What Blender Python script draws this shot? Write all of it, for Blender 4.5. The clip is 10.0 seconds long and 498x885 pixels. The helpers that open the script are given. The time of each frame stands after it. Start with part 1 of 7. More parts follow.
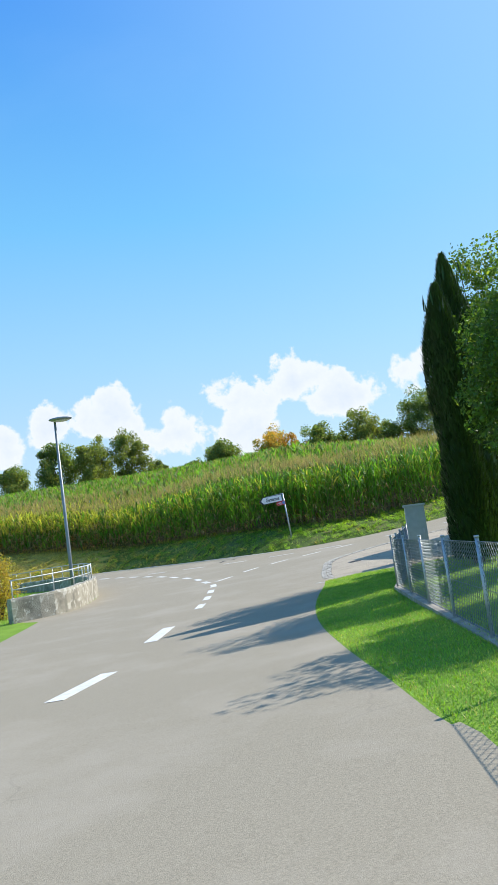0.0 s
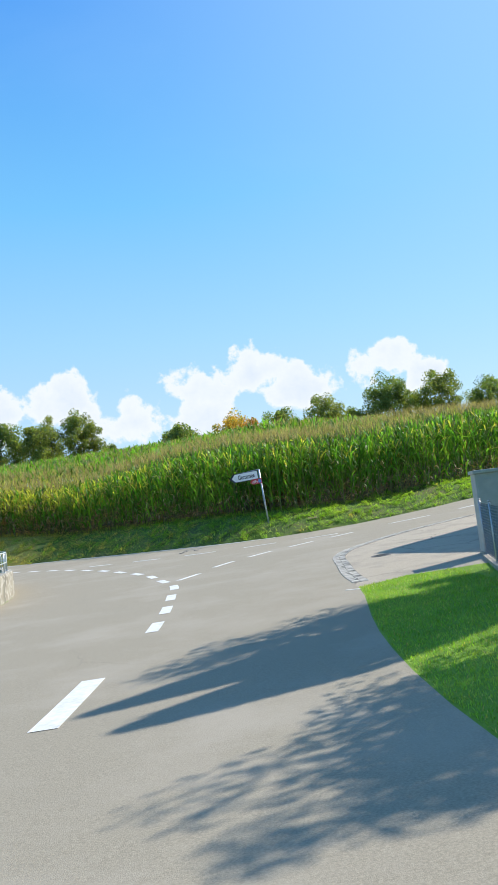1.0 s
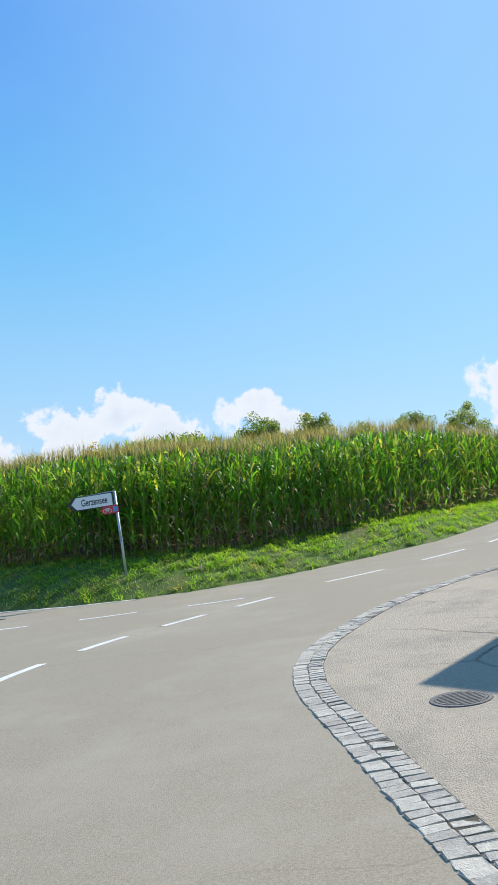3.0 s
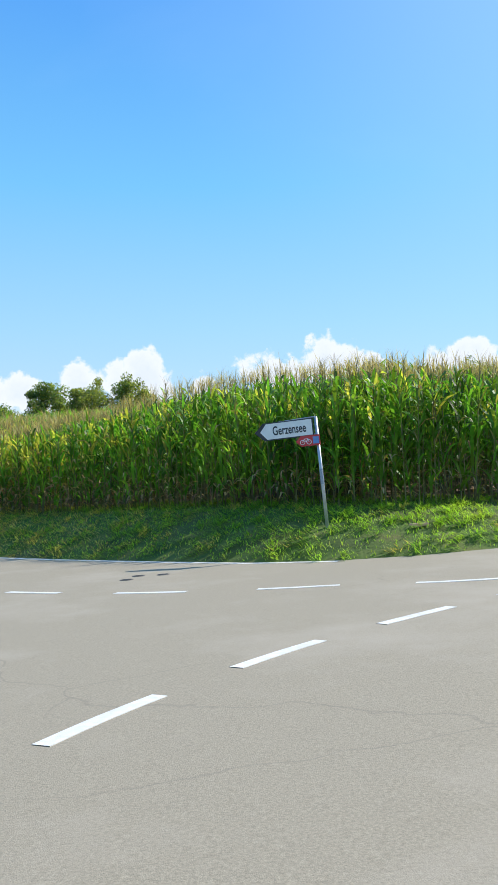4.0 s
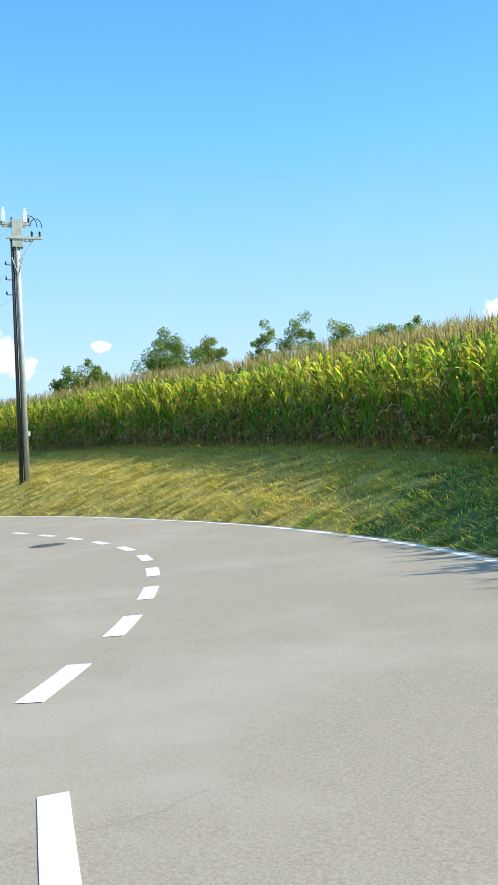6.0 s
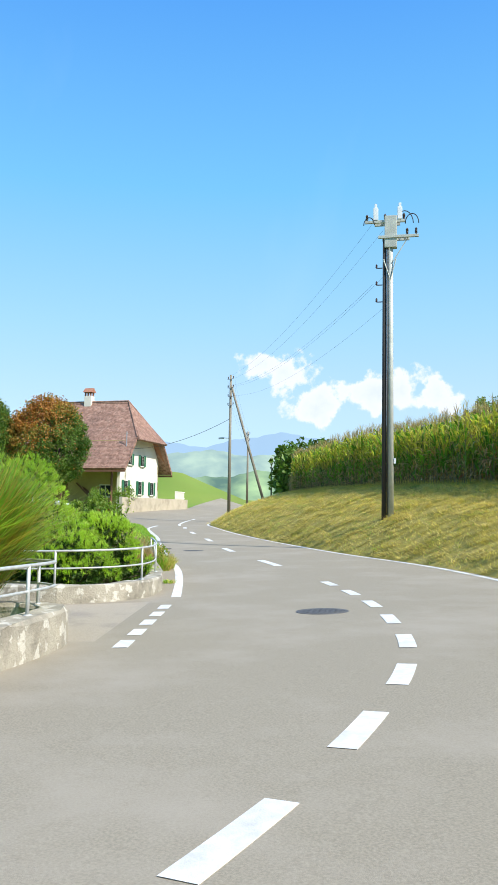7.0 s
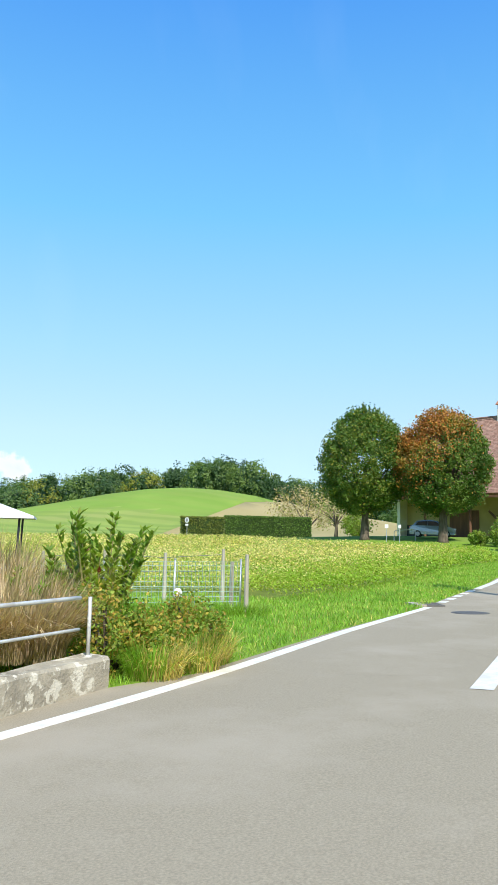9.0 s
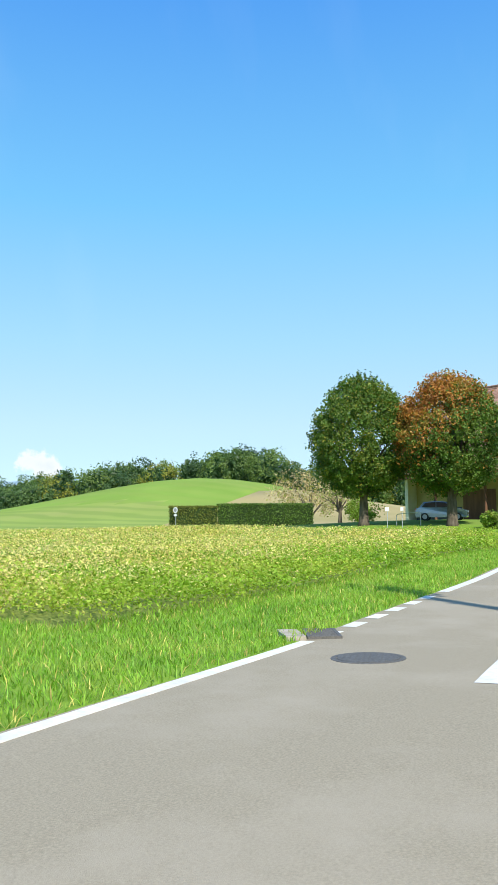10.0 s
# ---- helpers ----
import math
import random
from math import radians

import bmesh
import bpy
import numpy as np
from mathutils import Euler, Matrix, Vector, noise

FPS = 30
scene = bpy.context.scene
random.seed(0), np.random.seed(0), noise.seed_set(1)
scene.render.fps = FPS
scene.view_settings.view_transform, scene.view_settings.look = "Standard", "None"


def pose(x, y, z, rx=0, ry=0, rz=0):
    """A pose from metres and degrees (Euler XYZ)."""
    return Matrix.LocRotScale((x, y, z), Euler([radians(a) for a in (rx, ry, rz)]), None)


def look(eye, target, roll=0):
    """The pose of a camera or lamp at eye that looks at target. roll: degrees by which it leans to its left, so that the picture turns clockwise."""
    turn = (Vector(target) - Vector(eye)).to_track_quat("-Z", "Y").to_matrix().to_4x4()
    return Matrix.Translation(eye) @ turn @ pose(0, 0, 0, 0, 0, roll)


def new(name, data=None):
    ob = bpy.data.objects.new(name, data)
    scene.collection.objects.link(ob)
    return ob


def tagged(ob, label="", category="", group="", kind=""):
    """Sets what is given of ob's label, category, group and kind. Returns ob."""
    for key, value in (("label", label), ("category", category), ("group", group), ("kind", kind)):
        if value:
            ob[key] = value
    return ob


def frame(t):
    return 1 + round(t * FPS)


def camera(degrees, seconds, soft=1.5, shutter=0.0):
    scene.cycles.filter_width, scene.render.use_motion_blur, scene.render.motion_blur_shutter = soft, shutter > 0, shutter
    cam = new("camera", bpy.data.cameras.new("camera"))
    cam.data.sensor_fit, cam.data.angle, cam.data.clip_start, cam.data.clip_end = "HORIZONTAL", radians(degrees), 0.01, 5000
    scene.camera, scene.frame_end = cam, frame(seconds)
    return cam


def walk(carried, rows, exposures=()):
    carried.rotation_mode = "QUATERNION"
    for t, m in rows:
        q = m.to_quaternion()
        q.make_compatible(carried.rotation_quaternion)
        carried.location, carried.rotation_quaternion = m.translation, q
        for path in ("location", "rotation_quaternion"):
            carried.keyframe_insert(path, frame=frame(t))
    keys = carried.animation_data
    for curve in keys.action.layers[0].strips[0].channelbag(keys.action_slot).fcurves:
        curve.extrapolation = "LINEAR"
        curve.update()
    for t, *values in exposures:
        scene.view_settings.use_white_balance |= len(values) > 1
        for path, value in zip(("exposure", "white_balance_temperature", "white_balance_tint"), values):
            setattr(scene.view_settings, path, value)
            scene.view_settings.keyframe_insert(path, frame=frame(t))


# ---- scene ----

# ---------------------------------------------------------------- camera
cam = camera(33.9, 10.0, soft=0.6)
PATH = [
    (0, look((-0.439, -0.022, 1.836), (-0.680, 9.918, 2.904), -7.81)),
    (0.5, look((-0.975, 3.901, 1.704), (-0.987, 13.838, 2.829), -7.09)),
    (1, look((-1.271, 7.759, 1.632), (-1.000, 17.715, 2.526), -6.81)),
    (1.5, look((-1.317, 11.156, 1.576), (-0.705, 21.088, 2.573), -6.08)),
    (2, look((-1.171, 14.199, 1.529), (-0.036, 24.086, 2.502), -6.53)),
    (2.5, look((-0.989, 16.858, 1.542), (0.665, 26.622, 2.932), -5.93)),
    (2.7, look((-0.920, 17.796, 1.588), (1.245, 27.473, 2.881), -5.86)),
    (3.8, look((-0.374, 23.305, 1.708), (-0.348, 33.231, 2.925), -2.39)),
    (4, look((-0.514, 24.448, 1.692), (-1.094, 34.399, 2.493), -1.86)),
    (4.5, look((-0.611, 26.920, 1.752), (-2.704, 36.678, 2.390), -1.01)),
    (5, look((-1.478, 30.173, 1.787), (-4.704, 39.619, 2.396), -0.35)),
    (5.2, look((-1.956, 31.430, 1.815), (-5.699, 40.689, 2.333), -0.61)),
    (6.3, look((-4.809, 37.524, 1.798), (-12.032, 44.422, 2.285), -1.58)),
    (6.5, look((-5.476, 38.534, 1.822), (-13.198, 44.850, 2.505), 0.19)),
    (6.8, look((-6.556, 40.029, 1.827), (-15.173, 45.023, 2.728), 0.36)),
    (7, look((-7.371, 41.022, 1.833), (-16.652, 44.652, 2.667), 0.86)),
    (7.5, look((-9.975, 43.513, 1.794), (-19.849, 45.006, 2.334), 1.40)),
    (8, look((-12.508, 45.698, 1.813), (-22.483, 45.713, 2.525), 1.06)),
    (8.5, look((-15.703, 47.573, 1.771), (-25.590, 46.463, 2.779), 0.84)),
    (9, look((-19.327, 49.123, 1.765), (-29.075, 47.206, 2.902), 1.37)),
    (9.5, look((-23.496, 50.293, 1.738), (-33.108, 47.812, 2.944), 0.52)),
    (10, look((-28.276, 51.110, 1.652), (-37.966, 48.862, 2.676), -0.37)),
]
EXPOSURES = [(0.0, 0.45, 6400, 12), (1.0, 0.45, 6400, 12), (2.5, 0.33, 6400, 12), (4.5, 0.55, 6400, 12), (6.5, 0.66, 6400, 12), (7.0, 0.55, 6400, 12), (7.5, 0.6, 6450, 10.5), (10.0, 0.5, 6500, 10)]
walk(cam, PATH, EXPOSURES)

# ---------------------------------------------------------------- light
SUN_AZ, SUN_EL = radians(59), radians(43)
SUN_DIR = Vector((math.sin(SUN_AZ) * math.cos(SUN_EL), math.cos(SUN_AZ) * math.cos(SUN_EL), math.sin(SUN_EL)))

world = bpy.data.worlds.new("sky")
scene.world = world
world.use_nodes = True


def build_sky():
    nt = world.node_tree
    nt.nodes.clear()
    N, L = nt.nodes.new, nt.links.new
    out, bg, sky = N("ShaderNodeOutputWorld"), N("ShaderNodeBackground"), N("ShaderNodeTexSky")
    sky.sky_type, sky.sun_disc = "NISHITA", False
    sky.sun_elevation, sky.sun_rotation = SUN_EL, SUN_AZ
    sky.air_density, sky.dust_density, sky.ozone_density, sky.altitude = 1.0, 0.0, 1.0, 600
    bg.inputs["Strength"].default_value = 0.15
    co = N("ShaderNodeTexCoord")

    def math_node(op, a, b=None, c=None, clamp=False):
        n = N("ShaderNodeMath")
        n.operation, n.use_clamp = op, clamp
        for i, v in enumerate((a, b, c)):
            if v is None:
                continue
            if isinstance(v, (int, float)):
                n.inputs[i].default_value = v
            else:
                L(v, n.inputs[i])
        return n.outputs[0]

    # cumulus heaps over the horizon: fractal noise, thickened round a few heaps
    noise1 = N("ShaderNodeTexNoise")
    noise1.inputs["Scale"].default_value, noise1.inputs["Detail"].default_value = 24, 10
    noise1.inputs["Roughness"].default_value = 0.6
    L(co.outputs["Generated"], noise1.inputs["Vector"])
    heaps = None
    # azimuth, elevation, half width, half height, in degrees
    for az, el, w, h in CLOUDS:
        a, e = radians(az), radians(el)
        c = (math.sin(a) * math.cos(e), math.cos(a) * math.cos(e), math.sin(e))
        side = (math.cos(a), -math.sin(a), 0)
        up = (-math.sin(a) * math.sin(e), -math.cos(a) * math.sin(e), math.cos(e))
        d = N("ShaderNodeVectorMath")
        d.operation = "SUBTRACT"
        L(co.outputs["Generated"], d.inputs[0])
        d.inputs[1].default_value = c
        terms = []
        for axis, size in ((side, w), (up, h)):
            dot = N("ShaderNodeVectorMath")
            dot.operation = "DOT_PRODUCT"
            L(d.outputs[0], dot.inputs[0])
            dot.inputs[1].default_value = axis
            s = math_node("DIVIDE", dot.outputs["Value"], math.tan(radians(size)))
            terms.append(math_node("MULTIPLY", s, s))
        r = math_node("SQRT", math_node("ADD", *terms))
        facing = N("ShaderNodeVectorMath")
        facing.operation = "DOT_PRODUCT"
        L(co.outputs["Generated"], facing.inputs[0])
        facing.inputs[1].default_value = c
        blob = math_node("MULTIPLY", math_node("SUBTRACT", 1.0, r, clamp=True), math_node("GREATER_THAN", facing.outputs["Value"], 0))
        heaps = blob if heaps is None else math_node("MAXIMUM", heaps, blob)
    dens = math_node("ADD", math_node("MULTIPLY", heaps, 1.25), math_node("MULTIPLY", math_node("SUBTRACT", noise1.outputs[0], 0.5), 2.6))
    cover = N("ShaderNodeMapRange")
    cover.interpolation_type = "SMOOTHSTEP"
    L(dens, cover.inputs[0])
    cover.inputs[1].default_value, cover.inputs[2].default_value = 0.42, 0.70
    cover_v = math_node("MULTIPLY", cover.outputs[0], math_node("GREATER_THAN", heaps, 0.001))
    tone = N("ShaderNodeMapRange")
    L(dens, tone.inputs[0])
    tone.inputs[1].default_value, tone.inputs[2].default_value = 0.4, 1.5
    ramp = N("ShaderNodeMixRGB")
    L(tone.outputs[0], ramp.inputs[0])
    ramp.inputs[1].default_value, ramp.inputs[2].default_value = (4.9, 5.05, 5.2, 1), (3.9, 4.3, 4.8, 1)
    # thin veil of ice cloud
    veil = N("ShaderNodeTexNoise")
    veil.inputs["Scale"].default_value, veil.inputs["Detail"].default_value = 3.0, 5
    stretch = N("ShaderNodeMapping")
    stretch.inputs["Rotation"].default_value, stretch.inputs["Scale"].default_value = (0.3, 0.5, 0.4), (0.6, 2.4, 1.0)
    L(co.outputs["Generated"], stretch.inputs[0])
    L(stretch.outputs[0], veil.inputs["Vector"])
    thin = N("ShaderNodeMapRange")
    L(veil.outputs[0], thin.inputs[0])
    thin.inputs[1].default_value, thin.inputs[2].default_value, thin.inputs[4].default_value = 0.62, 0.9, 0.05
    m1, m2 = N("ShaderNodeMixRGB"), N("ShaderNodeMixRGB")
    L(thin.outputs[0], m1.inputs[0])
    tint = N("ShaderNodeMixRGB")
    tint.blend_type = "MULTIPLY"
    tint.inputs[0].default_value, tint.inputs[2].default_value = 1, (0.72, 0.96, 1.12, 1)
    L(sky.outputs[0], tint.inputs[1])
    # clear autumn air: deep blue above, pale towards the horizon, whiter towards the sun
    xyz = N("ShaderNodeSeparateXYZ")
    L(co.outputs["Generated"], xyz.inputs[0])
    grad = N("ShaderNodeValToRGB")
    el = grad.color_ramp.elements
    for k, (pos, c) in enumerate(((0.0, (0.56, 0.73, 0.86)), (0.12, (0.52, 0.72, 0.87)), (0.22, (0.38, 0.69, 0.93)), (0.375, (0.185, 0.58, 0.95)), (0.58, (0.075, 0.35, 0.92)), (0.9, (0.05, 0.27, 0.82)))):
        e = el[k] if k < 2 else el.new(pos)
        e.position, e.color = pos, (*c, 1)
    L(xyz.outputs["Z"], grad.inputs[0])
    deep = N("ShaderNodeVectorMath")
    deep.operation = "SCALE"
    deep.inputs["Scale"].default_value = 5.0
    L(grad.outputs[0], deep.inputs[0])
    toward = N("ShaderNodeVectorMath")
    toward.operation = "DOT_PRODUCT"
    L(co.outputs["Generated"], toward.inputs[0])
    toward.inputs[1].default_value = SUN_DIR
    aureole = N("ShaderNodeMapRange")
    aureole.interpolation_type = "SMOOTHSTEP"
    L(toward.outputs["Value"], aureole.inputs[0])
    aureole.inputs[1].default_value, aureole.inputs[2].default_value, aureole.inputs[4].default_value = 0.52, 1.0, 0.88
    pale, air = N("ShaderNodeMixRGB"), N("ShaderNodeMixRGB")
    L(aureole.outputs[0], pale.inputs[0])
    L(deep.outputs[0], pale.inputs[1])
    pale.inputs[2].default_value = (2.1, 3.6, 5.2, 1)
    air.inputs[0].default_value = 0.82
    L(tint.outputs[0], air.inputs[1])
    L(pale.outputs[0], air.inputs[2])
    L(air.outputs[0], m1.inputs[1])
    m1.inputs[2].default_value = (5.5, 6.0, 6.6, 1)
    L(math_node("MULTIPLY", cover_v, 0.92), m2.inputs[0])
    L(m1.outputs[0], m2.inputs[1])
    L(ramp.outputs[0], m2.inputs[2])
    L(m2.outputs[0], bg.inputs[0])
    L(bg.outputs[0], out.inputs[0])


CLOUDS = [
    (-1.0, 9.4, 4.4, 2.6), (2.6, 9.9, 2.8, 2.8), (5.6, 8.4, 4.2, 2.4), (-2, 7.0, 6.0, 3.0), (11.5, 9.4, 3.2, 2.4), (14.8, 8.2, 3.0, 2.2),
    (-11, 9.4, 4.0, 2.7), (-15.0, 8.6, 3.6, 2.6), (-7.0, 7.4, 4.0, 2.6), (-19, 8.0, 4.5, 2.6), (-21.7, 9.2, 2.4, 2.6), (-26, 6.8, 3.4, 2.2),
    (-65.6, 9.8, 2.4, 2.4), (-68.0, 10.3, 2.6, 1.6), (-64, 7.2, 3.0, 2.2), (-59.5, 8.4, 5.0, 2.4), (-55.5, 8.0, 3.2, 2.0), (-49.4, 8.9, 1.0, 0.6),
    (-117, 4.2, 3.0, 1.5), (30, 9, 5, 3), (55, 8, 6, 3), (-150, 8, 7, 3), (150, 9, 6, 3), (100, 8, 6, 3),
]
build_sky()

sun_lamp = new("sun", bpy.data.lights.new("sun", "SUN"))
sun_lamp.data.energy, sun_lamp.data.angle, sun_lamp.data.color = 4.4, radians(0.53), (1.0, 0.95, 0.86)
sun_lamp.matrix_world = look(SUN_DIR * 200, (0, 0, 0))

# ---------------------------------------------------------------- tools
RNG = np.random.default_rng(7)


def mesh_from(name, verts, faces, mats, index=None, smooth=False):
    """A mesh from arrays: verts (n, 3), faces (m, 3 or 4) or a list of loops."""
    me = bpy.data.meshes.new(name)
    if isinstance(faces, np.ndarray):
        verts = np.asarray(verts, np.float32)
        m, k = faces.shape
        me.vertices.add(len(verts))
        me.vertices.foreach_set("co", verts.ravel())
        me.loops.add(m * k)
        me.loops.foreach_set("vertex_index", faces.astype(np.int32).ravel())
        me.polygons.add(m)
        me.polygons.foreach_set("loop_start", np.arange(0, m * k, k, dtype=np.int32))
        me.update(calc_edges=True)
    else:
        me.from_pydata([tuple(map(float, v)) for v in verts], [], [list(map(int, f)) for f in faces])
    for m_ in mats if isinstance(mats, (list, tuple)) else [mats]:
        me.materials.append(m_)
    if index is not None:
        me.polygons.foreach_set("material_index", np.asarray(index, np.int32))
    me.polygons.foreach_set("use_smooth", np.full(len(me.polygons), bool(smooth)))
    me.update()
    return me


def child(ob, parent):
    ob.parent = parent
    return ob


def thing(name, label, category, at=(0, 0, 0), rz=0.0, group="", kind=""):
    ob = new(name)
    ob.empty_display_size = 0.2
    ob.matrix_basis = pose(*at, 0, 0, rz)
    return tagged(ob, label, category, group, kind)


def part(name, bm, material, parent, label="", smooth=False, at=None):
    """One mesh object under a thing or a part, from a bmesh in the parent's space."""
    me = bpy.data.meshes.new(name)
    bm.normal_update()
    bm.to_mesh(me)
    bm.free()
    me.materials.append(material)
    if smooth:
        me.polygons.foreach_set("use_smooth", np.ones(len(me.polygons), bool))
    ob = child(new(name, me), parent)
    if at is not None:
        ob.matrix_basis = at
    return tagged(ob, label)


def mpart(name, me, parent, label="", at=None):
    ob = child(new(name, me), parent)
    if at is not None:
        ob.matrix_basis = at
    return tagged(ob, label)


def box(bm, x0, y0, z0, x1, y1, z1, bevel=0.0, m=None):
    v = [bm.verts.new((x, y, z)) for z in (z0, z1) for y in (y0, y1) for x in (x0, x1)]
    fs = [bm.faces.new([v[i] for i in f]) for f in ((0, 2, 3, 1), (4, 5, 7, 6), (0, 1, 5, 4), (2, 6, 7, 3), (0, 4, 6, 2), (1, 3, 7, 5))]
    if bevel:
        es = list({e for f in fs for e in f.edges})
        r = bmesh.ops.bevel(bm, geom=es, offset=bevel, segments=2, profile=0.7, affect="EDGES")
        v = list({w for f in r["faces"] for w in f.verts} | {w for w in v if w.is_valid})
    if m is not None:
        bmesh.ops.transform(bm, matrix=m, verts=[w for w in v if w.is_valid])
    return bm


def tube(bm, pts, radii, sides=8, cap=True):
    """A round bar along points; radii a number or one for each point."""
    pts = [Vector(p) for p in pts]
    if isinstance(radii, (int, float)):
        radii = [radii] * len(pts)
    rings, side = [], None
    for i, p in enumerate(pts):
        d = (pts[min(i + 1, len(pts) - 1)] - pts[max(i - 1, 0)]).normalized()
        if side is None:
            side = d.orthogonal().normalized()
        side = (side - d * side.dot(d)).normalized()
        up = d.cross(side)
        rings.append([bm.verts.new(p + radii[i] * (math.cos(a) * side + math.sin(a) * up)) for a in (2 * math.pi * k / sides for k in range(sides))])
    for a, b in zip(rings, rings[1:]):
        for k in range(sides):
            bm.faces.new((a[k], a[(k + 1) % sides], b[(k + 1) % sides], b[k]))
    if cap:
        bm.faces.new(rings[0][::-1])
        bm.faces.new(rings[-1])
    return bm


def new_bm():
    return bmesh.new()


# ---------------------------------------------------------------- materials
def material(name, colors, rough=0.8, scale=4.0, bump=0.2, bump_scale=None, metal=0.0, detail=6.0, stains=None, spec=0.5, translucent=0.0, island=0.0, obj=0.0, stretch=None):
    """Procedural surface: a colour ramp over noise in metres, larger stains, fine relief, and a hue shift for each piece."""
    mat = bpy.data.materials.new(name)
    mat.use_nodes = True
    nt = mat.node_tree
    N, L = nt.nodes.new, nt.links.new
    bsdf = nt.nodes["Principled BSDF"]
    geo = N("ShaderNodeNewGeometry")
    co = geo.outputs["Position"]
    if stretch is not None:
        mp = N("ShaderNodeMapping")
        mp.inputs["Scale"].default_value = stretch
        L(co, mp.inputs[0])
        co = mp.outputs[0]
    n1 = N("ShaderNodeTexNoise")
    n1.inputs["Scale"].default_value, n1.inputs["Detail"].default_value = scale, detail
    L(co, n1.inputs["Vector"])
    ramp = N("ShaderNodeValToRGB")
    el = ramp.color_ramp.elements
    while len(el) < len(colors):
        el.new(0.5)
    for i, c in enumerate(colors):
        el[i].position = 0.3 + 0.4 * i / max(1, len(colors) - 1)
        el[i].color = (*c, 1)
    L(n1.outputs[0], ramp.inputs[0])
    col = ramp.outputs[0]
    if stains:
        color, s_scale, amount = stains
        n2 = N("ShaderNodeTexNoise")
        n2.inputs["Scale"].default_value, n2.inputs["Detail"].default_value = s_scale, 8
        n2.inputs["Roughness"].default_value = 0.65
        L(co, n2.inputs["Vector"])
        mr = N("ShaderNodeMapRange")
        L(n2.outputs[0], mr.inputs[0])
        mr.inputs[1].default_value, mr.inputs[2].default_value, mr.inputs[4].default_value = 0.48, 0.66, amount
        mix = N("ShaderNodeMixRGB")
        L(mr.outputs[0], mix.inputs[0])
        L(col, mix.inputs[1])
        mix.inputs[2].default_value = (*color, 1)
        col = mix.outputs[0]
    if island or obj:
        hs = N("ShaderNodeHueSaturation")
        src = geo.outputs["Random Per Island"] if island else N("ShaderNodeObjectInfo").outputs["Random"]
        amt = island or obj
        v = N("ShaderNodeMapRange")
        L(src, v.inputs[0])
        v.inputs[3].default_value, v.inputs[4].default_value = 1 - amt, 1 + amt
        L(v.outputs[0], hs.inputs["Value"])
        h = N("ShaderNodeMapRange")
        L(src, h.inputs[0])
        h.inputs[3].default_value, h.inputs[4].default_value = 0.5 - 0.04 * amt, 0.5 + 0.03 * amt
        L(h.outputs[0], hs.inputs["Hue"])
        L(col, hs.inputs["Color"])
        col = hs.outputs[0]
    L(col, bsdf.inputs["Base Color"])
    bsdf.inputs["Roughness"].default_value, bsdf.inputs["Metallic"].default_value = rough, metal
    bsdf.inputs["Specular IOR Level"].default_value = spec
    if bump:
        n3 = N("ShaderNodeTexNoise")
        n3.inputs["Scale"].default_value, n3.inputs["Detail"].default_value = bump_scale or scale * 4, 8
        L(co, n3.inputs["Vector"])
        b = N("ShaderNodeBump")
        b.inputs["Strength"].default_value, b.inputs["Distance"].default_value = bump, 0.03
        L(n3.outputs[0], b.inputs["Height"])
        L(b.outputs[0], bsdf.inputs["Normal"])
    if translucent:
        tr = N("ShaderNodeBsdfTranslucent")
        bright = N("ShaderNodeMixRGB")
        bright.blend_type = "MULTIPLY"
        bright.inputs[0].default_value = 1
        L(col, bright.inputs[1])
        bright.inputs[2].default_value = (1.5, 1.6, 0.6, 1)
        L(bright.outputs[0], tr.inputs[0])
        mx = N("ShaderNodeMixShader")
        mx.inputs[0].default_value = translucent
        L(bsdf.outputs[0], mx.inputs[1])
        L(tr.outputs[0], mx.inputs[2])
        L(mx.outputs[0], nt.nodes["Material Output"].inputs[0])
    return mat


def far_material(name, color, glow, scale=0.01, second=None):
    """Distant hills: the haze of kilometres of bright air is put in as a glow."""
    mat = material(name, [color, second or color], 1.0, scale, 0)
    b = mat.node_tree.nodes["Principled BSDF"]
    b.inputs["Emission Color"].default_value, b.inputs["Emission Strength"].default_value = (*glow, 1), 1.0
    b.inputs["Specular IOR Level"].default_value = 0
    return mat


M_ASPHALT = material("asphalt", [(0.248, 0.213, 0.150), (0.364, 0.314, 0.224)], 0.85, 70, 0.22, 160, stains=((0.37, 0.32, 0.24), 0.5, 0.75), spec=0.3)


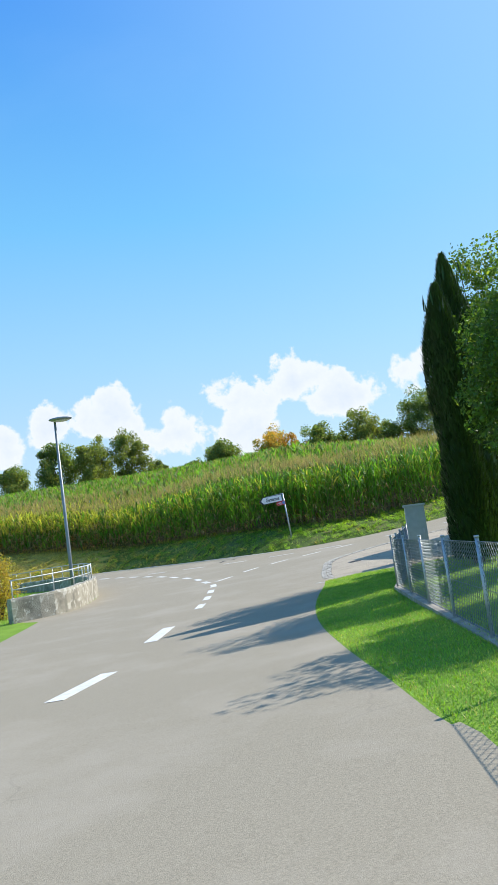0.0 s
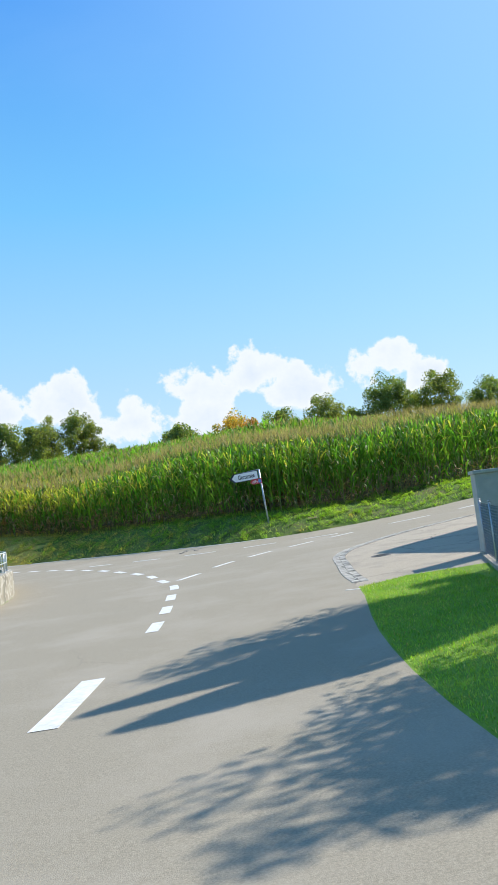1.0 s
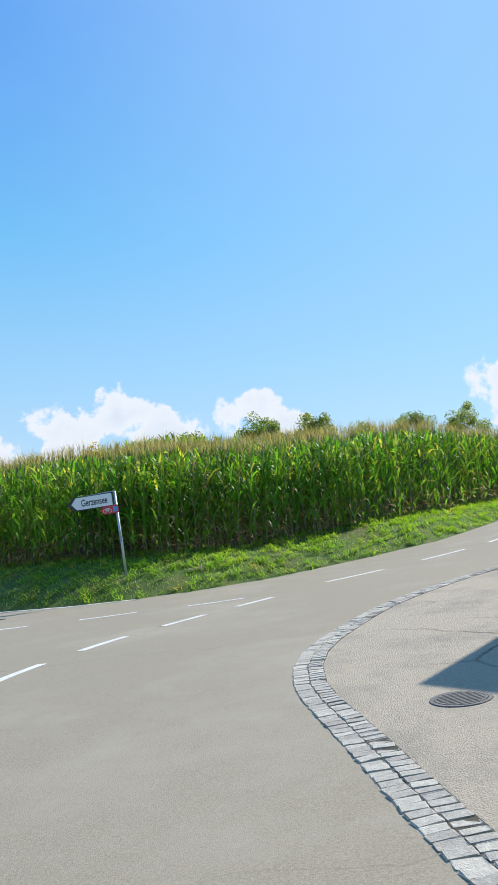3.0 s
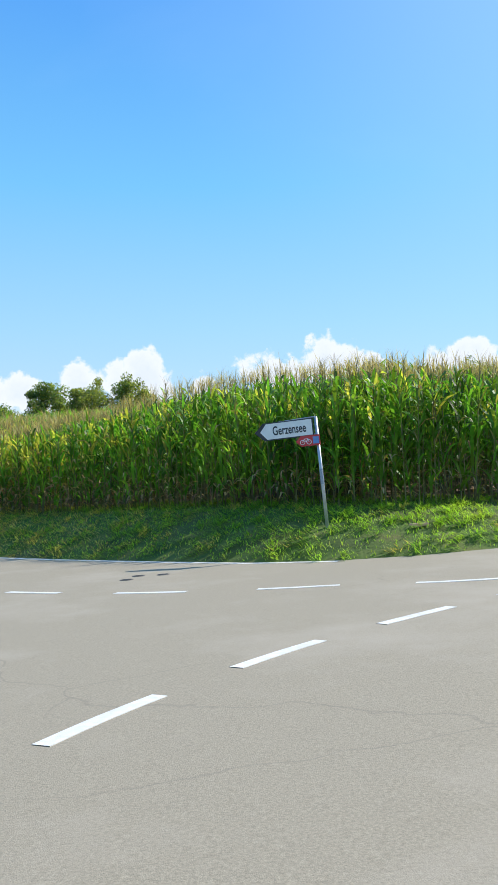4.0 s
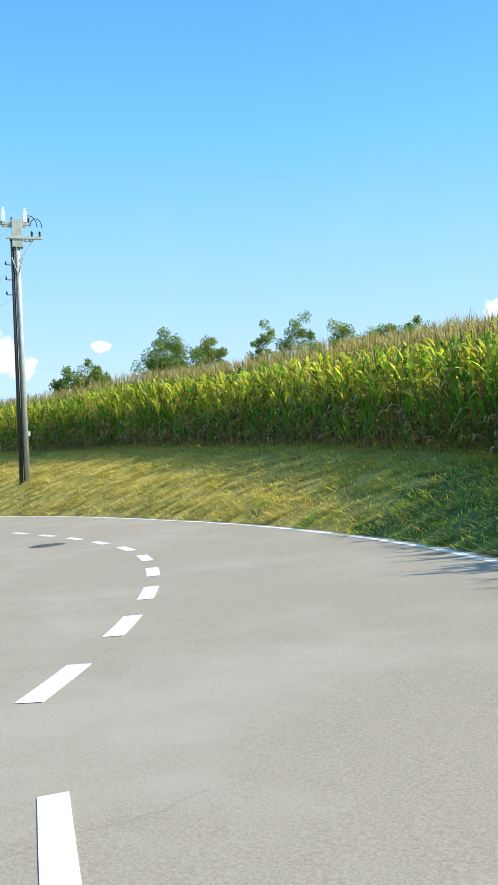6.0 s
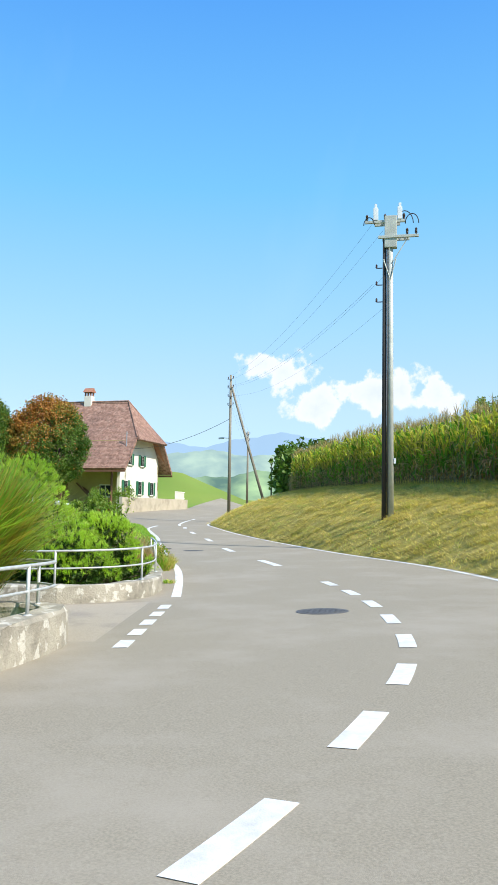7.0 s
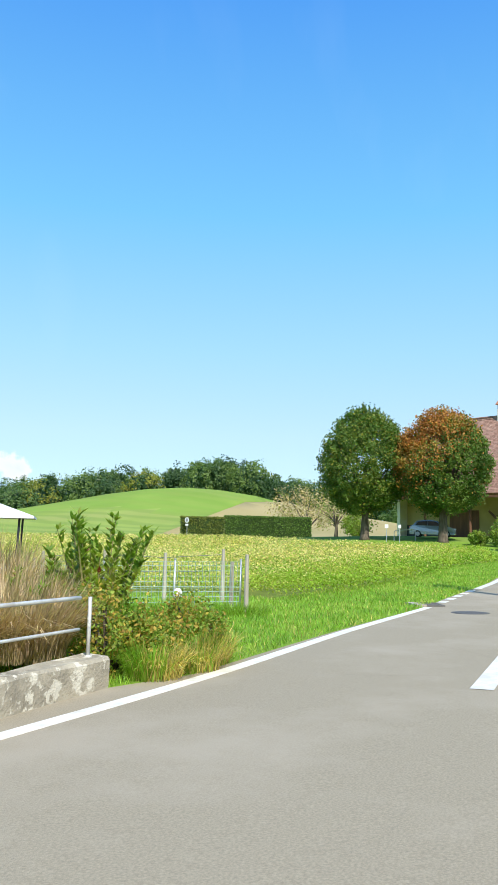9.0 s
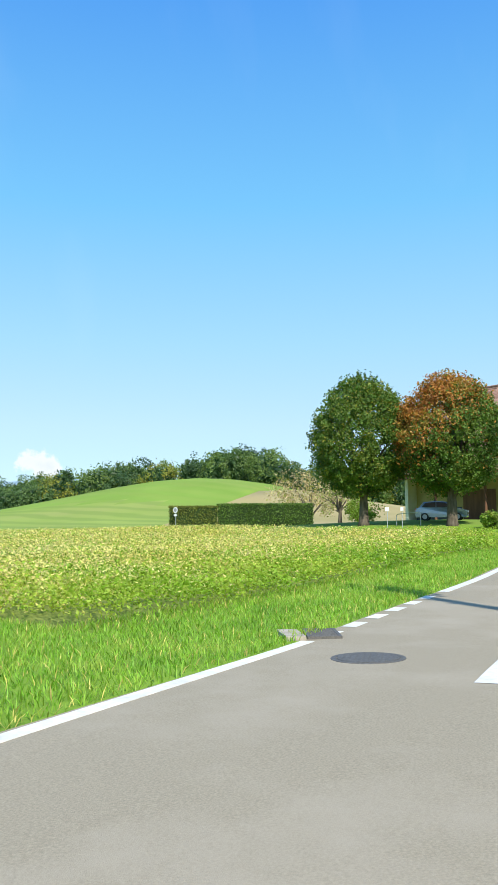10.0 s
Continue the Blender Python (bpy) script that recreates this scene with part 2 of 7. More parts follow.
def cracks(mat, scale, color, amount, width=0.0035):
    """Fine meandering cracks and sealed seams over a paved surface."""
    nt = mat.node_tree
    N, L = nt.nodes.new, nt.links.new
    bsdf = nt.nodes["Principled BSDF"]
    old = bsdf.inputs["Base Color"].links[0].from_socket
    pos = N("ShaderNodeNewGeometry").outputs["Position"]
    warp, add, sc = N("ShaderNodeTexNoise"), N("ShaderNodeVectorMath"), N("ShaderNodeVectorMath")
    warp.inputs["Scale"].default_value, warp.inputs["Detail"].default_value = 1.4, 6
    L(pos, warp.inputs["Vector"])
    sc.operation = "SCALE"
    sc.inputs["Scale"].default_value = 0.4
    L(warp.outputs["Color"], sc.inputs[0])
    L(pos, add.inputs[0])
    L(sc.outputs[0], add.inputs[1])
    vor = N("ShaderNodeTexVoronoi")
    vor.feature = "DISTANCE_TO_EDGE"
    vor.inputs["Scale"].default_value = scale
    L(add.outputs[0], vor.inputs["Vector"])
    thin = N("ShaderNodeMapRange")
    L(vor.outputs["Distance"], thin.inputs[0])
    thin.inputs[1].default_value, thin.inputs[2].default_value, thin.inputs[3].default_value, thin.inputs[4].default_value = width * 0.2, width, 1.0, 0.0
    where = N("ShaderNodeTexNoise")
    where.inputs["Scale"].default_value = 0.22
    L(pos, where.inputs["Vector"])
    gate = N("ShaderNodeMapRange")
    L(where.outputs[0], gate.inputs[0])
    gate.inputs[1].default_value, gate.inputs[2].default_value, gate.inputs[4].default_value = 0.50, 0.60, amount
    mul, mix = N("ShaderNodeMath"), N("ShaderNodeMixRGB")
    mul.operation = "MULTIPLY"
    L(thin.outputs[0], mul.inputs[0])
    L(gate.outputs[0], mul.inputs[1])
    L(mul.outputs[0], mix.inputs[0])
    L(old, mix.inputs[1])
    mix.inputs[2].default_value = (*color, 1)
    L(mix.outputs[0], bsdf.inputs["Base Color"])


cracks(M_ASPHALT, 0.3, (0.17, 0.15, 0.115), 0.35)
M_PATCH = material("old_asphalt", [(0.38, 0.32, 0.235), (0.49, 0.42, 0.31)], 0.9, 45, 0.6, 90, stains=((0.25, 0.22, 0.18), 0.9, 0.6), spec=0.3)
cracks(M_PATCH, 0.6, (0.12, 0.105, 0.085), 0.85, 0.016)
M_MARK = material("road_paint", [(0.64, 0.62, 0.56), (0.80, 0.78, 0.71)], 0.6, 14, 0.2, 90, stains=((0.46, 0.43, 0.37), 3.0, 0.45))
M_CONCRETE = material("concrete", [(0.34, 0.30, 0.235), (0.47, 0.42, 0.33)], 0.9, 5, 0.4, 40, stains=((0.17, 0.155, 0.13), 2.0, 0.75), spec=0.3)
M_JOINT = material("earthy_joint", [(0.07, 0.062, 0.045), (0.13, 0.115, 0.085)], 0.95, 20, 0.4, 80, spec=0.2)
M_COBBLE = material("granite", [(0.37, 0.34, 0.28), (0.52, 0.48, 0.40)], 0.9, 30, 0.4, 90, obj=0.18, spec=0.3)
M_IRON = material("cast_iron", [(0.10, 0.095, 0.085), (0.17, 0.16, 0.145)], 0.65, 30, 0.4, 90, metal=0.3)
M_GALV = material("galvanised_steel", [(0.42, 0.44, 0.46), (0.56, 0.58, 0.60)], 0.45, 25, 0.1, 60, metal=0.6)
M_RAIL = material("rail_paint", [(0.48, 0.50, 0.48), (0.62, 0.63, 0.60)], 0.5, 12, 0.15, 60, metal=0.3, stains=((0.30, 0.24, 0.17), 5, 0.4))
M_GRASS = material("verge_grass", [(0.045, 0.085, 0.014), (0.08, 0.13, 0.024), (0.14, 0.15, 0.04)], 0.9, 1.6, 0.9, 14, stains=((0.12, 0.10, 0.045), 0.5, 0.6), spec=0.2)
M_LAWN = material("lawn_ground", [(0.15, 0.26, 0.025), (0.21, 0.34, 0.035)], 0.9, 2.0, 0.8, 30, spec=0.2)
M_SOIL = material("field_soil", [(0.11, 0.075, 0.045), (0.19, 0.135, 0.085)], 0.95, 3, 0.8, 14, spec=0.2)
M_SOY_SOIL = material("soy_ground", [(0.15, 0.20, 0.035), (0.25, 0.28, 0.06)], 0.95, 3, 0.8, 14, spec=0.2)
M_HAY = material("mown_hay", [(0.24, 0.20, 0.04), (0.36, 0.29, 0.07), (0.46, 0.36, 0.11)], 0.95, 1.6, 0.9, 14, stains=((0.17, 0.16, 0.04), 0.6, 0.5), spec=0.1)
M_MEADOW = material("meadow", [(0.15, 0.25, 0.035), (0.20, 0.31, 0.05)], 0.95, 0.05, 0.5, 3, stains=((0.20, 0.24, 0.06), 0.02, 0.6), spec=0.1)
M_STUBBLE = material("stubble_field", [(0.33, 0.27, 0.12), (0.38, 0.31, 0.15)], 0.95, 0.05, 0.4, 3, stains=((0.26, 0.25, 0.10), 0.02, 0.5), spec=0.1)

M_MOWN = material("mown_meadow", [(0.21, 0.29, 0.055), (0.27, 0.34, 0.075)], 0.95, 0.06, 0.4, 3, stains=((0.28, 0.27, 0.10), 0.02, 0.6), spec=0.1)


def mow_stripes(mat, period, color, amount):
    """Bands left by mowing."""
    nt = mat.node_tree
    N, L = nt.nodes.new, nt.links.new
    bsdf = nt.nodes["Principled BSDF"]
    old = bsdf.inputs["Base Color"].links[0].from_socket
    w, r, mix = N("ShaderNodeTexWave"), N("ShaderNodeMapRange"), N("ShaderNodeMixRGB")
    w.inputs["Scale"].default_value = 0.314 / period
    w.inputs["Distortion"].default_value, w.inputs["Detail"].default_value, w.inputs["Detail Scale"].default_value = 9.0, 3.0, 0.8
    turn = N("ShaderNodeMapping")
    turn.inputs["Rotation"].default_value = (0, 0, 0.35)
    L(N("ShaderNodeNewGeometry").outputs["Position"], turn.inputs[0])
    L(turn.outputs[0], w.inputs["Vector"])
    L(w.outputs["Fac"], r.inputs[0])
    r.inputs[1].default_value, r.inputs[2].default_value, r.inputs[4].default_value = 0.35, 0.8, amount
    L(r.outputs[0], mix.inputs[0])
    L(old, mix.inputs[1])
    mix.inputs[2].default_value = (*color, 1)
    L(mix.outputs[0], bsdf.inputs["Base Color"])


mow_stripes(M_MEADOW, 11.0, (0.25, 0.29, 0.065), 0.2)
mow_stripes(M_MOWN, 9.0, (0.17, 0.25, 0.05), 0.6)

# ---------------------------------------------------------------- ground
# Heights of the paved ground and the low fields: x, y, z
SPOTS = np.array([
    (-0.4, 0, 0.52), (-3, 10, 0.22), (0.2, 12, 0.34), (-7, 24, 0.22), (-2.7, 24, 0.30), (0.7, 25.8, 0.52), (-3.2, 28, 0.37), (3.1, 35.1, 0.78),
    (5.9, 37.7, 0.92), (0.1, 35.4, 0.65), (-5.3, 37, 0.52), (-9.5, 40.8, 0.46), (-16.6, 46.7, 0.45), (-21, 44, 0.28), (-29, 50.2, 0.38), (-38, 49.6, 0.30),
    (-45, 53.8, 0.42), (-61, 57, 0.62), (-72, 62, 0.80), (-83, 61, 1.05), (-92, 71, 1.5), (-108, 77, 2.0), (-93, 45.3, 1.74), (-96, 51.3, 2.0), (-110, 35, 1.6), (-60, 35, 0.6), (-30, 25, 0.1), (-82, 44, 0.65), (-95, 20, 0.95),
    (4, 10, 0.75), (8, 22, 0.8), (12, 40, 1.45), (30, 60, 3.4),
])


def spline_setup():
    """A thin plate through the spots, slightly relaxed."""
    p = SPOTS[:, :2] / 30
    r2 = ((p[:, None] - p[None]) ** 2).sum(-1)
    k = 0.5 * r2 * np.log(r2 + 1e-9) + 0.002 * np.eye(len(p))
    t = np.c_[np.ones(len(p)), p]
    a = np.block([[k, t], [t.T, np.zeros((3, 3))]])
    return np.linalg.solve(a, np.r_[SPOTS[:, 2], 0, 0, 0])


SPLINE = spline_setup()


def z_low(x, y):
    x, y = np.clip(x, -125, 45), np.clip(y, -25, 90)
    q = np.stack([x, y], -1) / 30
    p = SPOTS[:, :2] / 30
    r2 = ((q[..., None, :] - p) ** 2).sum(-1)
    k = 0.5 * r2 * np.log(r2 + 1e-9)
    return k @ SPLINE[: len(p)] + SPLINE[-3] + q @ SPLINE[-2:]


# field-side edge of the road, from the north-east round the corner to the west
FIELD_EDGE = np.array([(60, 99), (30, 64), (12, 45.0), (8.6, 42.3), (5.3, 40.5), (3.3, 39.4), (1.6, 38.95), (0.2, 38.95), (-1.4, 39.6), (-3.2, 41.0), (-6.2, 43.6), (-8.8, 45.9),
                       (-11.8, 47.9), (-15, 49.6), (-17.6, 50.75), (-24.3, 52.9), (-31.3, 54.1), (-38, 55.35), (-51, 57.5), (-61, 59.7), (-66, 60.9), (-69.5, 62.2), (-72.5, 63.5), (-82, 67.4), (-92, 71.4), (-104, 76.5), (-112, 82)])


def smooth_line(points, step):
    """Catmull-Rom through points, resampled."""
    p = np.asarray(points, float)
    p = np.vstack([2 * p[0] - p[1], p, 2 * p[-1] - p[-2]])
    out = []
    for i in range(1, len(p) - 2):
        a, b, c, d = p[i - 1 : i + 3]
        n = max(1, int(np.linalg.norm(c - b) / step))
        t = np.arange(n)[:, None] / n
        out.append(0.5 * (2 * b + (c - a) * t + (2 * a - 5 * b + 4 * c - d) * t**2 + (3 * b - a - 3 * c + d) * t**3))
    return np.vstack([*out, p[-2:-1]])


def inside(poly, x, y):
    poly = np.asarray(poly)
    res = np.zeros(np.shape(x), bool)
    x0, y0 = poly[-1]
    for x1, y1 in poly:
        cut = ((y1 > y) != (y0 > y)) & (x < (x0 - x1) * (y - y1) / (y0 - y1 + 1e-12) + x1)
        res ^= cut
        x0, y0 = x1, y1
    return res


def line_distance(line, x, y):
    """Distance to a polyline and the nearest x on it."""
    best, near = np.full(np.shape(x), 1e9), np.zeros(np.shape(x))
    for (ax, ay), (bx, by) in zip(line[:-1], line[1:]):
        dx, dy = bx - ax, by - ay
        t = np.clip(((x - ax) * dx + (y - ay) * dy) / (dx * dx + dy * dy), 0, 1)
        qx, qy = ax + t * dx, ay + t * dy
        d = np.hypot(x - qx, y - qy)
        m = d < best
        best, near = np.where(m, d, best), np.where(m, qx, near)
    return best, near


EDGE = smooth_line(FIELD_EDGE, 1.6)
FIELD_AREA = np.vstack([EDGE, [(-130, 110), (-400, 400), (-400, 900), (600, 900), (300, 400)]])
CORN_X = [-95, -60, -45, -31, -20, -12, -6, 0, 6, 10, 30, 60]
CORN_Z = [3.2, 3.4, 3.3, 2.95, 2.35, 1.72, 1.73, 1.65, 1.65, 2.05, 3.4, 4.3]
CORN_O = [6.5, 6.5, 6.5, 6.4, 5.2, 3.8, 3.5, 3.4, 2.9, 2.7, 2.7, 2.7]


def field_side(x, y):
    d, nx = line_distance(EDGE, x, y)
    return np.where(inside(FIELD_AREA, x, y), d, -d), nx


def ground_z(x, y):
    x, y = np.asarray(x, float), np.asarray(y, float)
    z = z_low(x, y)
    d, nx = field_side(x, y)
    zc, off = np.interp(nx, CORN_X, CORN_Z), np.interp(nx, CORN_X, CORN_O)
    s = np.clip(d / off, 0, 1)
    back = np.clip((d - off - 2) / 25, 0, 1)
    zc = zc * (1 - back) + 3.1 * back
    bank = s * (1.55 - 0.55 * s)
    ze = z_low(x, y)
    u = np.maximum(d - off, 0)
    rise = 15.0 * (1 - np.exp(-u / 120.0))
    west = np.clip((-x - 40) / 60, 0, 1)
    up = ze * (1 - np.minimum(bank, 1)) + zc * np.minimum(bank, 1) + rise * (1 - 0.65 * west)
    z = np.where(d > 0, up, z)
    # mound behind the soy field, the far meadows and the valley
    r = np.hypot(x + 10, y - 40)
    z = z + 10.8 * np.exp(-(((x + 245) / 70) ** 2 + ((y + 17) / 40) ** 2)) + 2.0 * np.exp(-(((x + 268) / 60) ** 2 + ((y - 14) / 42) ** 2))
    # grassy bank beyond the farmhouse
    z = z + 7.5 * np.exp(-(((x + 136) / 14) ** 2 + ((y - 76.5) / 9) ** 2))
    z = z + 9 * np.clip((r - 160) / 260, 0, 1) * (d <= 0)
    valley = np.clip((r - 120) / 300, 0, 1) * np.exp(-(((np.degrees(np.arctan2(x + 10, y - 40)) + 73) / 9) ** 2))
    z = z - 30 * valley
    return z


def zg(x, y):
    return float(ground_z(np.array([x]), np.array([y]))[0])


# edges of the paved areas
SIDE_RIGHT = smooth_line([(0.6, -40), (0.6, 0), (0.36, 5.5), (0.1, 9), (-0.06, 13), (0.05, 16.2), (0.38, 19.2), (0.45, 20.2)], 1.0)
KERB = smooth_line([(0.45, 20.2), (0.47, 22.2), (0.6, 24.0), (0.75, 25.8), (1.2, 27.3), (2.0, 28.7), (3.3, 30.5), (5.3, 32.4), (9, 35.4), (20, 46), (40, 68), (66, 96)], 0.6)
WALL_A = [(-8.1, 22.9), (-6.95, 24.2), (-6.9, 27), (-7.5, 30.5), (-8.9, 34.2), (-10.9, 37.5), (-13.2, 40.2), (-15.5, 41.8), (-16.6, 42.4), (-17.25, 42.2), (-17.9, 41.2), (-19.5, 39.0)]
WALL_B = [(-25.5, 39.0), (-23.4, 40.7), (-21.7, 42.4), (-21.15, 43.6), (-21.4, 44.5), (-22.4, 45.15), (-24.3, 45.7), (-26.9, 46.28)]
LEFT_EDGE = smooth_line([(-27.9, 46.9), (-33, 48.1), (-38, 49.45), (-41, 50.1), (-46.6, 51.5), (-52, 52.6), (-60, 54.4), (-68, 56.0), (-74, 56.6), (-84, 57.6), (-88.6, 58.9), (-92.5, 61.8), (-103, 69.9), (-112, 74.5), (-119, 80.5)], 1.2)
SIDE_LEFT = smooth_line([(-6.6, -40), (-6.7, 0), (-6.9, 12), (-7.1, 19), (-7.3, 22.3)], 1.5)

ROAD_AREA = np.vstack([SIDE_RIGHT, KERB[1:], EDGE, LEFT_EDGE[::-1], smooth_line(WALL_B, 0.6)[::-1], [(-29, 36), (-24, 34.5)], smooth_line(WALL_A, 0.8)[::-1], SIDE_LEFT[::-1]])
FORECOURT = np.vstack([KERB[: len(KERB) - 30], [(14, 34), (14, 24), (6.5, 20.5), (2.6, 20.4), (1.3, 20.6)]])


def build_ground():
    from mathutils.geometry import delaunay_2d_cdt

    def axis(lo, hi, step, far, grow=1.35):
        a = list(np.arange(lo, hi + 0.01, step))
        s = step
        while a[-1] < far:
            s *= grow
            a.append(a[-1] + s)
        s = step
        while a[0] > -far:
            s *= grow
            a.insert(0, a[0] - s)
        return np.array(a)

    gx, gy = np.meshgrid(axis(-70, 16, 1.1, 4400), axis(0, 72, 1.1, 4400))
    gx, gy = gx.ravel(), gy.ravel()
    mx, my = np.meshgrid(np.arange(-480, 300, 9.0), np.arange(-220, 420, 9.0))
    out = (mx < -72) | (mx > 18) | (my < -2) | (my > 74)
    gx, gy = np.r_[gx, mx[out].ravel()], np.r_[gy, my[out].ravel()]
    jit = RNG.normal(0, 0.06, (2, len(gx)))
    near = (np.abs(gx + 27) < 60) & (np.abs(gy - 35) < 60)
    gx, gy = gx + jit[0] * near, gy + jit[1] * near
    # keep free of the outlines
    outlines = [ROAD_AREA, FORECOURT, DRIVE, SOY_AREA, STUBBLE]
    keep = np.ones(len(gx), bool)
    for o in outlines:
        keep &= line_distance(np.vstack([o, o[:1]]), gx, gy)[0] > 0.25
    pts = [Vector((a, b)) for a, b in zip(gx[keep], gy[keep])]
    edges = []
    for o in outlines:
        n0 = len(pts)
        pts += [Vector((a, b)) for a, b in o]
        edges += [(n0 + i, n0 + (i + 1) % len(o)) for i in range(len(o))]
    v, _, f, *_ = delaunay_2d_cdt(pts, edges, [], 0, 1e-4)
    v = np.array([(p.x, p.y) for p in v])
    f = np.array([t for t in f if len(t) == 3])
    c = v[f].mean(1)
    z = ground_z(v[:, 0], v[:, 1])
    V = np.c_[v, z]
    is_road = inside(ROAD_AREA, c[:, 0], c[:, 1])
    is_court = inside(FORECOURT, c[:, 0], c[:, 1]) & ~is_road
    d, nx = field_side(c[:, 0], c[:, 1])
    off = np.interp(nx, CORN_X, CORN_O)
    mat = np.full(len(f), 4)                                                   # meadow
    mat[(d > 0) & (d < off + 1)] = 0                                           # verge
    mat[(d > 0) & (d < off + 1) & (c[:, 0] < -11)] = 6                           # mown hay
    mat[(d >= off + 1) & (d < 190)] = 2                                        # maize soil
    mat[(c[:, 0] > 0) & (c[:, 1] < 21) & (c[:, 0] < 30)] = 1                   # lawn
    mat[(c[:, 0] < -6) & (c[:, 0] > -25) & (d < 0) & (c[:, 1] < 46) & (c[:, 1] > 0)] = 1
    soy = inside(SOY_AREA, c[:, 0], c[:, 1])
    mat[soy] = 3
    mat[(d < 0) & (c[:, 0] < -25) & (c[:, 0] > -92) & ~soy] = 1
    mat[(mat == 4) & (c[:, 0] < -100) & (c[:, 0] > -186 - 0.2 * c[:, 1] + 6 * np.sin(c[:, 1] / 17)) & (d < 0) & (c[:, 1] < 38)] = 7          # mown meadow
    mat[inside(STUBBLE, c[:, 0], c[:, 1])] = 5

    def piece(name, mask, mats, idx=None):
        used, inv = np.unique(f[mask], return_inverse=True)
        me = mesh_from(name, V[used], inv.reshape(-1, 3), mats, idx, smooth=True)
        return new(name, me)

    g = piece("ground", ~is_road & ~is_court, [M_GRASS, M_LAWN, M_SOIL, M_SOY_SOIL, M_MEADOW, M_STUBBLE, M_HAY, M_MOWN], mat[~is_road & ~is_court])
    tagged(g, "rolling farmland ground with mown verges, lawn and meadows", "ground", kind="structure")
    is_drive = inside(DRIVE, c[:, 0], c[:, 1]) & is_road
    tagged(piece("driveway", is_drive, M_PATCH), "pale cracked old driveway between the garden walls", "driveway", kind="structure")
    r = tagged(piece("road", is_road & ~is_drive, M_ASPHALT), "pale worn grey asphalt country road junction", "road", kind="structure")
    tagged(piece("forecourt", is_court, M_PATCH), "pale patched asphalt forecourt beside the junction", "pavement", kind="structure")
    return r


DRIVE = np.array([(-16.75, 42.85), (-18.8, 43.7), (-20.8, 44.55), (-20.9, 43.6), (-21.4, 42.3), (-23.2, 40.5), (-25.3, 38.8), (-28.6, 36.1), (-24.2, 34.8), (-19.2, 39.1), (-17.6, 41.4), (-17.0, 42.4)])
SOY_AREA = np.array([(-38.5, 46.6), (-46, 49.0), (-60, 51.8), (-68, 54.5), (-84, 54.5), (-89, 40), (-105, 22), (-125, -20), (-60, -45), (-46, 10), (-40, 36), (-39.6, 44.5)])
STUBBLE = np.array([(-124, 20), (-139, 12), (-200, 8), (-272, 9), (-290, 40), (-200, 62), (-130, 60)])
ROAD = build_ground()


# ---------------------------------------------------------------- road markings
def strip(name, line, width, parent, mat, label="", lift=0.005, thick=0.012):
    """A painted strip along a line of (x, y), lying on the ground."""
    p = np.asarray(line, float)
    d = np.gradient(p, axis=0)
    d /= np.linalg.norm(d, axis=1)[:, None]
    n = np.c_[-d[:, 1], d[:, 0]] * width / 2
    a, b = p + n, p - n
    V = []
    for side in (a, b):
        zs = ground_z(side[:, 0], side[:, 1])
        V += [np.c_[side, zs + lift - thick], np.c_[side, zs + lift]]
    k = len(p)
    V = np.vstack([V[1], V[3], V[0], V[2]])
    i = np.arange(k - 1)
    F = np.vstack([np.c_[i, i + 1, i + 1 + k, i + k], np.c_[i + 2 * k, i + 1 + 2 * k, i + 1, i], np.c_[i + k, i + 1 + k, i + 1 + 3 * k, i + 3 * k]])[:, ::-1]
    return mpart(name, mesh_from(name, V, F, mat), parent, label)


def dashes(line, length, gap, width, start=0.0, count=None, name="dash"):
    line = np.asarray(line, float)
    s = np.r_[0, np.cumsum(np.linalg.norm(np.diff(line, axis=0), axis=1))]
    a, n = start, 0
    while a + length < s[-1] and (count is None or n < count):
        q = np.linspace(a, a + length, 5)
        strip(name, np.c_[np.interp(q, s, line[:, 0]), np.interp(q, s, line[:, 1])], width, ROAD, M_MARK, "white painted dash on the road")
        a += length + gap
        n += 1


CURVE = smooth_line([(-2.62, 17.6), (-2.58, 19.5), (-2.58, 21.4), (-2.66, 23.6), (-2.76, 25.6), (-3.2, 27.4), (-3.66, 29.3), (-4.25, 31.0), (-5.0, 32.8), (-5.85, 34.7), (-6.95, 36.8), (-8.15, 38.9),
                     (-9.45, 40.8), (-10.8, 42.4), (-12.0, 43.6), (-13.55, 44.9), (-15.0, 45.85), (-16.63, 46.66), (-18.22, 47.35), (-19.98, 47.97), (-21.8, 48.5), (-23, 48.8)], 0.3)
dashes(CURVE, 0.95, 0.955, 0.18, start=1.455)
for a, b in (((-3.58, 4.3), (-3.3, 6.2)), ((-3.28, 9.45), (-3.02, 11.25)), ((-2.95, 14.3), (-2.88, 16.2))):
    strip("dash", np.linspace(a, b, 4), 0.24, ROAD, M_MARK, "white painted dash on the road")
GIVE_WAY = smooth_line([(-7.15, 38.3), (-5.3, 37.05), (-3.1, 35.95), (-1.05, 35.45), (0.1, 35.32), (1.2, 34.95), (2.4, 34.8)], 0.3)
dashes(GIVE_WAY, 1.1, 1.0, 0.13, start=0.45)
SPLIT = smooth_line([(-2.15, 28.5), (-1.55, 29.75), (-0.5, 31.3), (0.8, 32.66), (2.3, 34.0), (3.3, 34.95), (3.7, 35.3)], 0.3)
dashes(SPLIT, 1.08, 0.84, 0.13, start=0.46)
strip("dash", np.linspace((-2.75, 26.75), (-2.3, 27.72), 4), 0.13, ROAD, M_MARK, "white painted dash on the road")
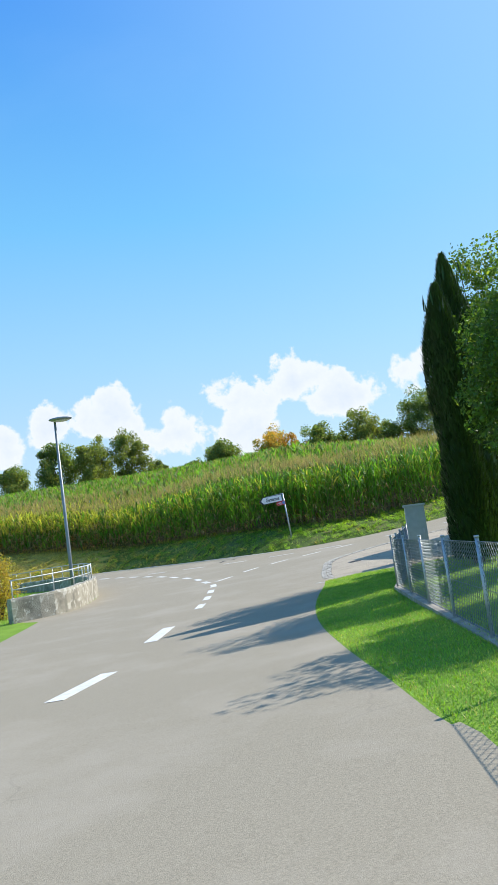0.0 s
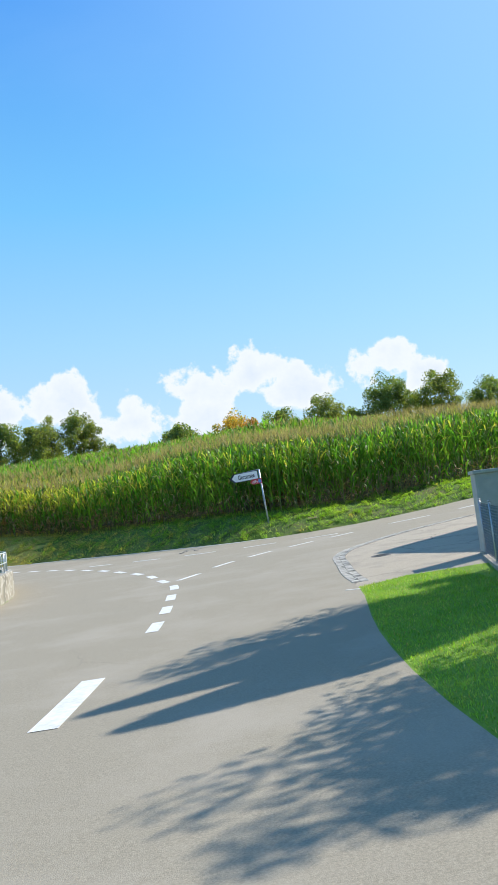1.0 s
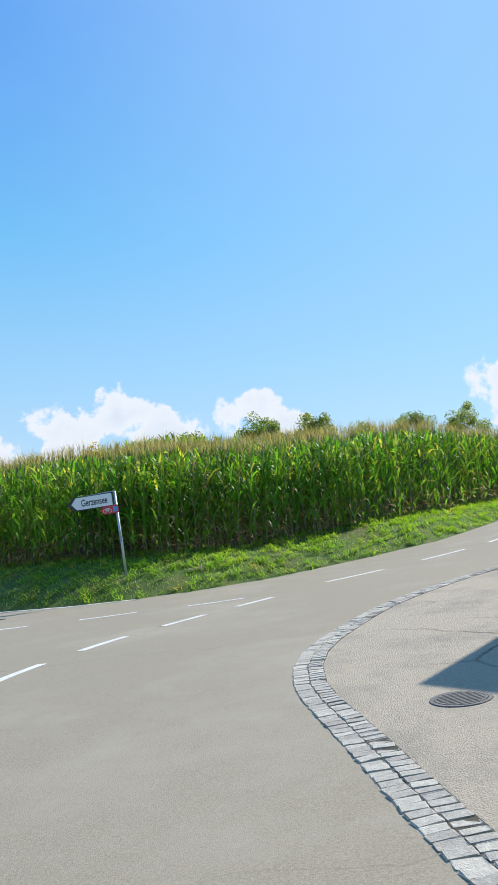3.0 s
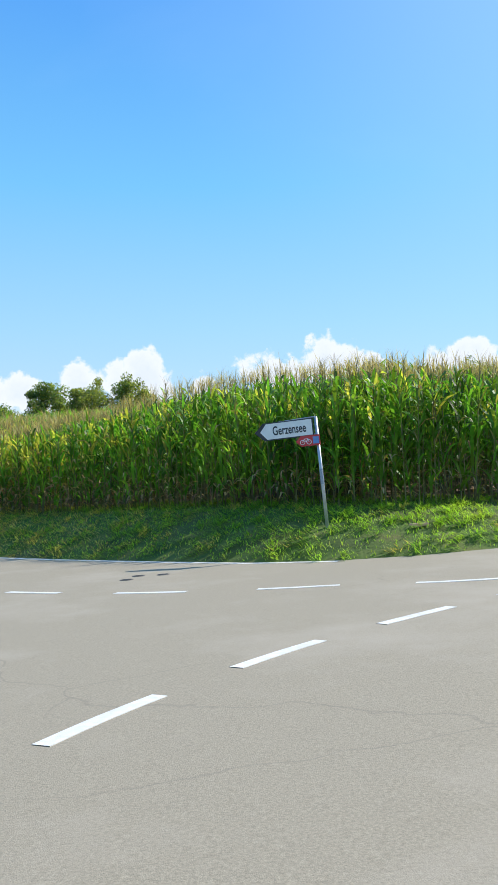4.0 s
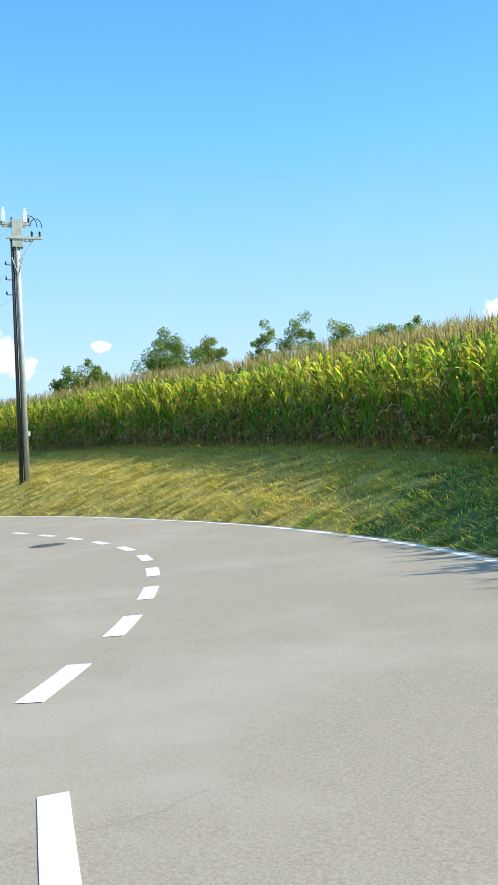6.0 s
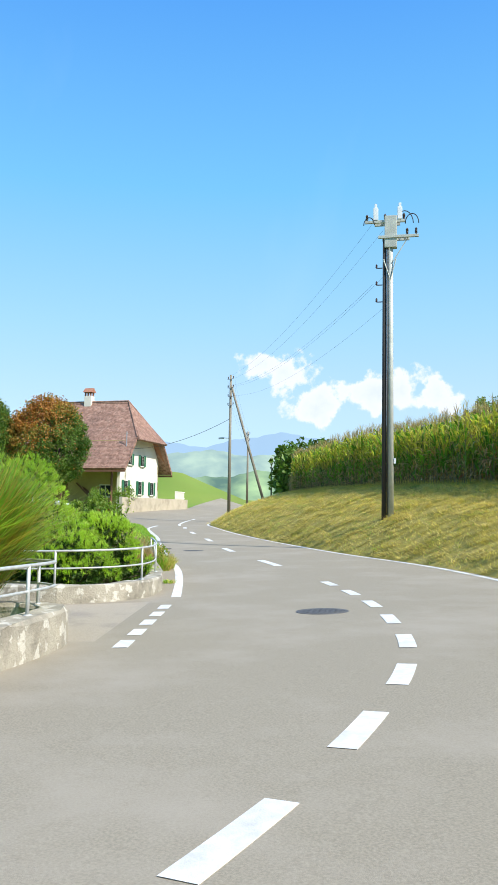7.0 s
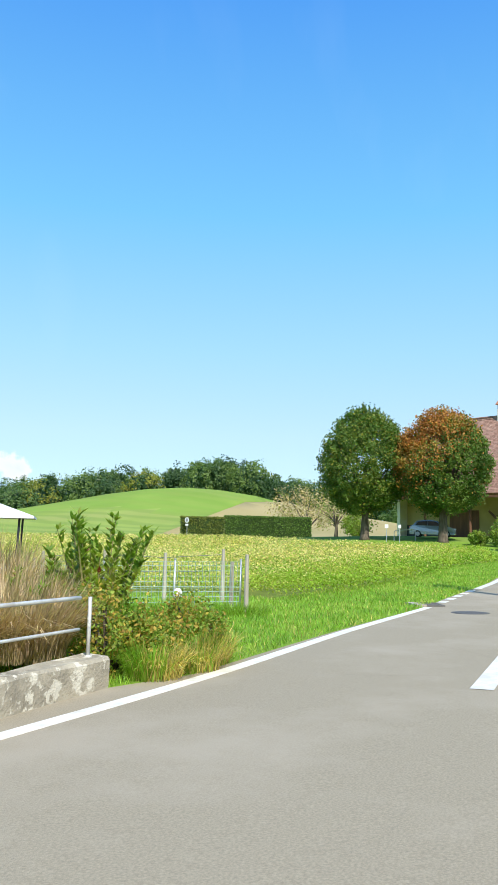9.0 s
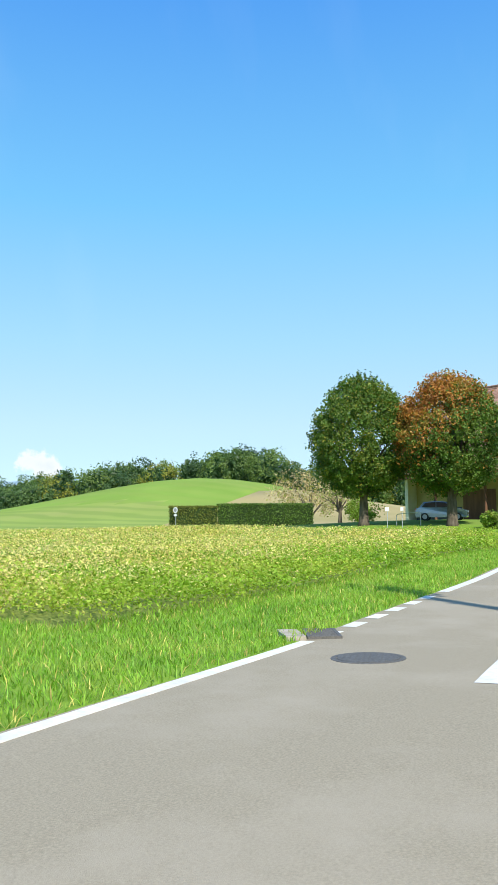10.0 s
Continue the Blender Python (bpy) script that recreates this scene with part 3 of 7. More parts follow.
for a, b in (((3.95, 35.85), (5.65, 37.05)), ((6.95, 37.9), (8.45, 38.7)), ((9.5, 39.4), (11.1, 40.7)), ((12.4, 41.9), (14.0, 43.5))):
    strip("dash", np.linspace(a, b, 4), 0.14, ROAD, M_MARK, "white painted dash on the road")
strip("edge_line", smooth_line([(-65.2, 58.3), (-69.5, 59.6), (-76, 62.2), (-84, 66.1)], 0.6), 0.2, ROAD, M_MARK, "white painted line dividing the forking road")
dashes(smooth_line([(-27.5, 49.8), (-36.7, 51.72), (-44.9, 53.68), (-53, 55.4), (-61, 57.4), (-68, 60.2)], 0.5), 2.6, 5.55, 0.22)
LEFT_LINE = smooth_line([(-21.3, 45.14), (-22.1, 45.4), (-25, 46.3), (-28.2, 47.18), (-33, 48.25), (-38, 49.55)], 0.5)
strip("edge_line", LEFT_LINE, 0.17, ROAD, M_MARK, "white painted edge line")
dashes(smooth_line([(-38.4, 49.65), (-41, 50.25), (-44.2, 51.0)], 0.3), 0.55, 0.45, 0.2)
strip("edge_line", smooth_line([(-44.6, 51.12), (-48, 51.95), (-53, 53.0), (-60, 54.6), (-66, 56.8)], 0.6), 0.2, ROAD, M_MARK, "white painted edge line")
strip("dash", np.array([(0.24, 20.1), (0.33, 20.04), (0.44, 19.98)]), 0.05, ROAD, M_MARK, "short white painted tick at the road edge")
dashes(smooth_line([(-15.9, 42.9), (-18.2, 43.85), (-20.9, 44.95)], 0.3), 0.55, 0.4, 0.17, start=0.27)
inner = EDGE[(EDGE[:, 0] < 1.0) & (EDGE[:, 0] > -72)]
tang = np.gradient(inner, axis=0)
tang /= np.linalg.norm(tang, axis=1)[:, None]
strip("edge_line", inner + np.c_[-tang[:, 1], tang[:, 0]] * 0.16, 0.13, ROAD, M_MARK, "white painted edge line along the verge")

# ---------------------------------------------------------------- plants
def blades(base, az, length, width, lift, droop, seg=3, twist=0.0):
    """Long leaves as bent, folded strips. All arguments are arrays over the leaves."""
    n = len(base)
    t = np.linspace(0, 1, seg + 1)
    ang = lift[:, None] - droop[:, None] * t[None, :] ** 1.2
    step = length[:, None] / seg
    r = np.concatenate([np.zeros((n, 1)), np.cumsum(np.cos(ang[:, :-1]) * step, 1)], 1)
    h = np.concatenate([np.zeros((n, 1)), np.cumsum(np.sin(ang[:, :-1]) * step, 1)], 1)
    w = width[:, None] * np.array([0.55, *([1.0] * (seg - 1)), 0.08])[None, :] * 0.5
    ca, sa = np.cos(az)[:, None], np.sin(az)[:, None]
    tilt = twist * (RNG.random((n, 1)) - 0.5) * t[None]
    ox, oy, oz = -sa * w * np.cos(tilt), ca * w * np.cos(tilt), w * np.sin(tilt)
    x, y, z = base[:, :1] + ca * r, base[:, 1:2] + sa * r, base[:, 2:] + h
    V = np.stack([np.stack([x - ox, y - oy, z - oz], -1), np.stack([x + ox, y + oy, z + oz], -1)], 2).reshape(-1, 3)
    k = 2 * (seg + 1)
    i = np.arange(seg) * 2
    F = np.stack([i, i + 1, i + 3, i + 2], -1)
    F = (F[None] + (np.arange(n) * k)[:, None, None]).reshape(-1, 4)
    return V, F


def join(pieces):
    """Joins (V, F, material index) pieces with four-cornered faces."""
    Vs, Fs, Is, n = [], [], [], 0
    for V, F, i in pieces:
        Vs.append(V)
        Fs.append(F + n)
        Is.append(np.full(len(F), i))
        n += len(V)
    return np.vstack(Vs), np.vstack(Fs), np.concatenate(Is)


def cards(pos, size, flat=0.0, nrm=None):
    """Small leaves: a folded pair of quads each, turned at random."""
    n = len(pos)
    a = RNG.normal(size=(n, 3))
    if nrm is not None:
        a = a + nrm * flat
    a /= np.linalg.norm(a, axis=1)[:, None]
    b = np.cross(a, RNG.normal(size=(n, 3)))
    b /= np.linalg.norm(b, axis=1)[:, None]
    c = np.cross(a, b)
    s = np.broadcast_to(np.asarray(size, float), (n,))[:, None] * (0.7 + 0.6 * RNG.random((n, 1)))
    tip, root = pos + b * s * 0.6, pos - b * s * 0.6
    left, right = pos + c * s * 0.34 + a * s * 0.10, pos - c * s * 0.34 + a * s * 0.10
    V = np.stack([root, right, tip, left], 1).reshape(-1, 3)
    F = np.arange(4 * n).reshape(-1, 4)
    return V, F


def leaf_material(name, colors, translucent=0.4, scale=0.8, island=0.35, rough=0.45):
    return material(name, colors, rough, scale, 0, island=island, translucent=translucent, spec=0.25)


M_CORN = leaf_material("maize_leaf", [(0.055, 0.14, 0.02), (0.115, 0.25, 0.03), (0.24, 0.40, 0.06)], 0.5, 0.7, 0.45, 0.45)
M_CORN_DRY = leaf_material("dry_maize_leaf", [(0.30, 0.20, 0.09), (0.46, 0.34, 0.17), (0.40, 0.15, 0.07)], 0.3, 1.5)
M_CORN_GOLD = leaf_material("yellowing_maize_leaf", [(0.34, 0.36, 0.06), (0.54, 0.47, 0.12)], 0.55, 0.7)
M_STALK = material("maize_stalk", [(0.12, 0.13, 0.035), (0.22, 0.17, 0.07)], 0.6, 3, 0.1, island=0.3)
M_TASSEL = leaf_material("maize_tassel", [(0.28, 0.21, 0.10), (0.46, 0.35, 0.19)], 0.45, 2.0)
M_BARK = material("bark", [(0.07, 0.055, 0.04), (0.17, 0.14, 0.105)], 0.95, 6, 0.8, 18, stretch=(1, 1, 0.3), spec=0.2)


def offset_line(line, o):
    t = np.gradient(line, axis=0)
    t /= np.linalg.norm(t, axis=1)[:, None]
    return line + np.c_[t[:, 1], -t[:, 0]] * np.asarray(o)[:, None]


def resample(line, step):
    s = np.r_[0, np.cumsum(np.linalg.norm(np.diff(line, axis=0), axis=1))]
    q = np.arange(0, s[-1], step)
    return np.c_[np.interp(q, s, line[:, 0]), np.interp(q, s, line[:, 1])]


def maize_plants(xy, leaves, low, seg):
    """Whole plants: stalk, broad arched leaves, dry leaves below, ears and tassel."""
    n = len(xy)
    xy = xy + RNG.normal(0, 0.045, xy.shape)
    z = ground_z(xy[:, 0], xy[:, 1])
    west = xy[:, 0] + RNG.normal(0, 3.0, n) < -9.5
    h = 2.92 + 0.36 * np.exp(-(((xy[:, 0] + 2.5) / 3.5) ** 2)) + 0.45 * np.clip((xy[:, 0] - 4) / 8, 0, 1) - 0.15 * np.exp(-(((xy[:, 0] + 11) / 4) ** 2)) + RNG.normal(0, 0.11, n) + 0.14 * np.sin(xy[:, 0] * 0.35) * np.cos(xy[:, 1] * 0.3)
    h = h * np.clip((xy[:, 0] + 80) / 12, 0.4, 1)
    lean = RNG.normal(0, 0.05, (n, 2))
    pieces = []
    # stalks
    ang = np.arange(3) * 2 * math.pi / 3
    ring = np.stack([np.cos(ang), np.sin(ang), 0 * ang], -1)
    lo = np.c_[xy, z + (low - 0.25 if low > 0.3 else -0.03)]
    hi = np.c_[xy + lean * h[:, None], z + h]
    V = np.stack([lo[:, None] + ring * 0.016, hi[:, None] + ring * 0.006], 1).reshape(-1, 3)
    q = np.array([(k, (k + 1) % 3, 3 + (k + 1) % 3, 3 + k) for k in range(3)])
    pieces.append((V, (q[None] + 6 * np.arange(n)[:, None, None]).reshape(-1, 4), 2))
    az0 = RNG.random(n) * 2 * math.pi
    for k in range(leaves):
        fr = (k + 0.5) / leaves
        hh = low + (h - 0.4 - low) * fr + RNG.normal(0, 0.05, n)
        az = az0 + k * math.pi + RNG.normal(0, 0.5, n)
        base = np.c_[xy + lean * hh[:, None], z + hh]
        ln = (0.40 + 0.26 * math.sin(math.pi * min(1, fr * 1.02))) * (0.75 + 0.5 * RNG.random(n))
        dry = RNG.random(n) < np.clip(np.where(west, 0.85, 0.62) - 0.62 * hh / np.where(west, 1.6, 1.3), 0.03, 0.7)
        lift = np.where(dry, 0.3 + 0.5 * RNG.random(n), 1.0 + 0.45 * RNG.random(n))
        droop = np.where(dry, 2.0 + 0.6 * RNG.random(n), 0.5 + 1.9 * RNG.random(n) ** 1.3)
        wd = np.where(dry, 0.045, 0.055 + 0.03 * RNG.random(n)) * np.where(west, 1.25, 1.0)
        gold = ~dry & (fr > np.where(west, 0.42, 0.6)) & (RNG.random(n) < np.where(west, 0.72, 0.16))
        for m, i in ((~dry & ~gold, 0), (dry, 1), (gold, 4)):
            if m.any():
                V, F = blades(base[m], az[m], ln[m], wd[m], lift[m], droop[m], seg, 1.6)
                pieces.append((V, F, i))
    # ears in their husks
    ears = RNG.random(n) < 0.55
    m = int(ears.sum())
    hh = 1.15 + 0.35 * RNG.random(m)
    base = np.c_[xy[ears] + lean[ears] * hh[:, None], z[ears] + hh]
    for turn in (0.0, 0.35):
        V, F = blades(base, az0[ears] + turn, 0.24 + 0.06 * RNG.random(m), np.full(m, 0.085), np.full(m, 1.2), np.full(m, 0.3), 2, 1.5)
        pieces.append((V, F, 1 if turn else 4))
    for k in range(5):
        V, F = blades(hi - (0, 0, 0.12), az0 + k * 1.7, 0.30 + 0.2 * RNG.random(n), np.where(west, 0.020, 0.011), np.full(n, 1.5 - 0.14 * k), 0.3 + 0.8 * RNG.random(n), 2)
        pieces.append((V, F, 3))
    return pieces


def build_maize():
    line = EDGE[(EDGE[:, 0] > -78) & (EDGE[:, 0] < 44)]
    off = np.interp(line[:, 0], CORN_X, CORN_O)
    pieces = []
    for row in range(10):
        xy = resample(offset_line(line, off + 0.15 + 0.72 * row), 0.155 if row < 3 else 0.2)
        xy = xy[RNG.random(len(xy)) < 0.96]
        pieces += maize_plants(xy, 18 if row < 3 else 14 if row < 6 else 12, 0.15, 3 if row < 4 else 2)
    front = mesh_from("maize", *join(pieces)[:2], [M_CORN, M_CORN_DRY, M_STALK, M_TASSEL, M_CORN_GOLD], join_index(pieces))
    tagged(new("maize_rows", front), "tall green maize plants with brown tassels edging the field", "maize", kind="stuff")
    # the field behind: tops only
    n = 130000
    xy = np.c_[RNG.uniform(-95, 70, n), RNG.uniform(38, 185, n)]
    d, nx = field_side(xy[:, 0], xy[:, 1])
    off = np.interp(nx, CORN_X, CORN_O)
    ok = (d > off + 6.8) & (nx > -77) & (nx < 55) & (RNG.random(n) < np.clip(26 / (d + 8), 0.22, 1))
    xy, d = xy[ok], d[ok]
    n = len(xy)
    z = ground_z(xy[:, 0], xy[:, 1]) + 2.75 * np.clip((xy[:, 0] + 80) / 12, 0.4, 1) + RNG.normal(0, 0.12, n)
    s = 1 + d / 60
    base = np.c_[xy, z - 0.75]
    az = RNG.random(n) * 6.3
    pieces = []
    for j in range(2):
        V, F = blades(base + (0, 0, 0.35 * j), az + 2.1 * j, 0.75 * np.sqrt(s), 0.12 * s, np.full(n, 1.25), 1.0 + RNG.random(n), 2, 1.0)
        pieces.append((V, F, 0))
    for j in range(2):
        V, F = blades(np.c_[xy, z - 0.1], az + 2 * j, np.full(n, 0.40), 0.066 * s, np.full(n, 1.45 - 0.35 * j), np.full(n, 0.4), 1)
        pieces.append((V, F, 3))
    back = mesh_from("maize_tops", *join(pieces)[:2], [M_CORN, M_CORN_DRY, M_STALK, M_TASSEL, M_CORN_GOLD], join_index(pieces))
    tagged(new("maize_field", back), "wide maize field with golden tassels rising up the slope", "maize", kind="stuff")


def join_index(pieces):
    return np.concatenate([np.full(len(F), i) for _, F, i in pieces])


build_maize()


def crown_points(n, rx, rz, clumps, spread, rng, shell=0.45, jitter=0.25):
    """Points of a crown with its foot at 0: clumps inside an egg, leaves round the clumps."""
    c = rng.normal(size=(clumps, 3))
    c /= np.linalg.norm(c, axis=1)[:, None]
    c *= (shell + (1 - shell) * rng.random((clumps, 1)) ** 0.5)
    c = c * (rx, rx, rz) * (0.98 - jitter / 2 + jitter * rng.random((clumps, 1)))
    k = rng.integers(0, clumps, n)
    v = rng.normal(size=(n, 3))
    v /= np.linalg.norm(v, axis=1)[:, None]
    size = (0.6 + 0.8 * rng.random(clumps))[k][:, None]
    p = c[k] + v * spread * size * rng.random((n, 1)) ** 0.4
    p[:, 2] += rz
    return p, c + (0, 0, rz)


def build_tree(name, label, x, y, h, rx, trunk_h, mats, n, leaf, trunk_r=0.2, clumps=60, spread=0.22, seed=0, weights=None, shell=0.45, lean=0.0, z=None, category="tree", group="", orange=None, facing=0.6, jitter=0.25, egg=0.0, shoots=0):
    rng = np.random.default_rng(seed + 100)
    gz = zg(x, y) if z is None else z
    ob = thing(name, label, category, (x, y, gz), group=group)
    rz = (h - trunk_h) / 2
    p, c = crown_points(n, rx, rz, clumps, spread * rx * 2, rng, shell, jitter)
    p[:, 2] += trunk_h
    c[:, 2] += trunk_h
    p[:, 0] += lean * (p[:, 2] / h)
    if shoots:
        v = rng.normal(size=(shoots, 3))
        v[:, 2] = np.abs(v[:, 2]) + 0.9
        v /= np.linalg.norm(v, axis=1)[:, None]
        ln = np.repeat(0.25 + 0.75 * rng.random(shoots), 14) * np.tile(np.linspace(0, 1, 14), shoots)
        root = v * (rx * 0.95, rx * 0.95, rz * 0.97) + (0, 0, trunk_h + rz)
        tip = v * (0.5, 0.5, 1.0)
        p[: 14 * shoots] = np.repeat(root, 14, 0) + np.repeat(tip, 14, 0) * ln[:, None] + rng.normal(0, 0.06, (14 * shoots, 3))
    p[:, :2] *= (1 - egg * (p[:, 2:] - trunk_h - rz) / rz)
    out = p - (0, 0, trunk_h + rz)
    out /= np.linalg.norm(out, axis=1)[:, None] + 1e-6
    V, F = cards(p, leaf, facing, out)
    mats = mats if isinstance(mats, list) else [mats]
    idx = None
    if len(mats) > 1:
        w = orange(p, rng) if orange else rng.random(len(p)) < 0.3
        idx = w.astype(int)
    mpart("crown", mesh_from("crown", V, F, mats, idx), ob)
    bm = new_bm()
    top = trunk_h + rz * 0.9
    tube(bm, [(0, 0, -0.15), (0.02, 0, 0.25), (0.03 * h / 8, 0.02, trunk_h * 0.6), (0, 0.03, trunk_h), (lean * 0.4, 0, top)], [trunk_r * 1.5, trunk_r * 1.1, trunk_r * 0.95, trunk_r * 0.8, trunk_r * 0.25], 10)
    for q in c[:: max(1, len(c) // 14)]:
        s = rng.uniform(0.75, 1.3) * trunk_h
        s = min(s, top * 0.9)
        mid = (q[0] * 0.45, q[1] * 0.45, s + (q[2] - s) * 0.6)
        tube(bm, [(0, 0, s), mid, tuple(q)], [trunk_r * 0.4, trunk_r * 0.25, trunk_r * 0.08], 5, cap=False)
    part("trunk", bm, M_BARK, ob, smooth=True)
    return ob


M_LEAF_A = leaf_material("dark_green_leaf", [(0.05, 0.105, 0.016), (0.09, 0.165, 0.026), (0.15, 0.22, 0.042)], 0.3, 0.5)
M_LEAF_B = leaf_material("olive_leaf", [(0.15, 0.18, 0.026), (0.24, 0.25, 0.042), (0.34, 0.31, 0.06)], 0.35, 0.4)
M_LEAF_O = leaf_material("autumn_leaf", [(0.30, 0.13, 0.035), (0.42, 0.19, 0.045), (0.36, 0.26, 0.06)], 0.35, 0.5)
M_LEAF_FAR = leaf_material("far_leaf", [(0.085, 0.15, 0.05), (0.13, 0.20, 0.065)], 0.35, 0.1, 0.16)
M_FAR_DARK = leaf_material("far_dark_leaf", [(0.04, 0.085, 0.035), (0.07, 0.125, 0.045)], 0.3, 0.1, 0.16)
M_FAR_LIGHT = leaf_material("far_light_leaf", [(0.12, 0.19, 0.05), (0.18, 0.25, 0.07)], 0.35, 0.1, 0.16)

M_CREST_A = leaf_material("crest_green_leaf", [(0.09, 0.15, 0.055), (0.155, 0.23, 0.075), (0.23, 0.30, 0.095)], 0.5, 0.3)
M_CREST_B = leaf_material("crest_olive_leaf", [(0.16, 0.19, 0.055), (0.25, 0.27, 0.075), (0.35, 0.34, 0.10)], 0.5, 0.3)
M_CREST_O = leaf_material("crest_orange_leaf", [(0.52, 0.26, 0.05), (0.62, 0.36, 0.06), (0.55, 0.42, 0.09)], 0.4, 0.3)

# trees along the crest of the field: bearing and height angle from the side road, distance, half width, colour
E1 = (-1.3, 7.8, 1.63)
RIDGE = [
    (-18.2, 7.0, 175, 4.5, 0), (-15.1, 8.2, 165, 5.0, 0), (-12.4, 8.5, 160, 4.8, 1), (-10.1, 8.75, 165, 4.8, 1), (-8.2, 6.3, 175, 3.0, 0), (-5.4, 5.9, 180, 2.6, 0),
    (-3.2, 7.25, 160, 4.2, 0), (0.8, 7.4, 152, 4.6, 2), (4.0, 7.4, 160, 4.0, 0), (7.2, 7.9, 165, 4.8, 1), (9.0, 6.9, 170, 3.6, 0), (11.5, 8.8, 170, 5.4, 0), (15.1, 8.45, 172, 5.2, 1),
    (18.2, 7.7, 180, 5.0, 0), (21.5, 7.9, 185, 5.5, 0), (25, 8.0, 190, 5.5, 1), (2.3, 6.4, 175, 2.5, 0), (5.3, 6.6, 172, 3.0, 0), (13.4, 7.6, 176, 4.0, 0),
]
for i, (az, el, dist, rx, tone) in enumerate(RIDGE):
    a = radians(az)
    x, y = E1[0] + dist * math.sin(a), E1[1] + dist * math.cos(a)
    h = max(5.0, E1[2] + dist * math.tan(radians(el - 0.2)) - zg(x, y))
    label = ("broad dark green tree on the crest of the field", "broad olive green tree turning yellow on the crest", "round tree with orange autumn top on the crest")[tone]
    build_tree("broadleaf_tree", label, x, y, h, rx * 0.84, h * 0.14, [M_CREST_A, M_CREST_B] if tone < 2 else [M_CREST_B, M_CREST_O], int(3200 + 480 * rx * rx), 0.32, 0.3, 75, 0.16, i, shell=0.42, jitter=0.42,
               orange=(lambda p, r: r.random(len(p)) < (0.4, 0.8)[tone % 2]) if tone < 2 else (lambda p, r: r.random(len(p)) < np.clip((p[:, 2] - 3) / 6 + p[:, 0] / 9, 0.15, 0.75)), group="trees on the crest")
E2 = (-5.5, 38.5, 1.82)
for i, (az, el, dist, rx, tone) in enumerate([(-52.3, 7.6, 130, 2.2, 0), (-50.6, 8.1, 132, 2.6, 1), (-44.8, 9.7, 150, 4.6, 0), (-42.0, 9.6, 155, 2.8, 1), (-38.2, 10.2, 160, 2.6, 1), (-35.5, 10.5, 165, 3.9, 0), (-32.6, 9.6, 170, 4.0, 1), (-30, 9.7, 172, 4.6, 0), (-27.5, 9.6, 175, 4.6, 0), (-24.5, 9.2, 178, 4.0, 1)]):
    a = radians(az)
    x, y = E2[0] + dist * math.sin(a), E2[1] + dist * math.cos(a)
    h = max(5.0, E2[2] + dist * math.tan(radians(el)) - zg(x, y))
    build_tree("broadleaf_tree", "tall broadleaf tree standing behind the maize field", x, y, h, rx * 1.25, h * 0.2, [M_CREST_A, M_CREST_B], int(6500 + 900 * rx * rx), 0.32, 0.3, 90, 0.15, 50 + i, shell=0.45, jitter=0.28,
               orange=lambda p, r: r.random(len(p)) < (0.15, 0.5)[tone], group="trees on the crest")

# ---------------------------------------------------------------- walls, kerb, covers
def ground_pts(line, lift=0.0):
    line = np.asarray(line, float)
    return np.c_[line, ground_z(line[:, 0], line[:, 1]) + lift]


def normals(p):
    t = np.gradient(p, axis=0)
    t /= np.linalg.norm(t, axis=1)[:, None]
    return np.c_[-t[:, 1], t[:, 0]]


def garden_wall(name, pts, height, thick, label):
    """A cast concrete garden wall with worn, rounded top edges along a curve."""
    p = smooth_line(pts, 0.35)
    n = normals(p)
    prof = [(-0.5, -0.3), (-0.5, 0.9), (-0.42, 1.0), (0.42, 1.0), (0.5, 0.9), (0.5, -0.3)]
    z0 = ground_z(p[:, 0], p[:, 1])
    if not isinstance(height, float):
        height = np.interp(np.arange(len(p)) / (len(p) - 1), *height)
    wob = RNG.normal(0, 0.008, (len(p), len(prof)))
    rows = []
    for j, (o, h) in enumerate(prof):
        q = p + n * (o * thick + wob[:, j])[:, None]
        rows.append(np.c_[q, z0 + h * height + (wob[:, j] if h > 0 else 0)])
    V = np.stack(rows, 1).reshape(-1, 3)
    k = len(prof)
    F = [(i * k + j, i * k + (j + 1) % k, (i + 1) * k + (j + 1) % k, (i + 1) * k + j) for i in range(len(p) - 1) for j in range(k)]
    F += [tuple(range(k))[::-1], tuple((len(p) - 1) * k + j for j in range(k))]
    ob = new(name, mesh_from(name, V, F, M_WALL))
    tagged(ob, label, "wall", kind="structure")
    return p, z0 + height


def wall_material():
    mat = material("garden_wall_concrete", [(0.32, 0.29, 0.225), (0.45, 0.41, 0.32)], 0.95, 3, 0.5, 35, stains=((0.13, 0.12, 0.095), 1.6, 0.7), spec=0.2)
    nt = mat.node_tree
    N, L = nt.nodes.new, nt.links.new
    bsdf = nt.nodes["Principled BSDF"]
    old = bsdf.inputs["Base Color"].links[0].from_socket
    v = N("ShaderNodeTexNoise")
    v.inputs["Scale"].default_value, v.inputs["Detail"].default_value, v.inputs["Roughness"].default_value = 5.5, 5, 0.6
    L(N("ShaderNodeNewGeometry").outputs["Position"], v.inputs["Vector"])
    r = N("ShaderNodeMapRange")
    L(v.outputs[0], r.inputs[0])
    r.inputs[1].default_value, r.inputs[2].default_value, r.inputs[4].default_value = 0.55, 0.60, 0.85
    mx = N("ShaderNodeMixRGB")
    L(r.outputs[0], mx.inputs[0])
    L(old, mx.inputs[1])
    mx.inputs[2].default_value = (0.60, 0.57, 0.48, 1)
    L(mx.outputs[0], bsdf.inputs["Base Color"])
    return mat


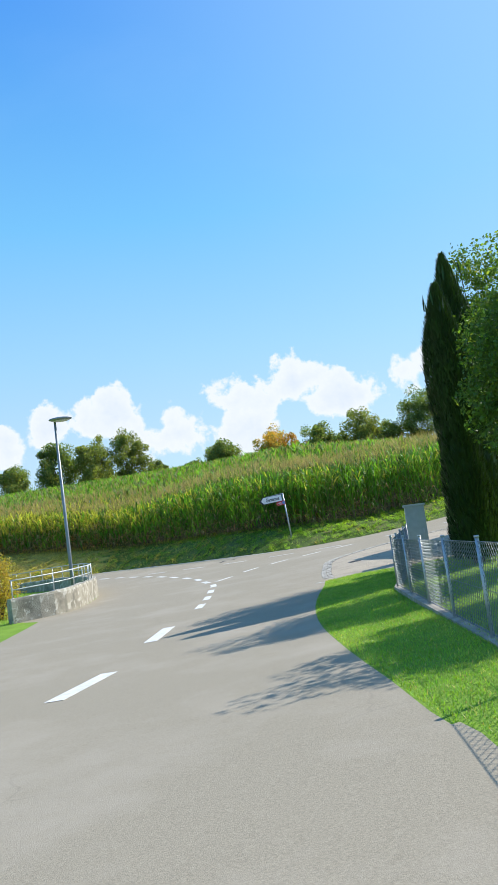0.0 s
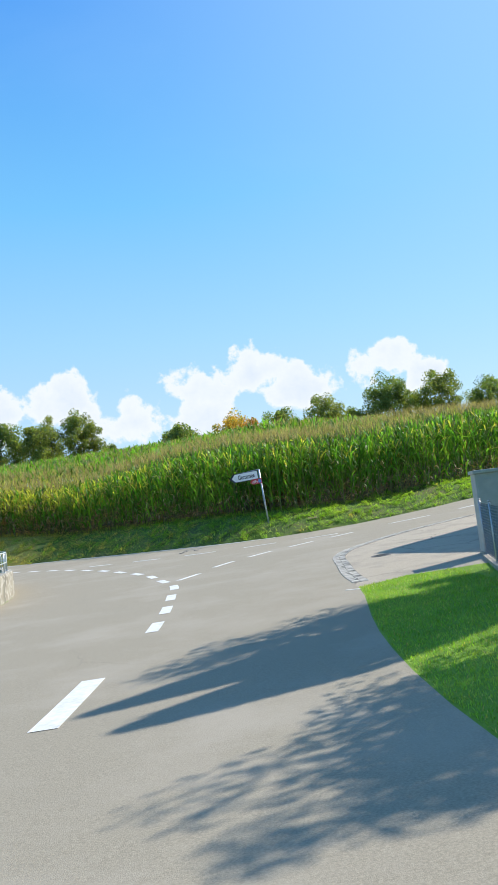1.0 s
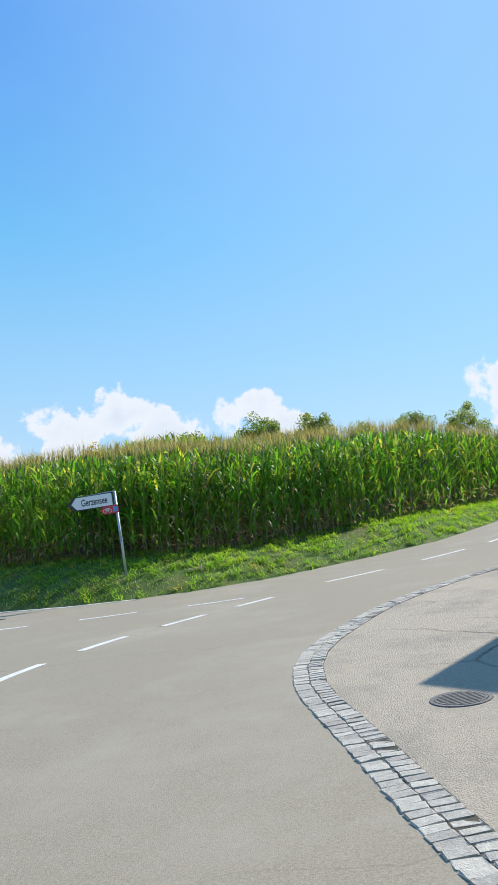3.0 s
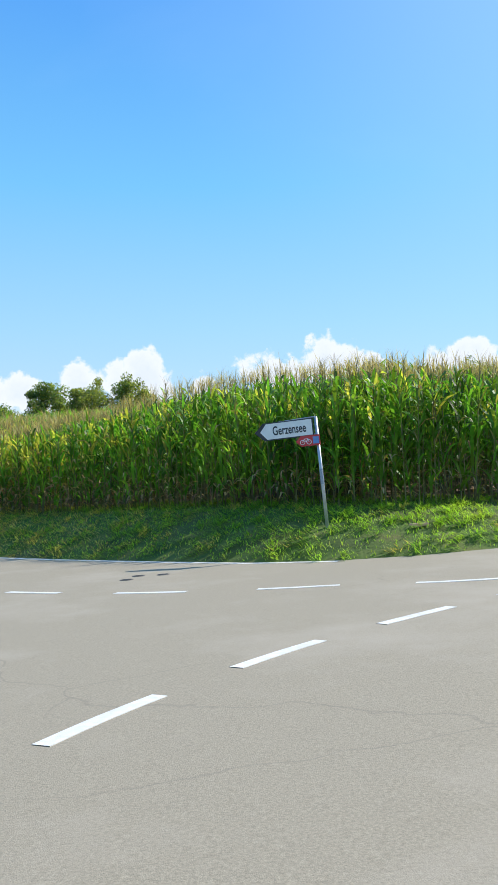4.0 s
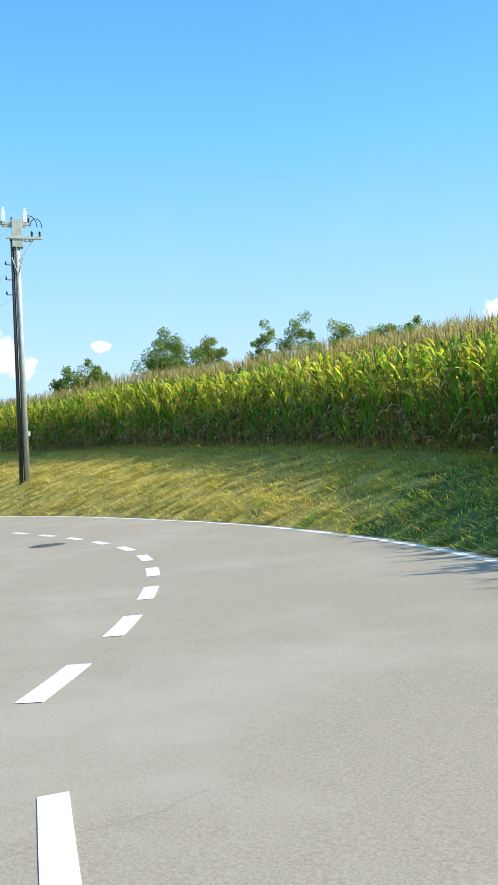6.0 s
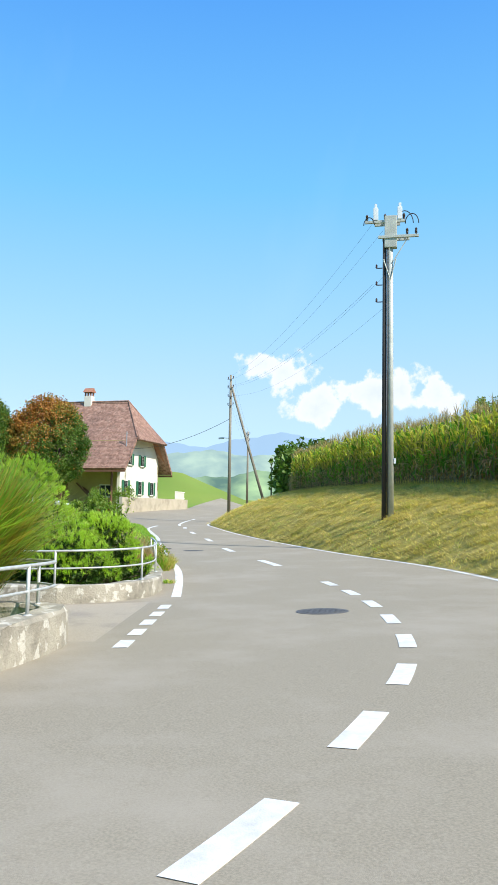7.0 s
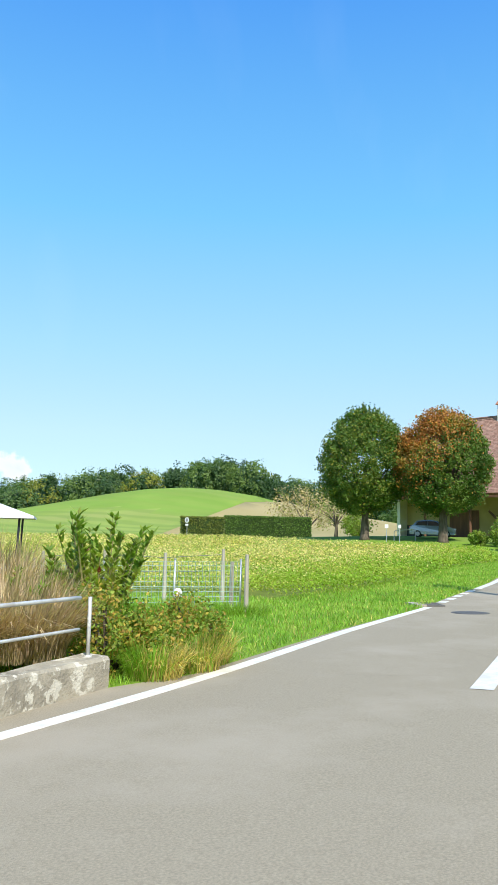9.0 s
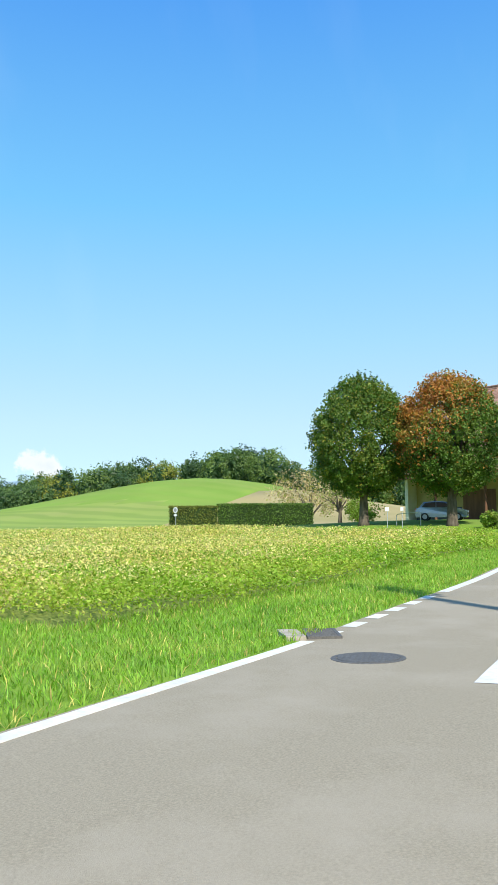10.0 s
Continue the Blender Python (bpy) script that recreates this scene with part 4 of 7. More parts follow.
M_WALL = wall_material()
LINE_A, TOP_A = garden_wall("garden_wall_east", [(x - 0.16, y) for x, y in WALL_A], ([0.0, 0.12, 0.55, 0.75, 1.0], [0.68, 0.68, 0.56, 0.42, 0.40]), 0.3, "weathered concrete garden wall with pale lichen")
LINE_B, TOP_B = garden_wall("garden_wall_west", [(x - 0.1, y - 0.12) for x, y in WALL_B], 0.30, 0.3, "low weathered concrete wall with pale lichen patches")


def railing(line, top, spacing, height, label):
    """Two round rails on slim posts along a wall's top."""
    s = np.r_[0, np.cumsum(np.linalg.norm(np.diff(line, axis=0), axis=1))]
    at = lambda q: np.array([np.interp(q, s, line[:, 0]), np.interp(q, s, line[:, 1]), np.interp(q, s, top)])  # noqa: E731
    ob = thing("handrail", label, "railing", at(0.0))
    o = at(0.0)
    count = int(round((s[-1] - 0.3) / spacing))
    for q in np.linspace(0.12, s[-1] - 0.15, count + 1):
        p = at(q) - o
        bm = new_bm()
        tube(bm, [p + (0, 0, -0.05), p + (0, 0, height)], 0.02, 8)
        tube(bm, [p + (0, 0, -0.01), p + (0, 0, 0.012)], 0.045, 8)
        part("post", bm, M_RAIL, ob, smooth=True)
    for h in (height, height * 0.48):
        bm = new_bm()
        tube(bm, [at(q) - o + (0, 0, h) for q in np.arange(0.1, s[-1] - 0.12, 0.3)], 0.019 if h == height else 0.015, 8)
        part("rail", bm, M_RAIL, ob, smooth=True)
    return ob


railing(LINE_A, TOP_A, 1.35, 0.50, "grey painted steel handrail on the garden wall")
railing(LINE_B[6:], TOP_B[6:], 1.75, 0.56, "pale grey steel handrail with two bars on the wall")


def lie(x, y):
    """The turn that lays a flat thing on the sloping ground."""
    gx, gy = (zg(x + 0.25, y) - zg(x - 0.25, y)) / 0.5, (zg(x, y + 0.25) - zg(x, y - 0.25)) / 0.5
    return Vector((0, 0, 1)).rotation_difference(Vector((-gx, -gy, 1)).normalized()).to_matrix().to_4x4()


def build_kerb():
    base = resample(KERB[(KERB[:, 1] > 20.3) & (KERB[:, 0] < 9)], 0.09)
    n = normals(base)
    kerb = new("kerb")
    tagged(kerb, "double row of worn granite setts along the forecourt", "kerb", kind="structure")
    strip("joint_bed", base + n * -0.2, 0.145, kerb, M_JOINT, "dark earthy joints", 0.003, 0.05)
    kinds = []
    for k in range(6):
        bm = new_bm()
        w = 0.5 * RNG.uniform(0.92, 1.08)
        box(bm, -0.075 * w, -0.062, -0.06, 0.075 * w, 0.062, 0.005 + 0.001 * k, bevel=0.006)
        for v in bm.verts:
            v.co += Vector(RNG.normal(0, 0.0022, 3))
        me = bpy.data.meshes.new("sett")
        bm.to_mesh(me)
        bm.free()
        me.materials.append(M_COBBLE)
        kinds.append(me)
    rest = []
    for row, off in ((0, -0.065), (1, -0.202)):
        for i, (p, m) in enumerate(zip(base, n)):
            q = p + m * off
            t = math.degrees(math.atan2(m[1], m[0])) - 90
            me = kinds[RNG.integers(6)]
            mat = pose(q[0], q[1], zg(*q) + 0.003 * RNG.random()) @ lie(*q) @ pose(0, 0, 0, RNG.normal(0, 0.5), RNG.normal(0, 0.8), t + RNG.normal(0, 4)) @ Matrix.Diagonal((1.14 if row == 0 else 0.95, 1.03, 1, 1))
            if i < 150:
                ob = child(new("sett", me), kerb)
                ob.matrix_basis = mat
            else:
                rest.append((me, mat))
    bm = new_bm()
    for me, mat in rest:
        k = len(bm.verts)
        bm.from_mesh(me)
        bm.verts.ensure_lookup_table()
        bmesh.ops.transform(bm, matrix=mat, verts=bm.verts[k:])
    tagged(part("far_setts", bm, M_COBBLE, kerb), "worn granite setts further along the forecourt", kind="stuff")


build_kerb()


def manhole(x, y, r, label):
    ob = thing("manhole_cover", label, "manhole cover", (x, y, zg(x, y) + 0.003), group="covers in the road")
    ob.matrix_basis = ob.matrix_basis @ lie(x, y)
    bm = new_bm()
    for r0, r1, z in ((r * 0.86, r, 0.004),):
        ring = [[bm.verts.new((rr * math.cos(a), rr * math.sin(a), zz)) for a in (2 * math.pi * k / 32 for k in range(32))] for rr, zz in ((r0, z - 0.01), (r0, z), (r1, z), (r1 + 0.01, -0.02))]
        for a, b in zip(ring, ring[1:]):
            for k in range(32):
                bm.faces.new((a[k], b[k], b[(k + 1) % 32], a[(k + 1) % 32]))
    part("rim", bm, M_IRON, ob)
    bm = new_bm()
    bmesh.ops.create_cone(bm, cap_ends=True, segments=32, radius1=r * 0.84, radius2=r * 0.84, depth=0.03, matrix=Matrix.Translation((0, 0, -0.009)))
    lid = part("lid", bm, M_IRON, ob)
    for i in range(-4, 5):
        w = math.sqrt(max(0.0, (r * 0.76) ** 2 - (i * r * 0.17) ** 2))
        if w > 0.05:
            bm = new_bm()
            box(bm, -w, i * r * 0.17 - r * 0.03, 0.005, w, i * r * 0.17 + r * 0.03, 0.009)
            part("rib", bm, M_IRON, lid)
    return ob


manhole(-18.08, 46.38, 0.38, "dark round cast iron manhole cover in the road")
manhole(-36.8, 50.36, 0.38, "dark round cast iron manhole cover in the road")
manhole(1.59, 24.5, 0.21, "round cast iron manhole cover in the forecourt")
for x, y in ((-2.85, 38.3), (-3.27, 38.3), (-3.36, 37.75)):
    manhole(x, y, 0.11, "small round valve cover in the road")
grate = thing("gutter_grate", "dark iron gutter grate at the road edge", "drain", (-38.60, 49.63, zg(-38.60, 49.63) + 0.012), 14)
for i in range(8):
    bm = new_bm()
    box(bm, -0.35 + i * 0.09, -0.17, 0, -0.31 + i * 0.09, 0.17, 0.02)
    part("bar", bm, M_IRON, grate)
bm = new_bm()
for a in ((-0.4, -0.21, 0.4, -0.17), (-0.4, 0.17, 0.4, 0.21), (-0.4, -0.17, -0.36, 0.17), (0.36, -0.17, 0.4, 0.17)):
    box(bm, a[0], a[1], -0.01, a[2], a[3], 0.022)
part("frame", bm, M_IRON, grate)
bm = new_bm()
box(bm, -0.35, -0.12, -0.1, 0.35, 0.14, 0.10, 0.03)
stone = thing("kerb_stone", "rough pale stone block in the grass by the gutter", "stone", (-38.34, 49.28, zg(-38.34, 49.28) - 0.04), 20)
part("block", bm, M_CONCRETE, stone)

# ---------------------------------------------------------------- street lamp
M_POLE = material("lamp_post_paint", [(0.20, 0.22, 0.235), (0.27, 0.29, 0.30)], 0.45, 10, 0.05, 50, metal=0.4)
M_GLASS_W = material("lamp_glass", [(0.5, 0.52, 0.55), (0.6, 0.62, 0.65)], 0.25, 20, 0)
lamp = thing("street_lamp", "slim grey street lamp with a flat saucer head", "street lamp", (-7.83, 28.33, zg(-7.83, 28.33)))
bm = new_bm()
tube(bm, [(0, 0, -0.1), (0, 0, 1.2), (0, 0, 6.3)], [0.075, 0.065, 0.04], 12)
part("post", bm, M_POLE, lamp, smooth=True)
bm = new_bm()
bmesh.ops.create_uvsphere(bm, u_segments=24, v_segments=10, radius=1, matrix=Matrix.Translation((0.22, -0.05, 6.36)) @ Matrix.Diagonal((0.42, 0.26, 0.075, 1)))
part("head", bm, M_POLE, lamp, smooth=True)
bm = new_bm()
bmesh.ops.create_uvsphere(bm, u_segments=20, v_segments=8, radius=1, matrix=Matrix.Translation((0.24, -0.05, 6.32)) @ Matrix.Diagonal((0.30, 0.19, 0.06, 1)))
part("diffuser", bm, M_GLASS_W, lamp, "milky lamp glass", smooth=True)

# ---------------------------------------------------------------- signpost
M_SIGN_W = material("sign_white", [(0.70, 0.71, 0.72), (0.78, 0.79, 0.80)], 0.45, 6, 0)
M_SIGN_K = material("sign_dark", [(0.02, 0.024, 0.035), (0.03, 0.034, 0.05)], 0.45, 6, 0)
M_SIGN_R = material("sign_red", [(0.50, 0.03, 0.035), (0.58, 0.045, 0.05)], 0.45, 6, 0)
M_STICKER = material("weathered_stickers", [(0.12, 0.17, 0.26), (0.34, 0.38, 0.44), (0.22, 0.26, 0.32)], 0.6, 28, 0.1)
M_SIGN_B = material("sign_blue", [(0.12, 0.25, 0.55), (0.16, 0.32, 0.62)], 0.45, 6, 0)


def prism(bm, outline, y0, y1):
    a = [bm.verts.new((x, y0, z)) for x, z in outline]
    b = [bm.verts.new((x, y1, z)) for x, z in outline]
    bm.faces.new(a[::-1] if y1 > y0 else a)
    bm.faces.new(b if y1 > y0 else b[::-1])
    for i in range(len(a)):
        j = (i + 1) % len(a)
        bm.faces.new((a[i], a[j], b[j], b[i]) if y1 > y0 else (a[j], a[i], b[i], b[j]))
    bmesh.ops.recalc_face_normals(bm, faces=bm.faces)
    return bm


def lettering(text, size, mat, parent, m, name="lettering", label=""):
    cu = bpy.data.curves.new("text", "FONT")
    cu.offset = 0.0036
    cu.body, cu.size, cu.extrude, cu.align_x, cu.align_y = text, size, 0.001, "CENTER", "CENTER"
    ob = bpy.data.objects.new("text", cu)
    scene.collection.objects.link(ob)
    me = bpy.data.meshes.new_from_object(ob.evaluated_get(bpy.context.evaluated_depsgraph_get()))
    bpy.data.objects.remove(ob)
    me.materials.clear()
    me.materials.append(mat)
    return mpart(name, me, parent, label, m)


def signpost():
    # local x runs along the panel, -y faces the side road
    ob = thing("signpost", "leaning grey post with white arrow sign and red cycle sign", "road sign", (0.02, 40.6, 1.40))
    ob.matrix_basis = pose(0.02, 40.6, 1.40, 0, -4.0, -8)
    bm = new_bm()
    tube(bm, [(0, 0, -0.6), (0, 0, 2.06)], 0.034, 12)
    part("post", bm, M_GALV, ob, smooth=True)
    x1, x0, zc, h = -0.06, -1.24, 1.87, 0.178
    arrow = [(x1, zc - h), (x1, zc + h), (x0 + 0.18, zc + h), (x0, zc), (x0 + 0.18, zc - h)]
    bm = prism(new_bm(), arrow, -0.045, -0.02)
    panel = part("arrow_panel", bm, M_SIGN_K, ob, "white arrow panel with a dark border")
    b = 0.022
    inner = [(x1 - b, zc - h + b), (x1 - b, zc + h - b), (x0 + 0.24, zc + h - b), (x0 + 0.24 - 0.13, zc), (x0 + 0.24, zc - h + b)]
    part("face", prism(new_bm(), inner, -0.049, -0.045), M_SIGN_W, panel, "white face")
    lettering("Gerzensee", 0.205, M_SIGN_K, panel, pose(-0.54, -0.0505, zc - 0.005, 90, 0, 0) @ Matrix.Diagonal((0.76, 1.22, 1, 1)), label="black place name")
    bm = new_bm()
    tube(bm, [(x0 + 0.3, 0.0, zc + h - 0.01), (0.02, 0.0, zc + h + 0.02)], 0.012, 6)
    tube(bm, [(x0 + 0.3, 0.0, zc - h + 0.03), (0.02, 0.0, zc - h + 0.03)], 0.012, 6)
    part("bracket", bm, M_GALV, ob)
    zc2, h2 = 1.60, 0.105
    red = [(0.05, zc2 - h2), (0.05, zc2 + h2), (-0.33, zc2 + h2), (-0.43, zc2), (-0.33, zc2 - h2)]
    cyc = part("cycle_panel", prism(new_bm(), red, -0.06, -0.04), M_SIGN_R, ob, "red cycle route arrow panel")
    bm = new_bm()
    for cx in (-0.30, -0.17):
        tube(bm, [(cx + 0.045 * math.cos(a), -0.062, zc2 - 0.025 + 0.045 * math.sin(a)) for a in (k * math.pi / 8 for k in range(17))], 0.006, 5)
    for a, c in (((-0.30, -0.025), (-0.26, 0.04)), ((-0.26, 0.04), (-0.19, 0.04)), ((-0.19, 0.05), (-0.17, -0.025)), ((-0.26, 0.04), (-0.23, -0.025)), ((-0.23, -0.025), (-0.19, 0.04))):
        tube(bm, [(a[0], -0.062, zc2 + a[1]), (c[0], -0.062, zc2 + c[1])], 0.006, 5)
    part("cycle_symbol", bm, M_SIGN_W, cyc, "white bicycle symbol")
    bm = new_bm()
    box(bm, -0.09, -0.063, zc2 - 0.07, 0.03, -0.06, zc2 + 0.07)
    part("route_plate", bm, M_SIGN_B, cyc, "pale blue route plate")
    bm = new_bm()
    tube(bm, [(0, 0, 0.72), (0, 0, 1.02)], 0.0365, 12, cap=False)
    part("sticker", bm, M_STICKER, ob, "faded grey blue sticker wrap")
    bm = new_bm()
    tube(bm, [(0, 0, 0.80), (0, 0, 0.88)], 0.0375, 12, cap=False)
    part("sticker", bm, M_STICKER, ob, "torn pale sticker")


signpost()

# ---------------------------------------------------------------- power line
M_WOODPOLE = material("weathered_pole_wood", [(0.17, 0.15, 0.115), (0.30, 0.27, 0.21)], 0.9, 5, 0.5, 25, stretch=(1, 1, 0.1), spec=0.2)
M_STAKE = material("silvered_wood", [(0.30, 0.27, 0.22), (0.48, 0.44, 0.37)], 0.9, 6, 0.5, 25, stretch=(1, 1, 0.15), spec=0.2)
M_DARKPOLE = material("tarred_pole_wood", [(0.025, 0.022, 0.02), (0.05, 0.045, 0.04)], 0.8, 5, 0.4, 25, stretch=(1, 1, 0.1))
M_GREYPOLE = material("grey_steel_pole", [(0.40, 0.41, 0.36), (0.52, 0.53, 0.46)], 0.6, 4, 0.2, 20, metal=0.1)
M_PORC = material("porcelain", [(0.72, 0.73, 0.72), (0.80, 0.80, 0.79)], 0.3, 6, 0)
M_BROWNP = material("brown_insulator", [(0.06, 0.03, 0.02), (0.09, 0.045, 0.03)], 0.3, 6, 0)
M_CABLE = material("cable", [(0.02, 0.02, 0.02), (0.04, 0.04, 0.04)], 0.6, 6, 0)


def insulator(bm, x, y, z, r=0.05, h=0.22):
    tube(bm, [(x, y, z), (x, y, z + h)], r * 0.45, 8)
    for k in range(4):
        zz = z + h * (0.2 + 0.2 * k)
        tube(bm, [(x, y, zz - 0.012), (x, y, zz + 0.012)], [r, r * 0.8], 10)


P1 = (-33.6, 56.8, 1.55)
H1 = 11.7
mast = thing("power_pole", "double power pole with switch gear and insulators on top", "power pole", P1, 57)
bm = new_bm()
tube(bm, [(-0.14, 0, -0.3), (-0.12, 0, H1 - 1.0)], [0.088, 0.07], 12)
part("pole", bm, M_DARKPOLE, mast, "dark tarred wooden pole", smooth=True)
bm = new_bm()
tube(bm, [(0.11, 0, -0.3), (0.10, 0, H1 - 0.2)], [0.118, 0.092], 12)
part("pole", bm, M_GREYPOLE, mast, "light grey pole", smooth=True)
bm = new_bm()
tube(bm, [(-0.02, -0.10, 0.2), (-0.02, -0.08, H1 - 1.2)], 0.025, 8)
part("cable_pipe", bm, M_CABLE, mast, smooth=True)
for z, x0, x1, y in ((H1 - 0.42, -0.85, 0.65, -0.05), (H1 - 1.05, -0.35, 1.15, -0.15)):
    bm = new_bm()
    box(bm, x0, y - 0.05, z - 0.05, x1, y + 0.05, z + 0.05, 0.01)
    box(bm, x0 * 0.6, y + 0.3, z - 0.05, x1 * 0.7, y + 0.38, z + 0.05, 0.01)
    part("cross_arm", bm, M_GREYPOLE, mast)
for x in (-0.45, 0.45):
    bm = new_bm()
    box(bm, x - 0.09, -0.12, H1 - 0.36, x + 0.09, 0.06, H1 + 0.12, 0.02)
    box(bm, x - 0.05, -0.09, H1 + 0.12, x + 0.05, 0.03, H1 + 0.28, 0.02)
    part("surge_arrester", bm, M_PORC, mast, "white surge arrester")
for x, z in ((-0.78, H1 - 0.36), (-0.1, H1 - 0.36), (0.72, H1 - 0.95), (1.05, H1 - 0.95), (0.6, H1 - 0.36), (0.2, H1 - 0.95)):
    bm = new_bm()
    insulator(bm, x, -0.05, z, 0.055, 0.24)
    part("insulator", bm, M_BROWNP, mast, smooth=True)
bm = new_bm()
box(bm, -0.12, -0.16, H1 - 1.45, 0.34, 0.14, H1 - 0.22, 0.03)
part("switch_box", bm, M_GREYPOLE, mast, "grey switch gear box")
bm = new_bm()
tube(bm, [(-0.16, -0.1, H1 - 1.9), (0.1, -0.1, H1 - 2.7), (0.3, -0.1, H1 - 1.9)], 0.03, 6)
tube(bm, [(0.2, -0.12, H1 - 2.0), (0.75, -0.12, H1 - 1.1)], 0.02, 6)
part("bracket", bm, M_GREYPOLE, mast)
for x, r in ((0.75, 0.33), (1.0, 0.25), (-0.62, 0.2)):
    bm = new_bm()
    tube(bm, [(x + r * math.cos(a) - r * 0.4, -0.1, H1 - 0.55 + 1.5 * r * math.sin(a)) for a in (k * math.pi / 10 for k in range(11))], 0.018, 6)
    part("jumper_cable", bm, M_CABLE, mast, smooth=True)
for z in (H1 - 2.2, H1 - 2.85, H1 - 3.5):
    bm = new_bm()
    tube(bm, [(-0.2, 0, z), (-0.42, 0, z), (-0.45, 0, z + 0.05)], 0.02, 6)
    insulator(bm, -0.42, 0, z, 0.04, 0.15)
    part("side_insulator", bm, M_BROWNP, mast)
bm = new_bm()
box(bm, 0.22, -0.08, 2.1, 0.30, 0.08, 2.3, 0.01)
part("plate", bm, M_SIGN_W, mast, "small pale number plate")


def wood_pole(x, y, top, label, n=3, gz=None, lamp_arm=False):
    gz = zg(x, y) if gz is None else gz
    ob = thing("power_pole", label, "power pole", (x, y, gz), 20, group="wooden poles")
    h = top - gz
    bm = new_bm()
    tube(bm, [(0, 0, -0.3), (0, 0, h)], [0.145, 0.095], 12)
    part("pole", bm, M_WOODPOLE, ob, smooth=True)
    for k in range(n):
        for s in (-1, 1):
            bm = new_bm()
            z = h - 0.35 - 0.75 * k
            tube(bm, [(0.05 * s, 0, z), (0.32 * s, 0, z), (0.34 * s, 0, z + 0.08)], 0.02, 6)
            insulator(bm, 0.34 * s, 0, z + 0.05, 0.05, 0.18)
            part("insulator", bm, M_BROWNP, ob)
    if lamp_arm:
        bm = new_bm()
        tube(bm, [(0, 0, h * 0.55), (-0.7, -0.2, h * 0.555)], 0.025, 6)
        box(bm, -1.2, -0.27, h * 0.548, -0.6, -0.12, h * 0.560, 0.02)
        part("lamp_arm", bm, M_GALV, ob)
    return ob


P2 = (-72.1, 64.6)
pole2 = wood_pole(*P2, 13.35, "weathered wooden power pole with a slanting brace", 4, 1.3, True)
bm = new_bm()
tube(bm, [(0.0, 0.0, 11.3), (2.5, 2.0, 0.5)], [0.09, 0.12], 10)
part("brace", bm, M_WOODPOLE, pole2, "slanting wooden brace pole", smooth=True)
wood_pole(-101, 77.5, 11.6, "wooden power pole beside the road", 2)
wood_pole(-130, 93, 10.6, "wooden power pole further down the road", 2)


def wire(a, b, sag, r, parent, n=24):
    a, b = np.array(a, float), np.array(b, float)
    bm = new_bm()
    tube(bm, [a + (b - a) * t - (0, 0, sag * 4 * t * (1 - t)) for t in np.linspace(0, 1, n)], r, 5)
    return part("wire", bm, M_CABLE, parent)


line = thing("overhead_wires", "thin dark overhead wires between the poles", "wires", (0, 0, 0))
for k, (za, zb, o) in enumerate(((H1 + 1.3, 13.1, 0.35), (H1 + 1.2, 13.1, -0.35), (H1 - 0.6, 12.4, 0.35), (H1 - 1.2, 12.4, -0.35), (H1 - 1.9, 11.6, 0.3))):
    wire((P1[0] - 0.5, P1[1] + o, za), (P2[0], P2[1] + o, zb), 0.9, 0.004, line)
    wire((P2[0], P2[1] + o, zb), (-101, 77.5 + o, 11.3 - 0.35 * k), 0.8, 0.004, line)
wire((P2[0], P2[1], 9.6), (-97.5, 61.8, 8.6), 0.7, 0.02, line)

# ---------------------------------------------------------------- cabinet and mesh fence at the lawn
M_CABINET = material("cabinet_paint", [(0.36, 0.40, 0.38), (0.42, 0.46, 0.44)], 0.5, 8, 0.05, 40, stains=((0.28, 0.30, 0.28), 1.5, 0.5))
cab = thing("utility_cabinet", "grey green utility cabinet beside the lawn", "cabinet", (3.1, 21.7, zg(3.1, 21.7) - 0.05), -6)
bm = new_bm()
box(bm, -0.25, -0.2, 0.08, 0.25, 0.2, 1.40, 0.012)
part("body", bm, M_CABINET, cab)
bm = new_bm()
box(bm, -0.28, -0.23, 1.40, 0.28, 0.23, 1.46, 0.015)
part("roof", bm, M_CABINET, cab)
bm = new_bm()
box(bm, -0.27, -0.22, -0.1, 0.27, 0.22, 0.08, 0.01)
part("plinth", bm, M_CONCRETE, cab)
bm = new_bm()
box(bm, -0.22, -0.212, 0.14, 0.22, -0.2, 1.30, 0.004)
part("door", bm, M_CABINET, cab)
bm = new_bm()
box(bm, 0.14, -0.23, 0.7, 0.175, -0.212, 0.82, 0.006)
part("lock", bm, M_GALV, cab)

M_WIRE = material("fence_wire", [(0.14, 0.17, 0.19), (0.22, 0.25, 0.27)], 0.5, 10, 0, metal=0.5)


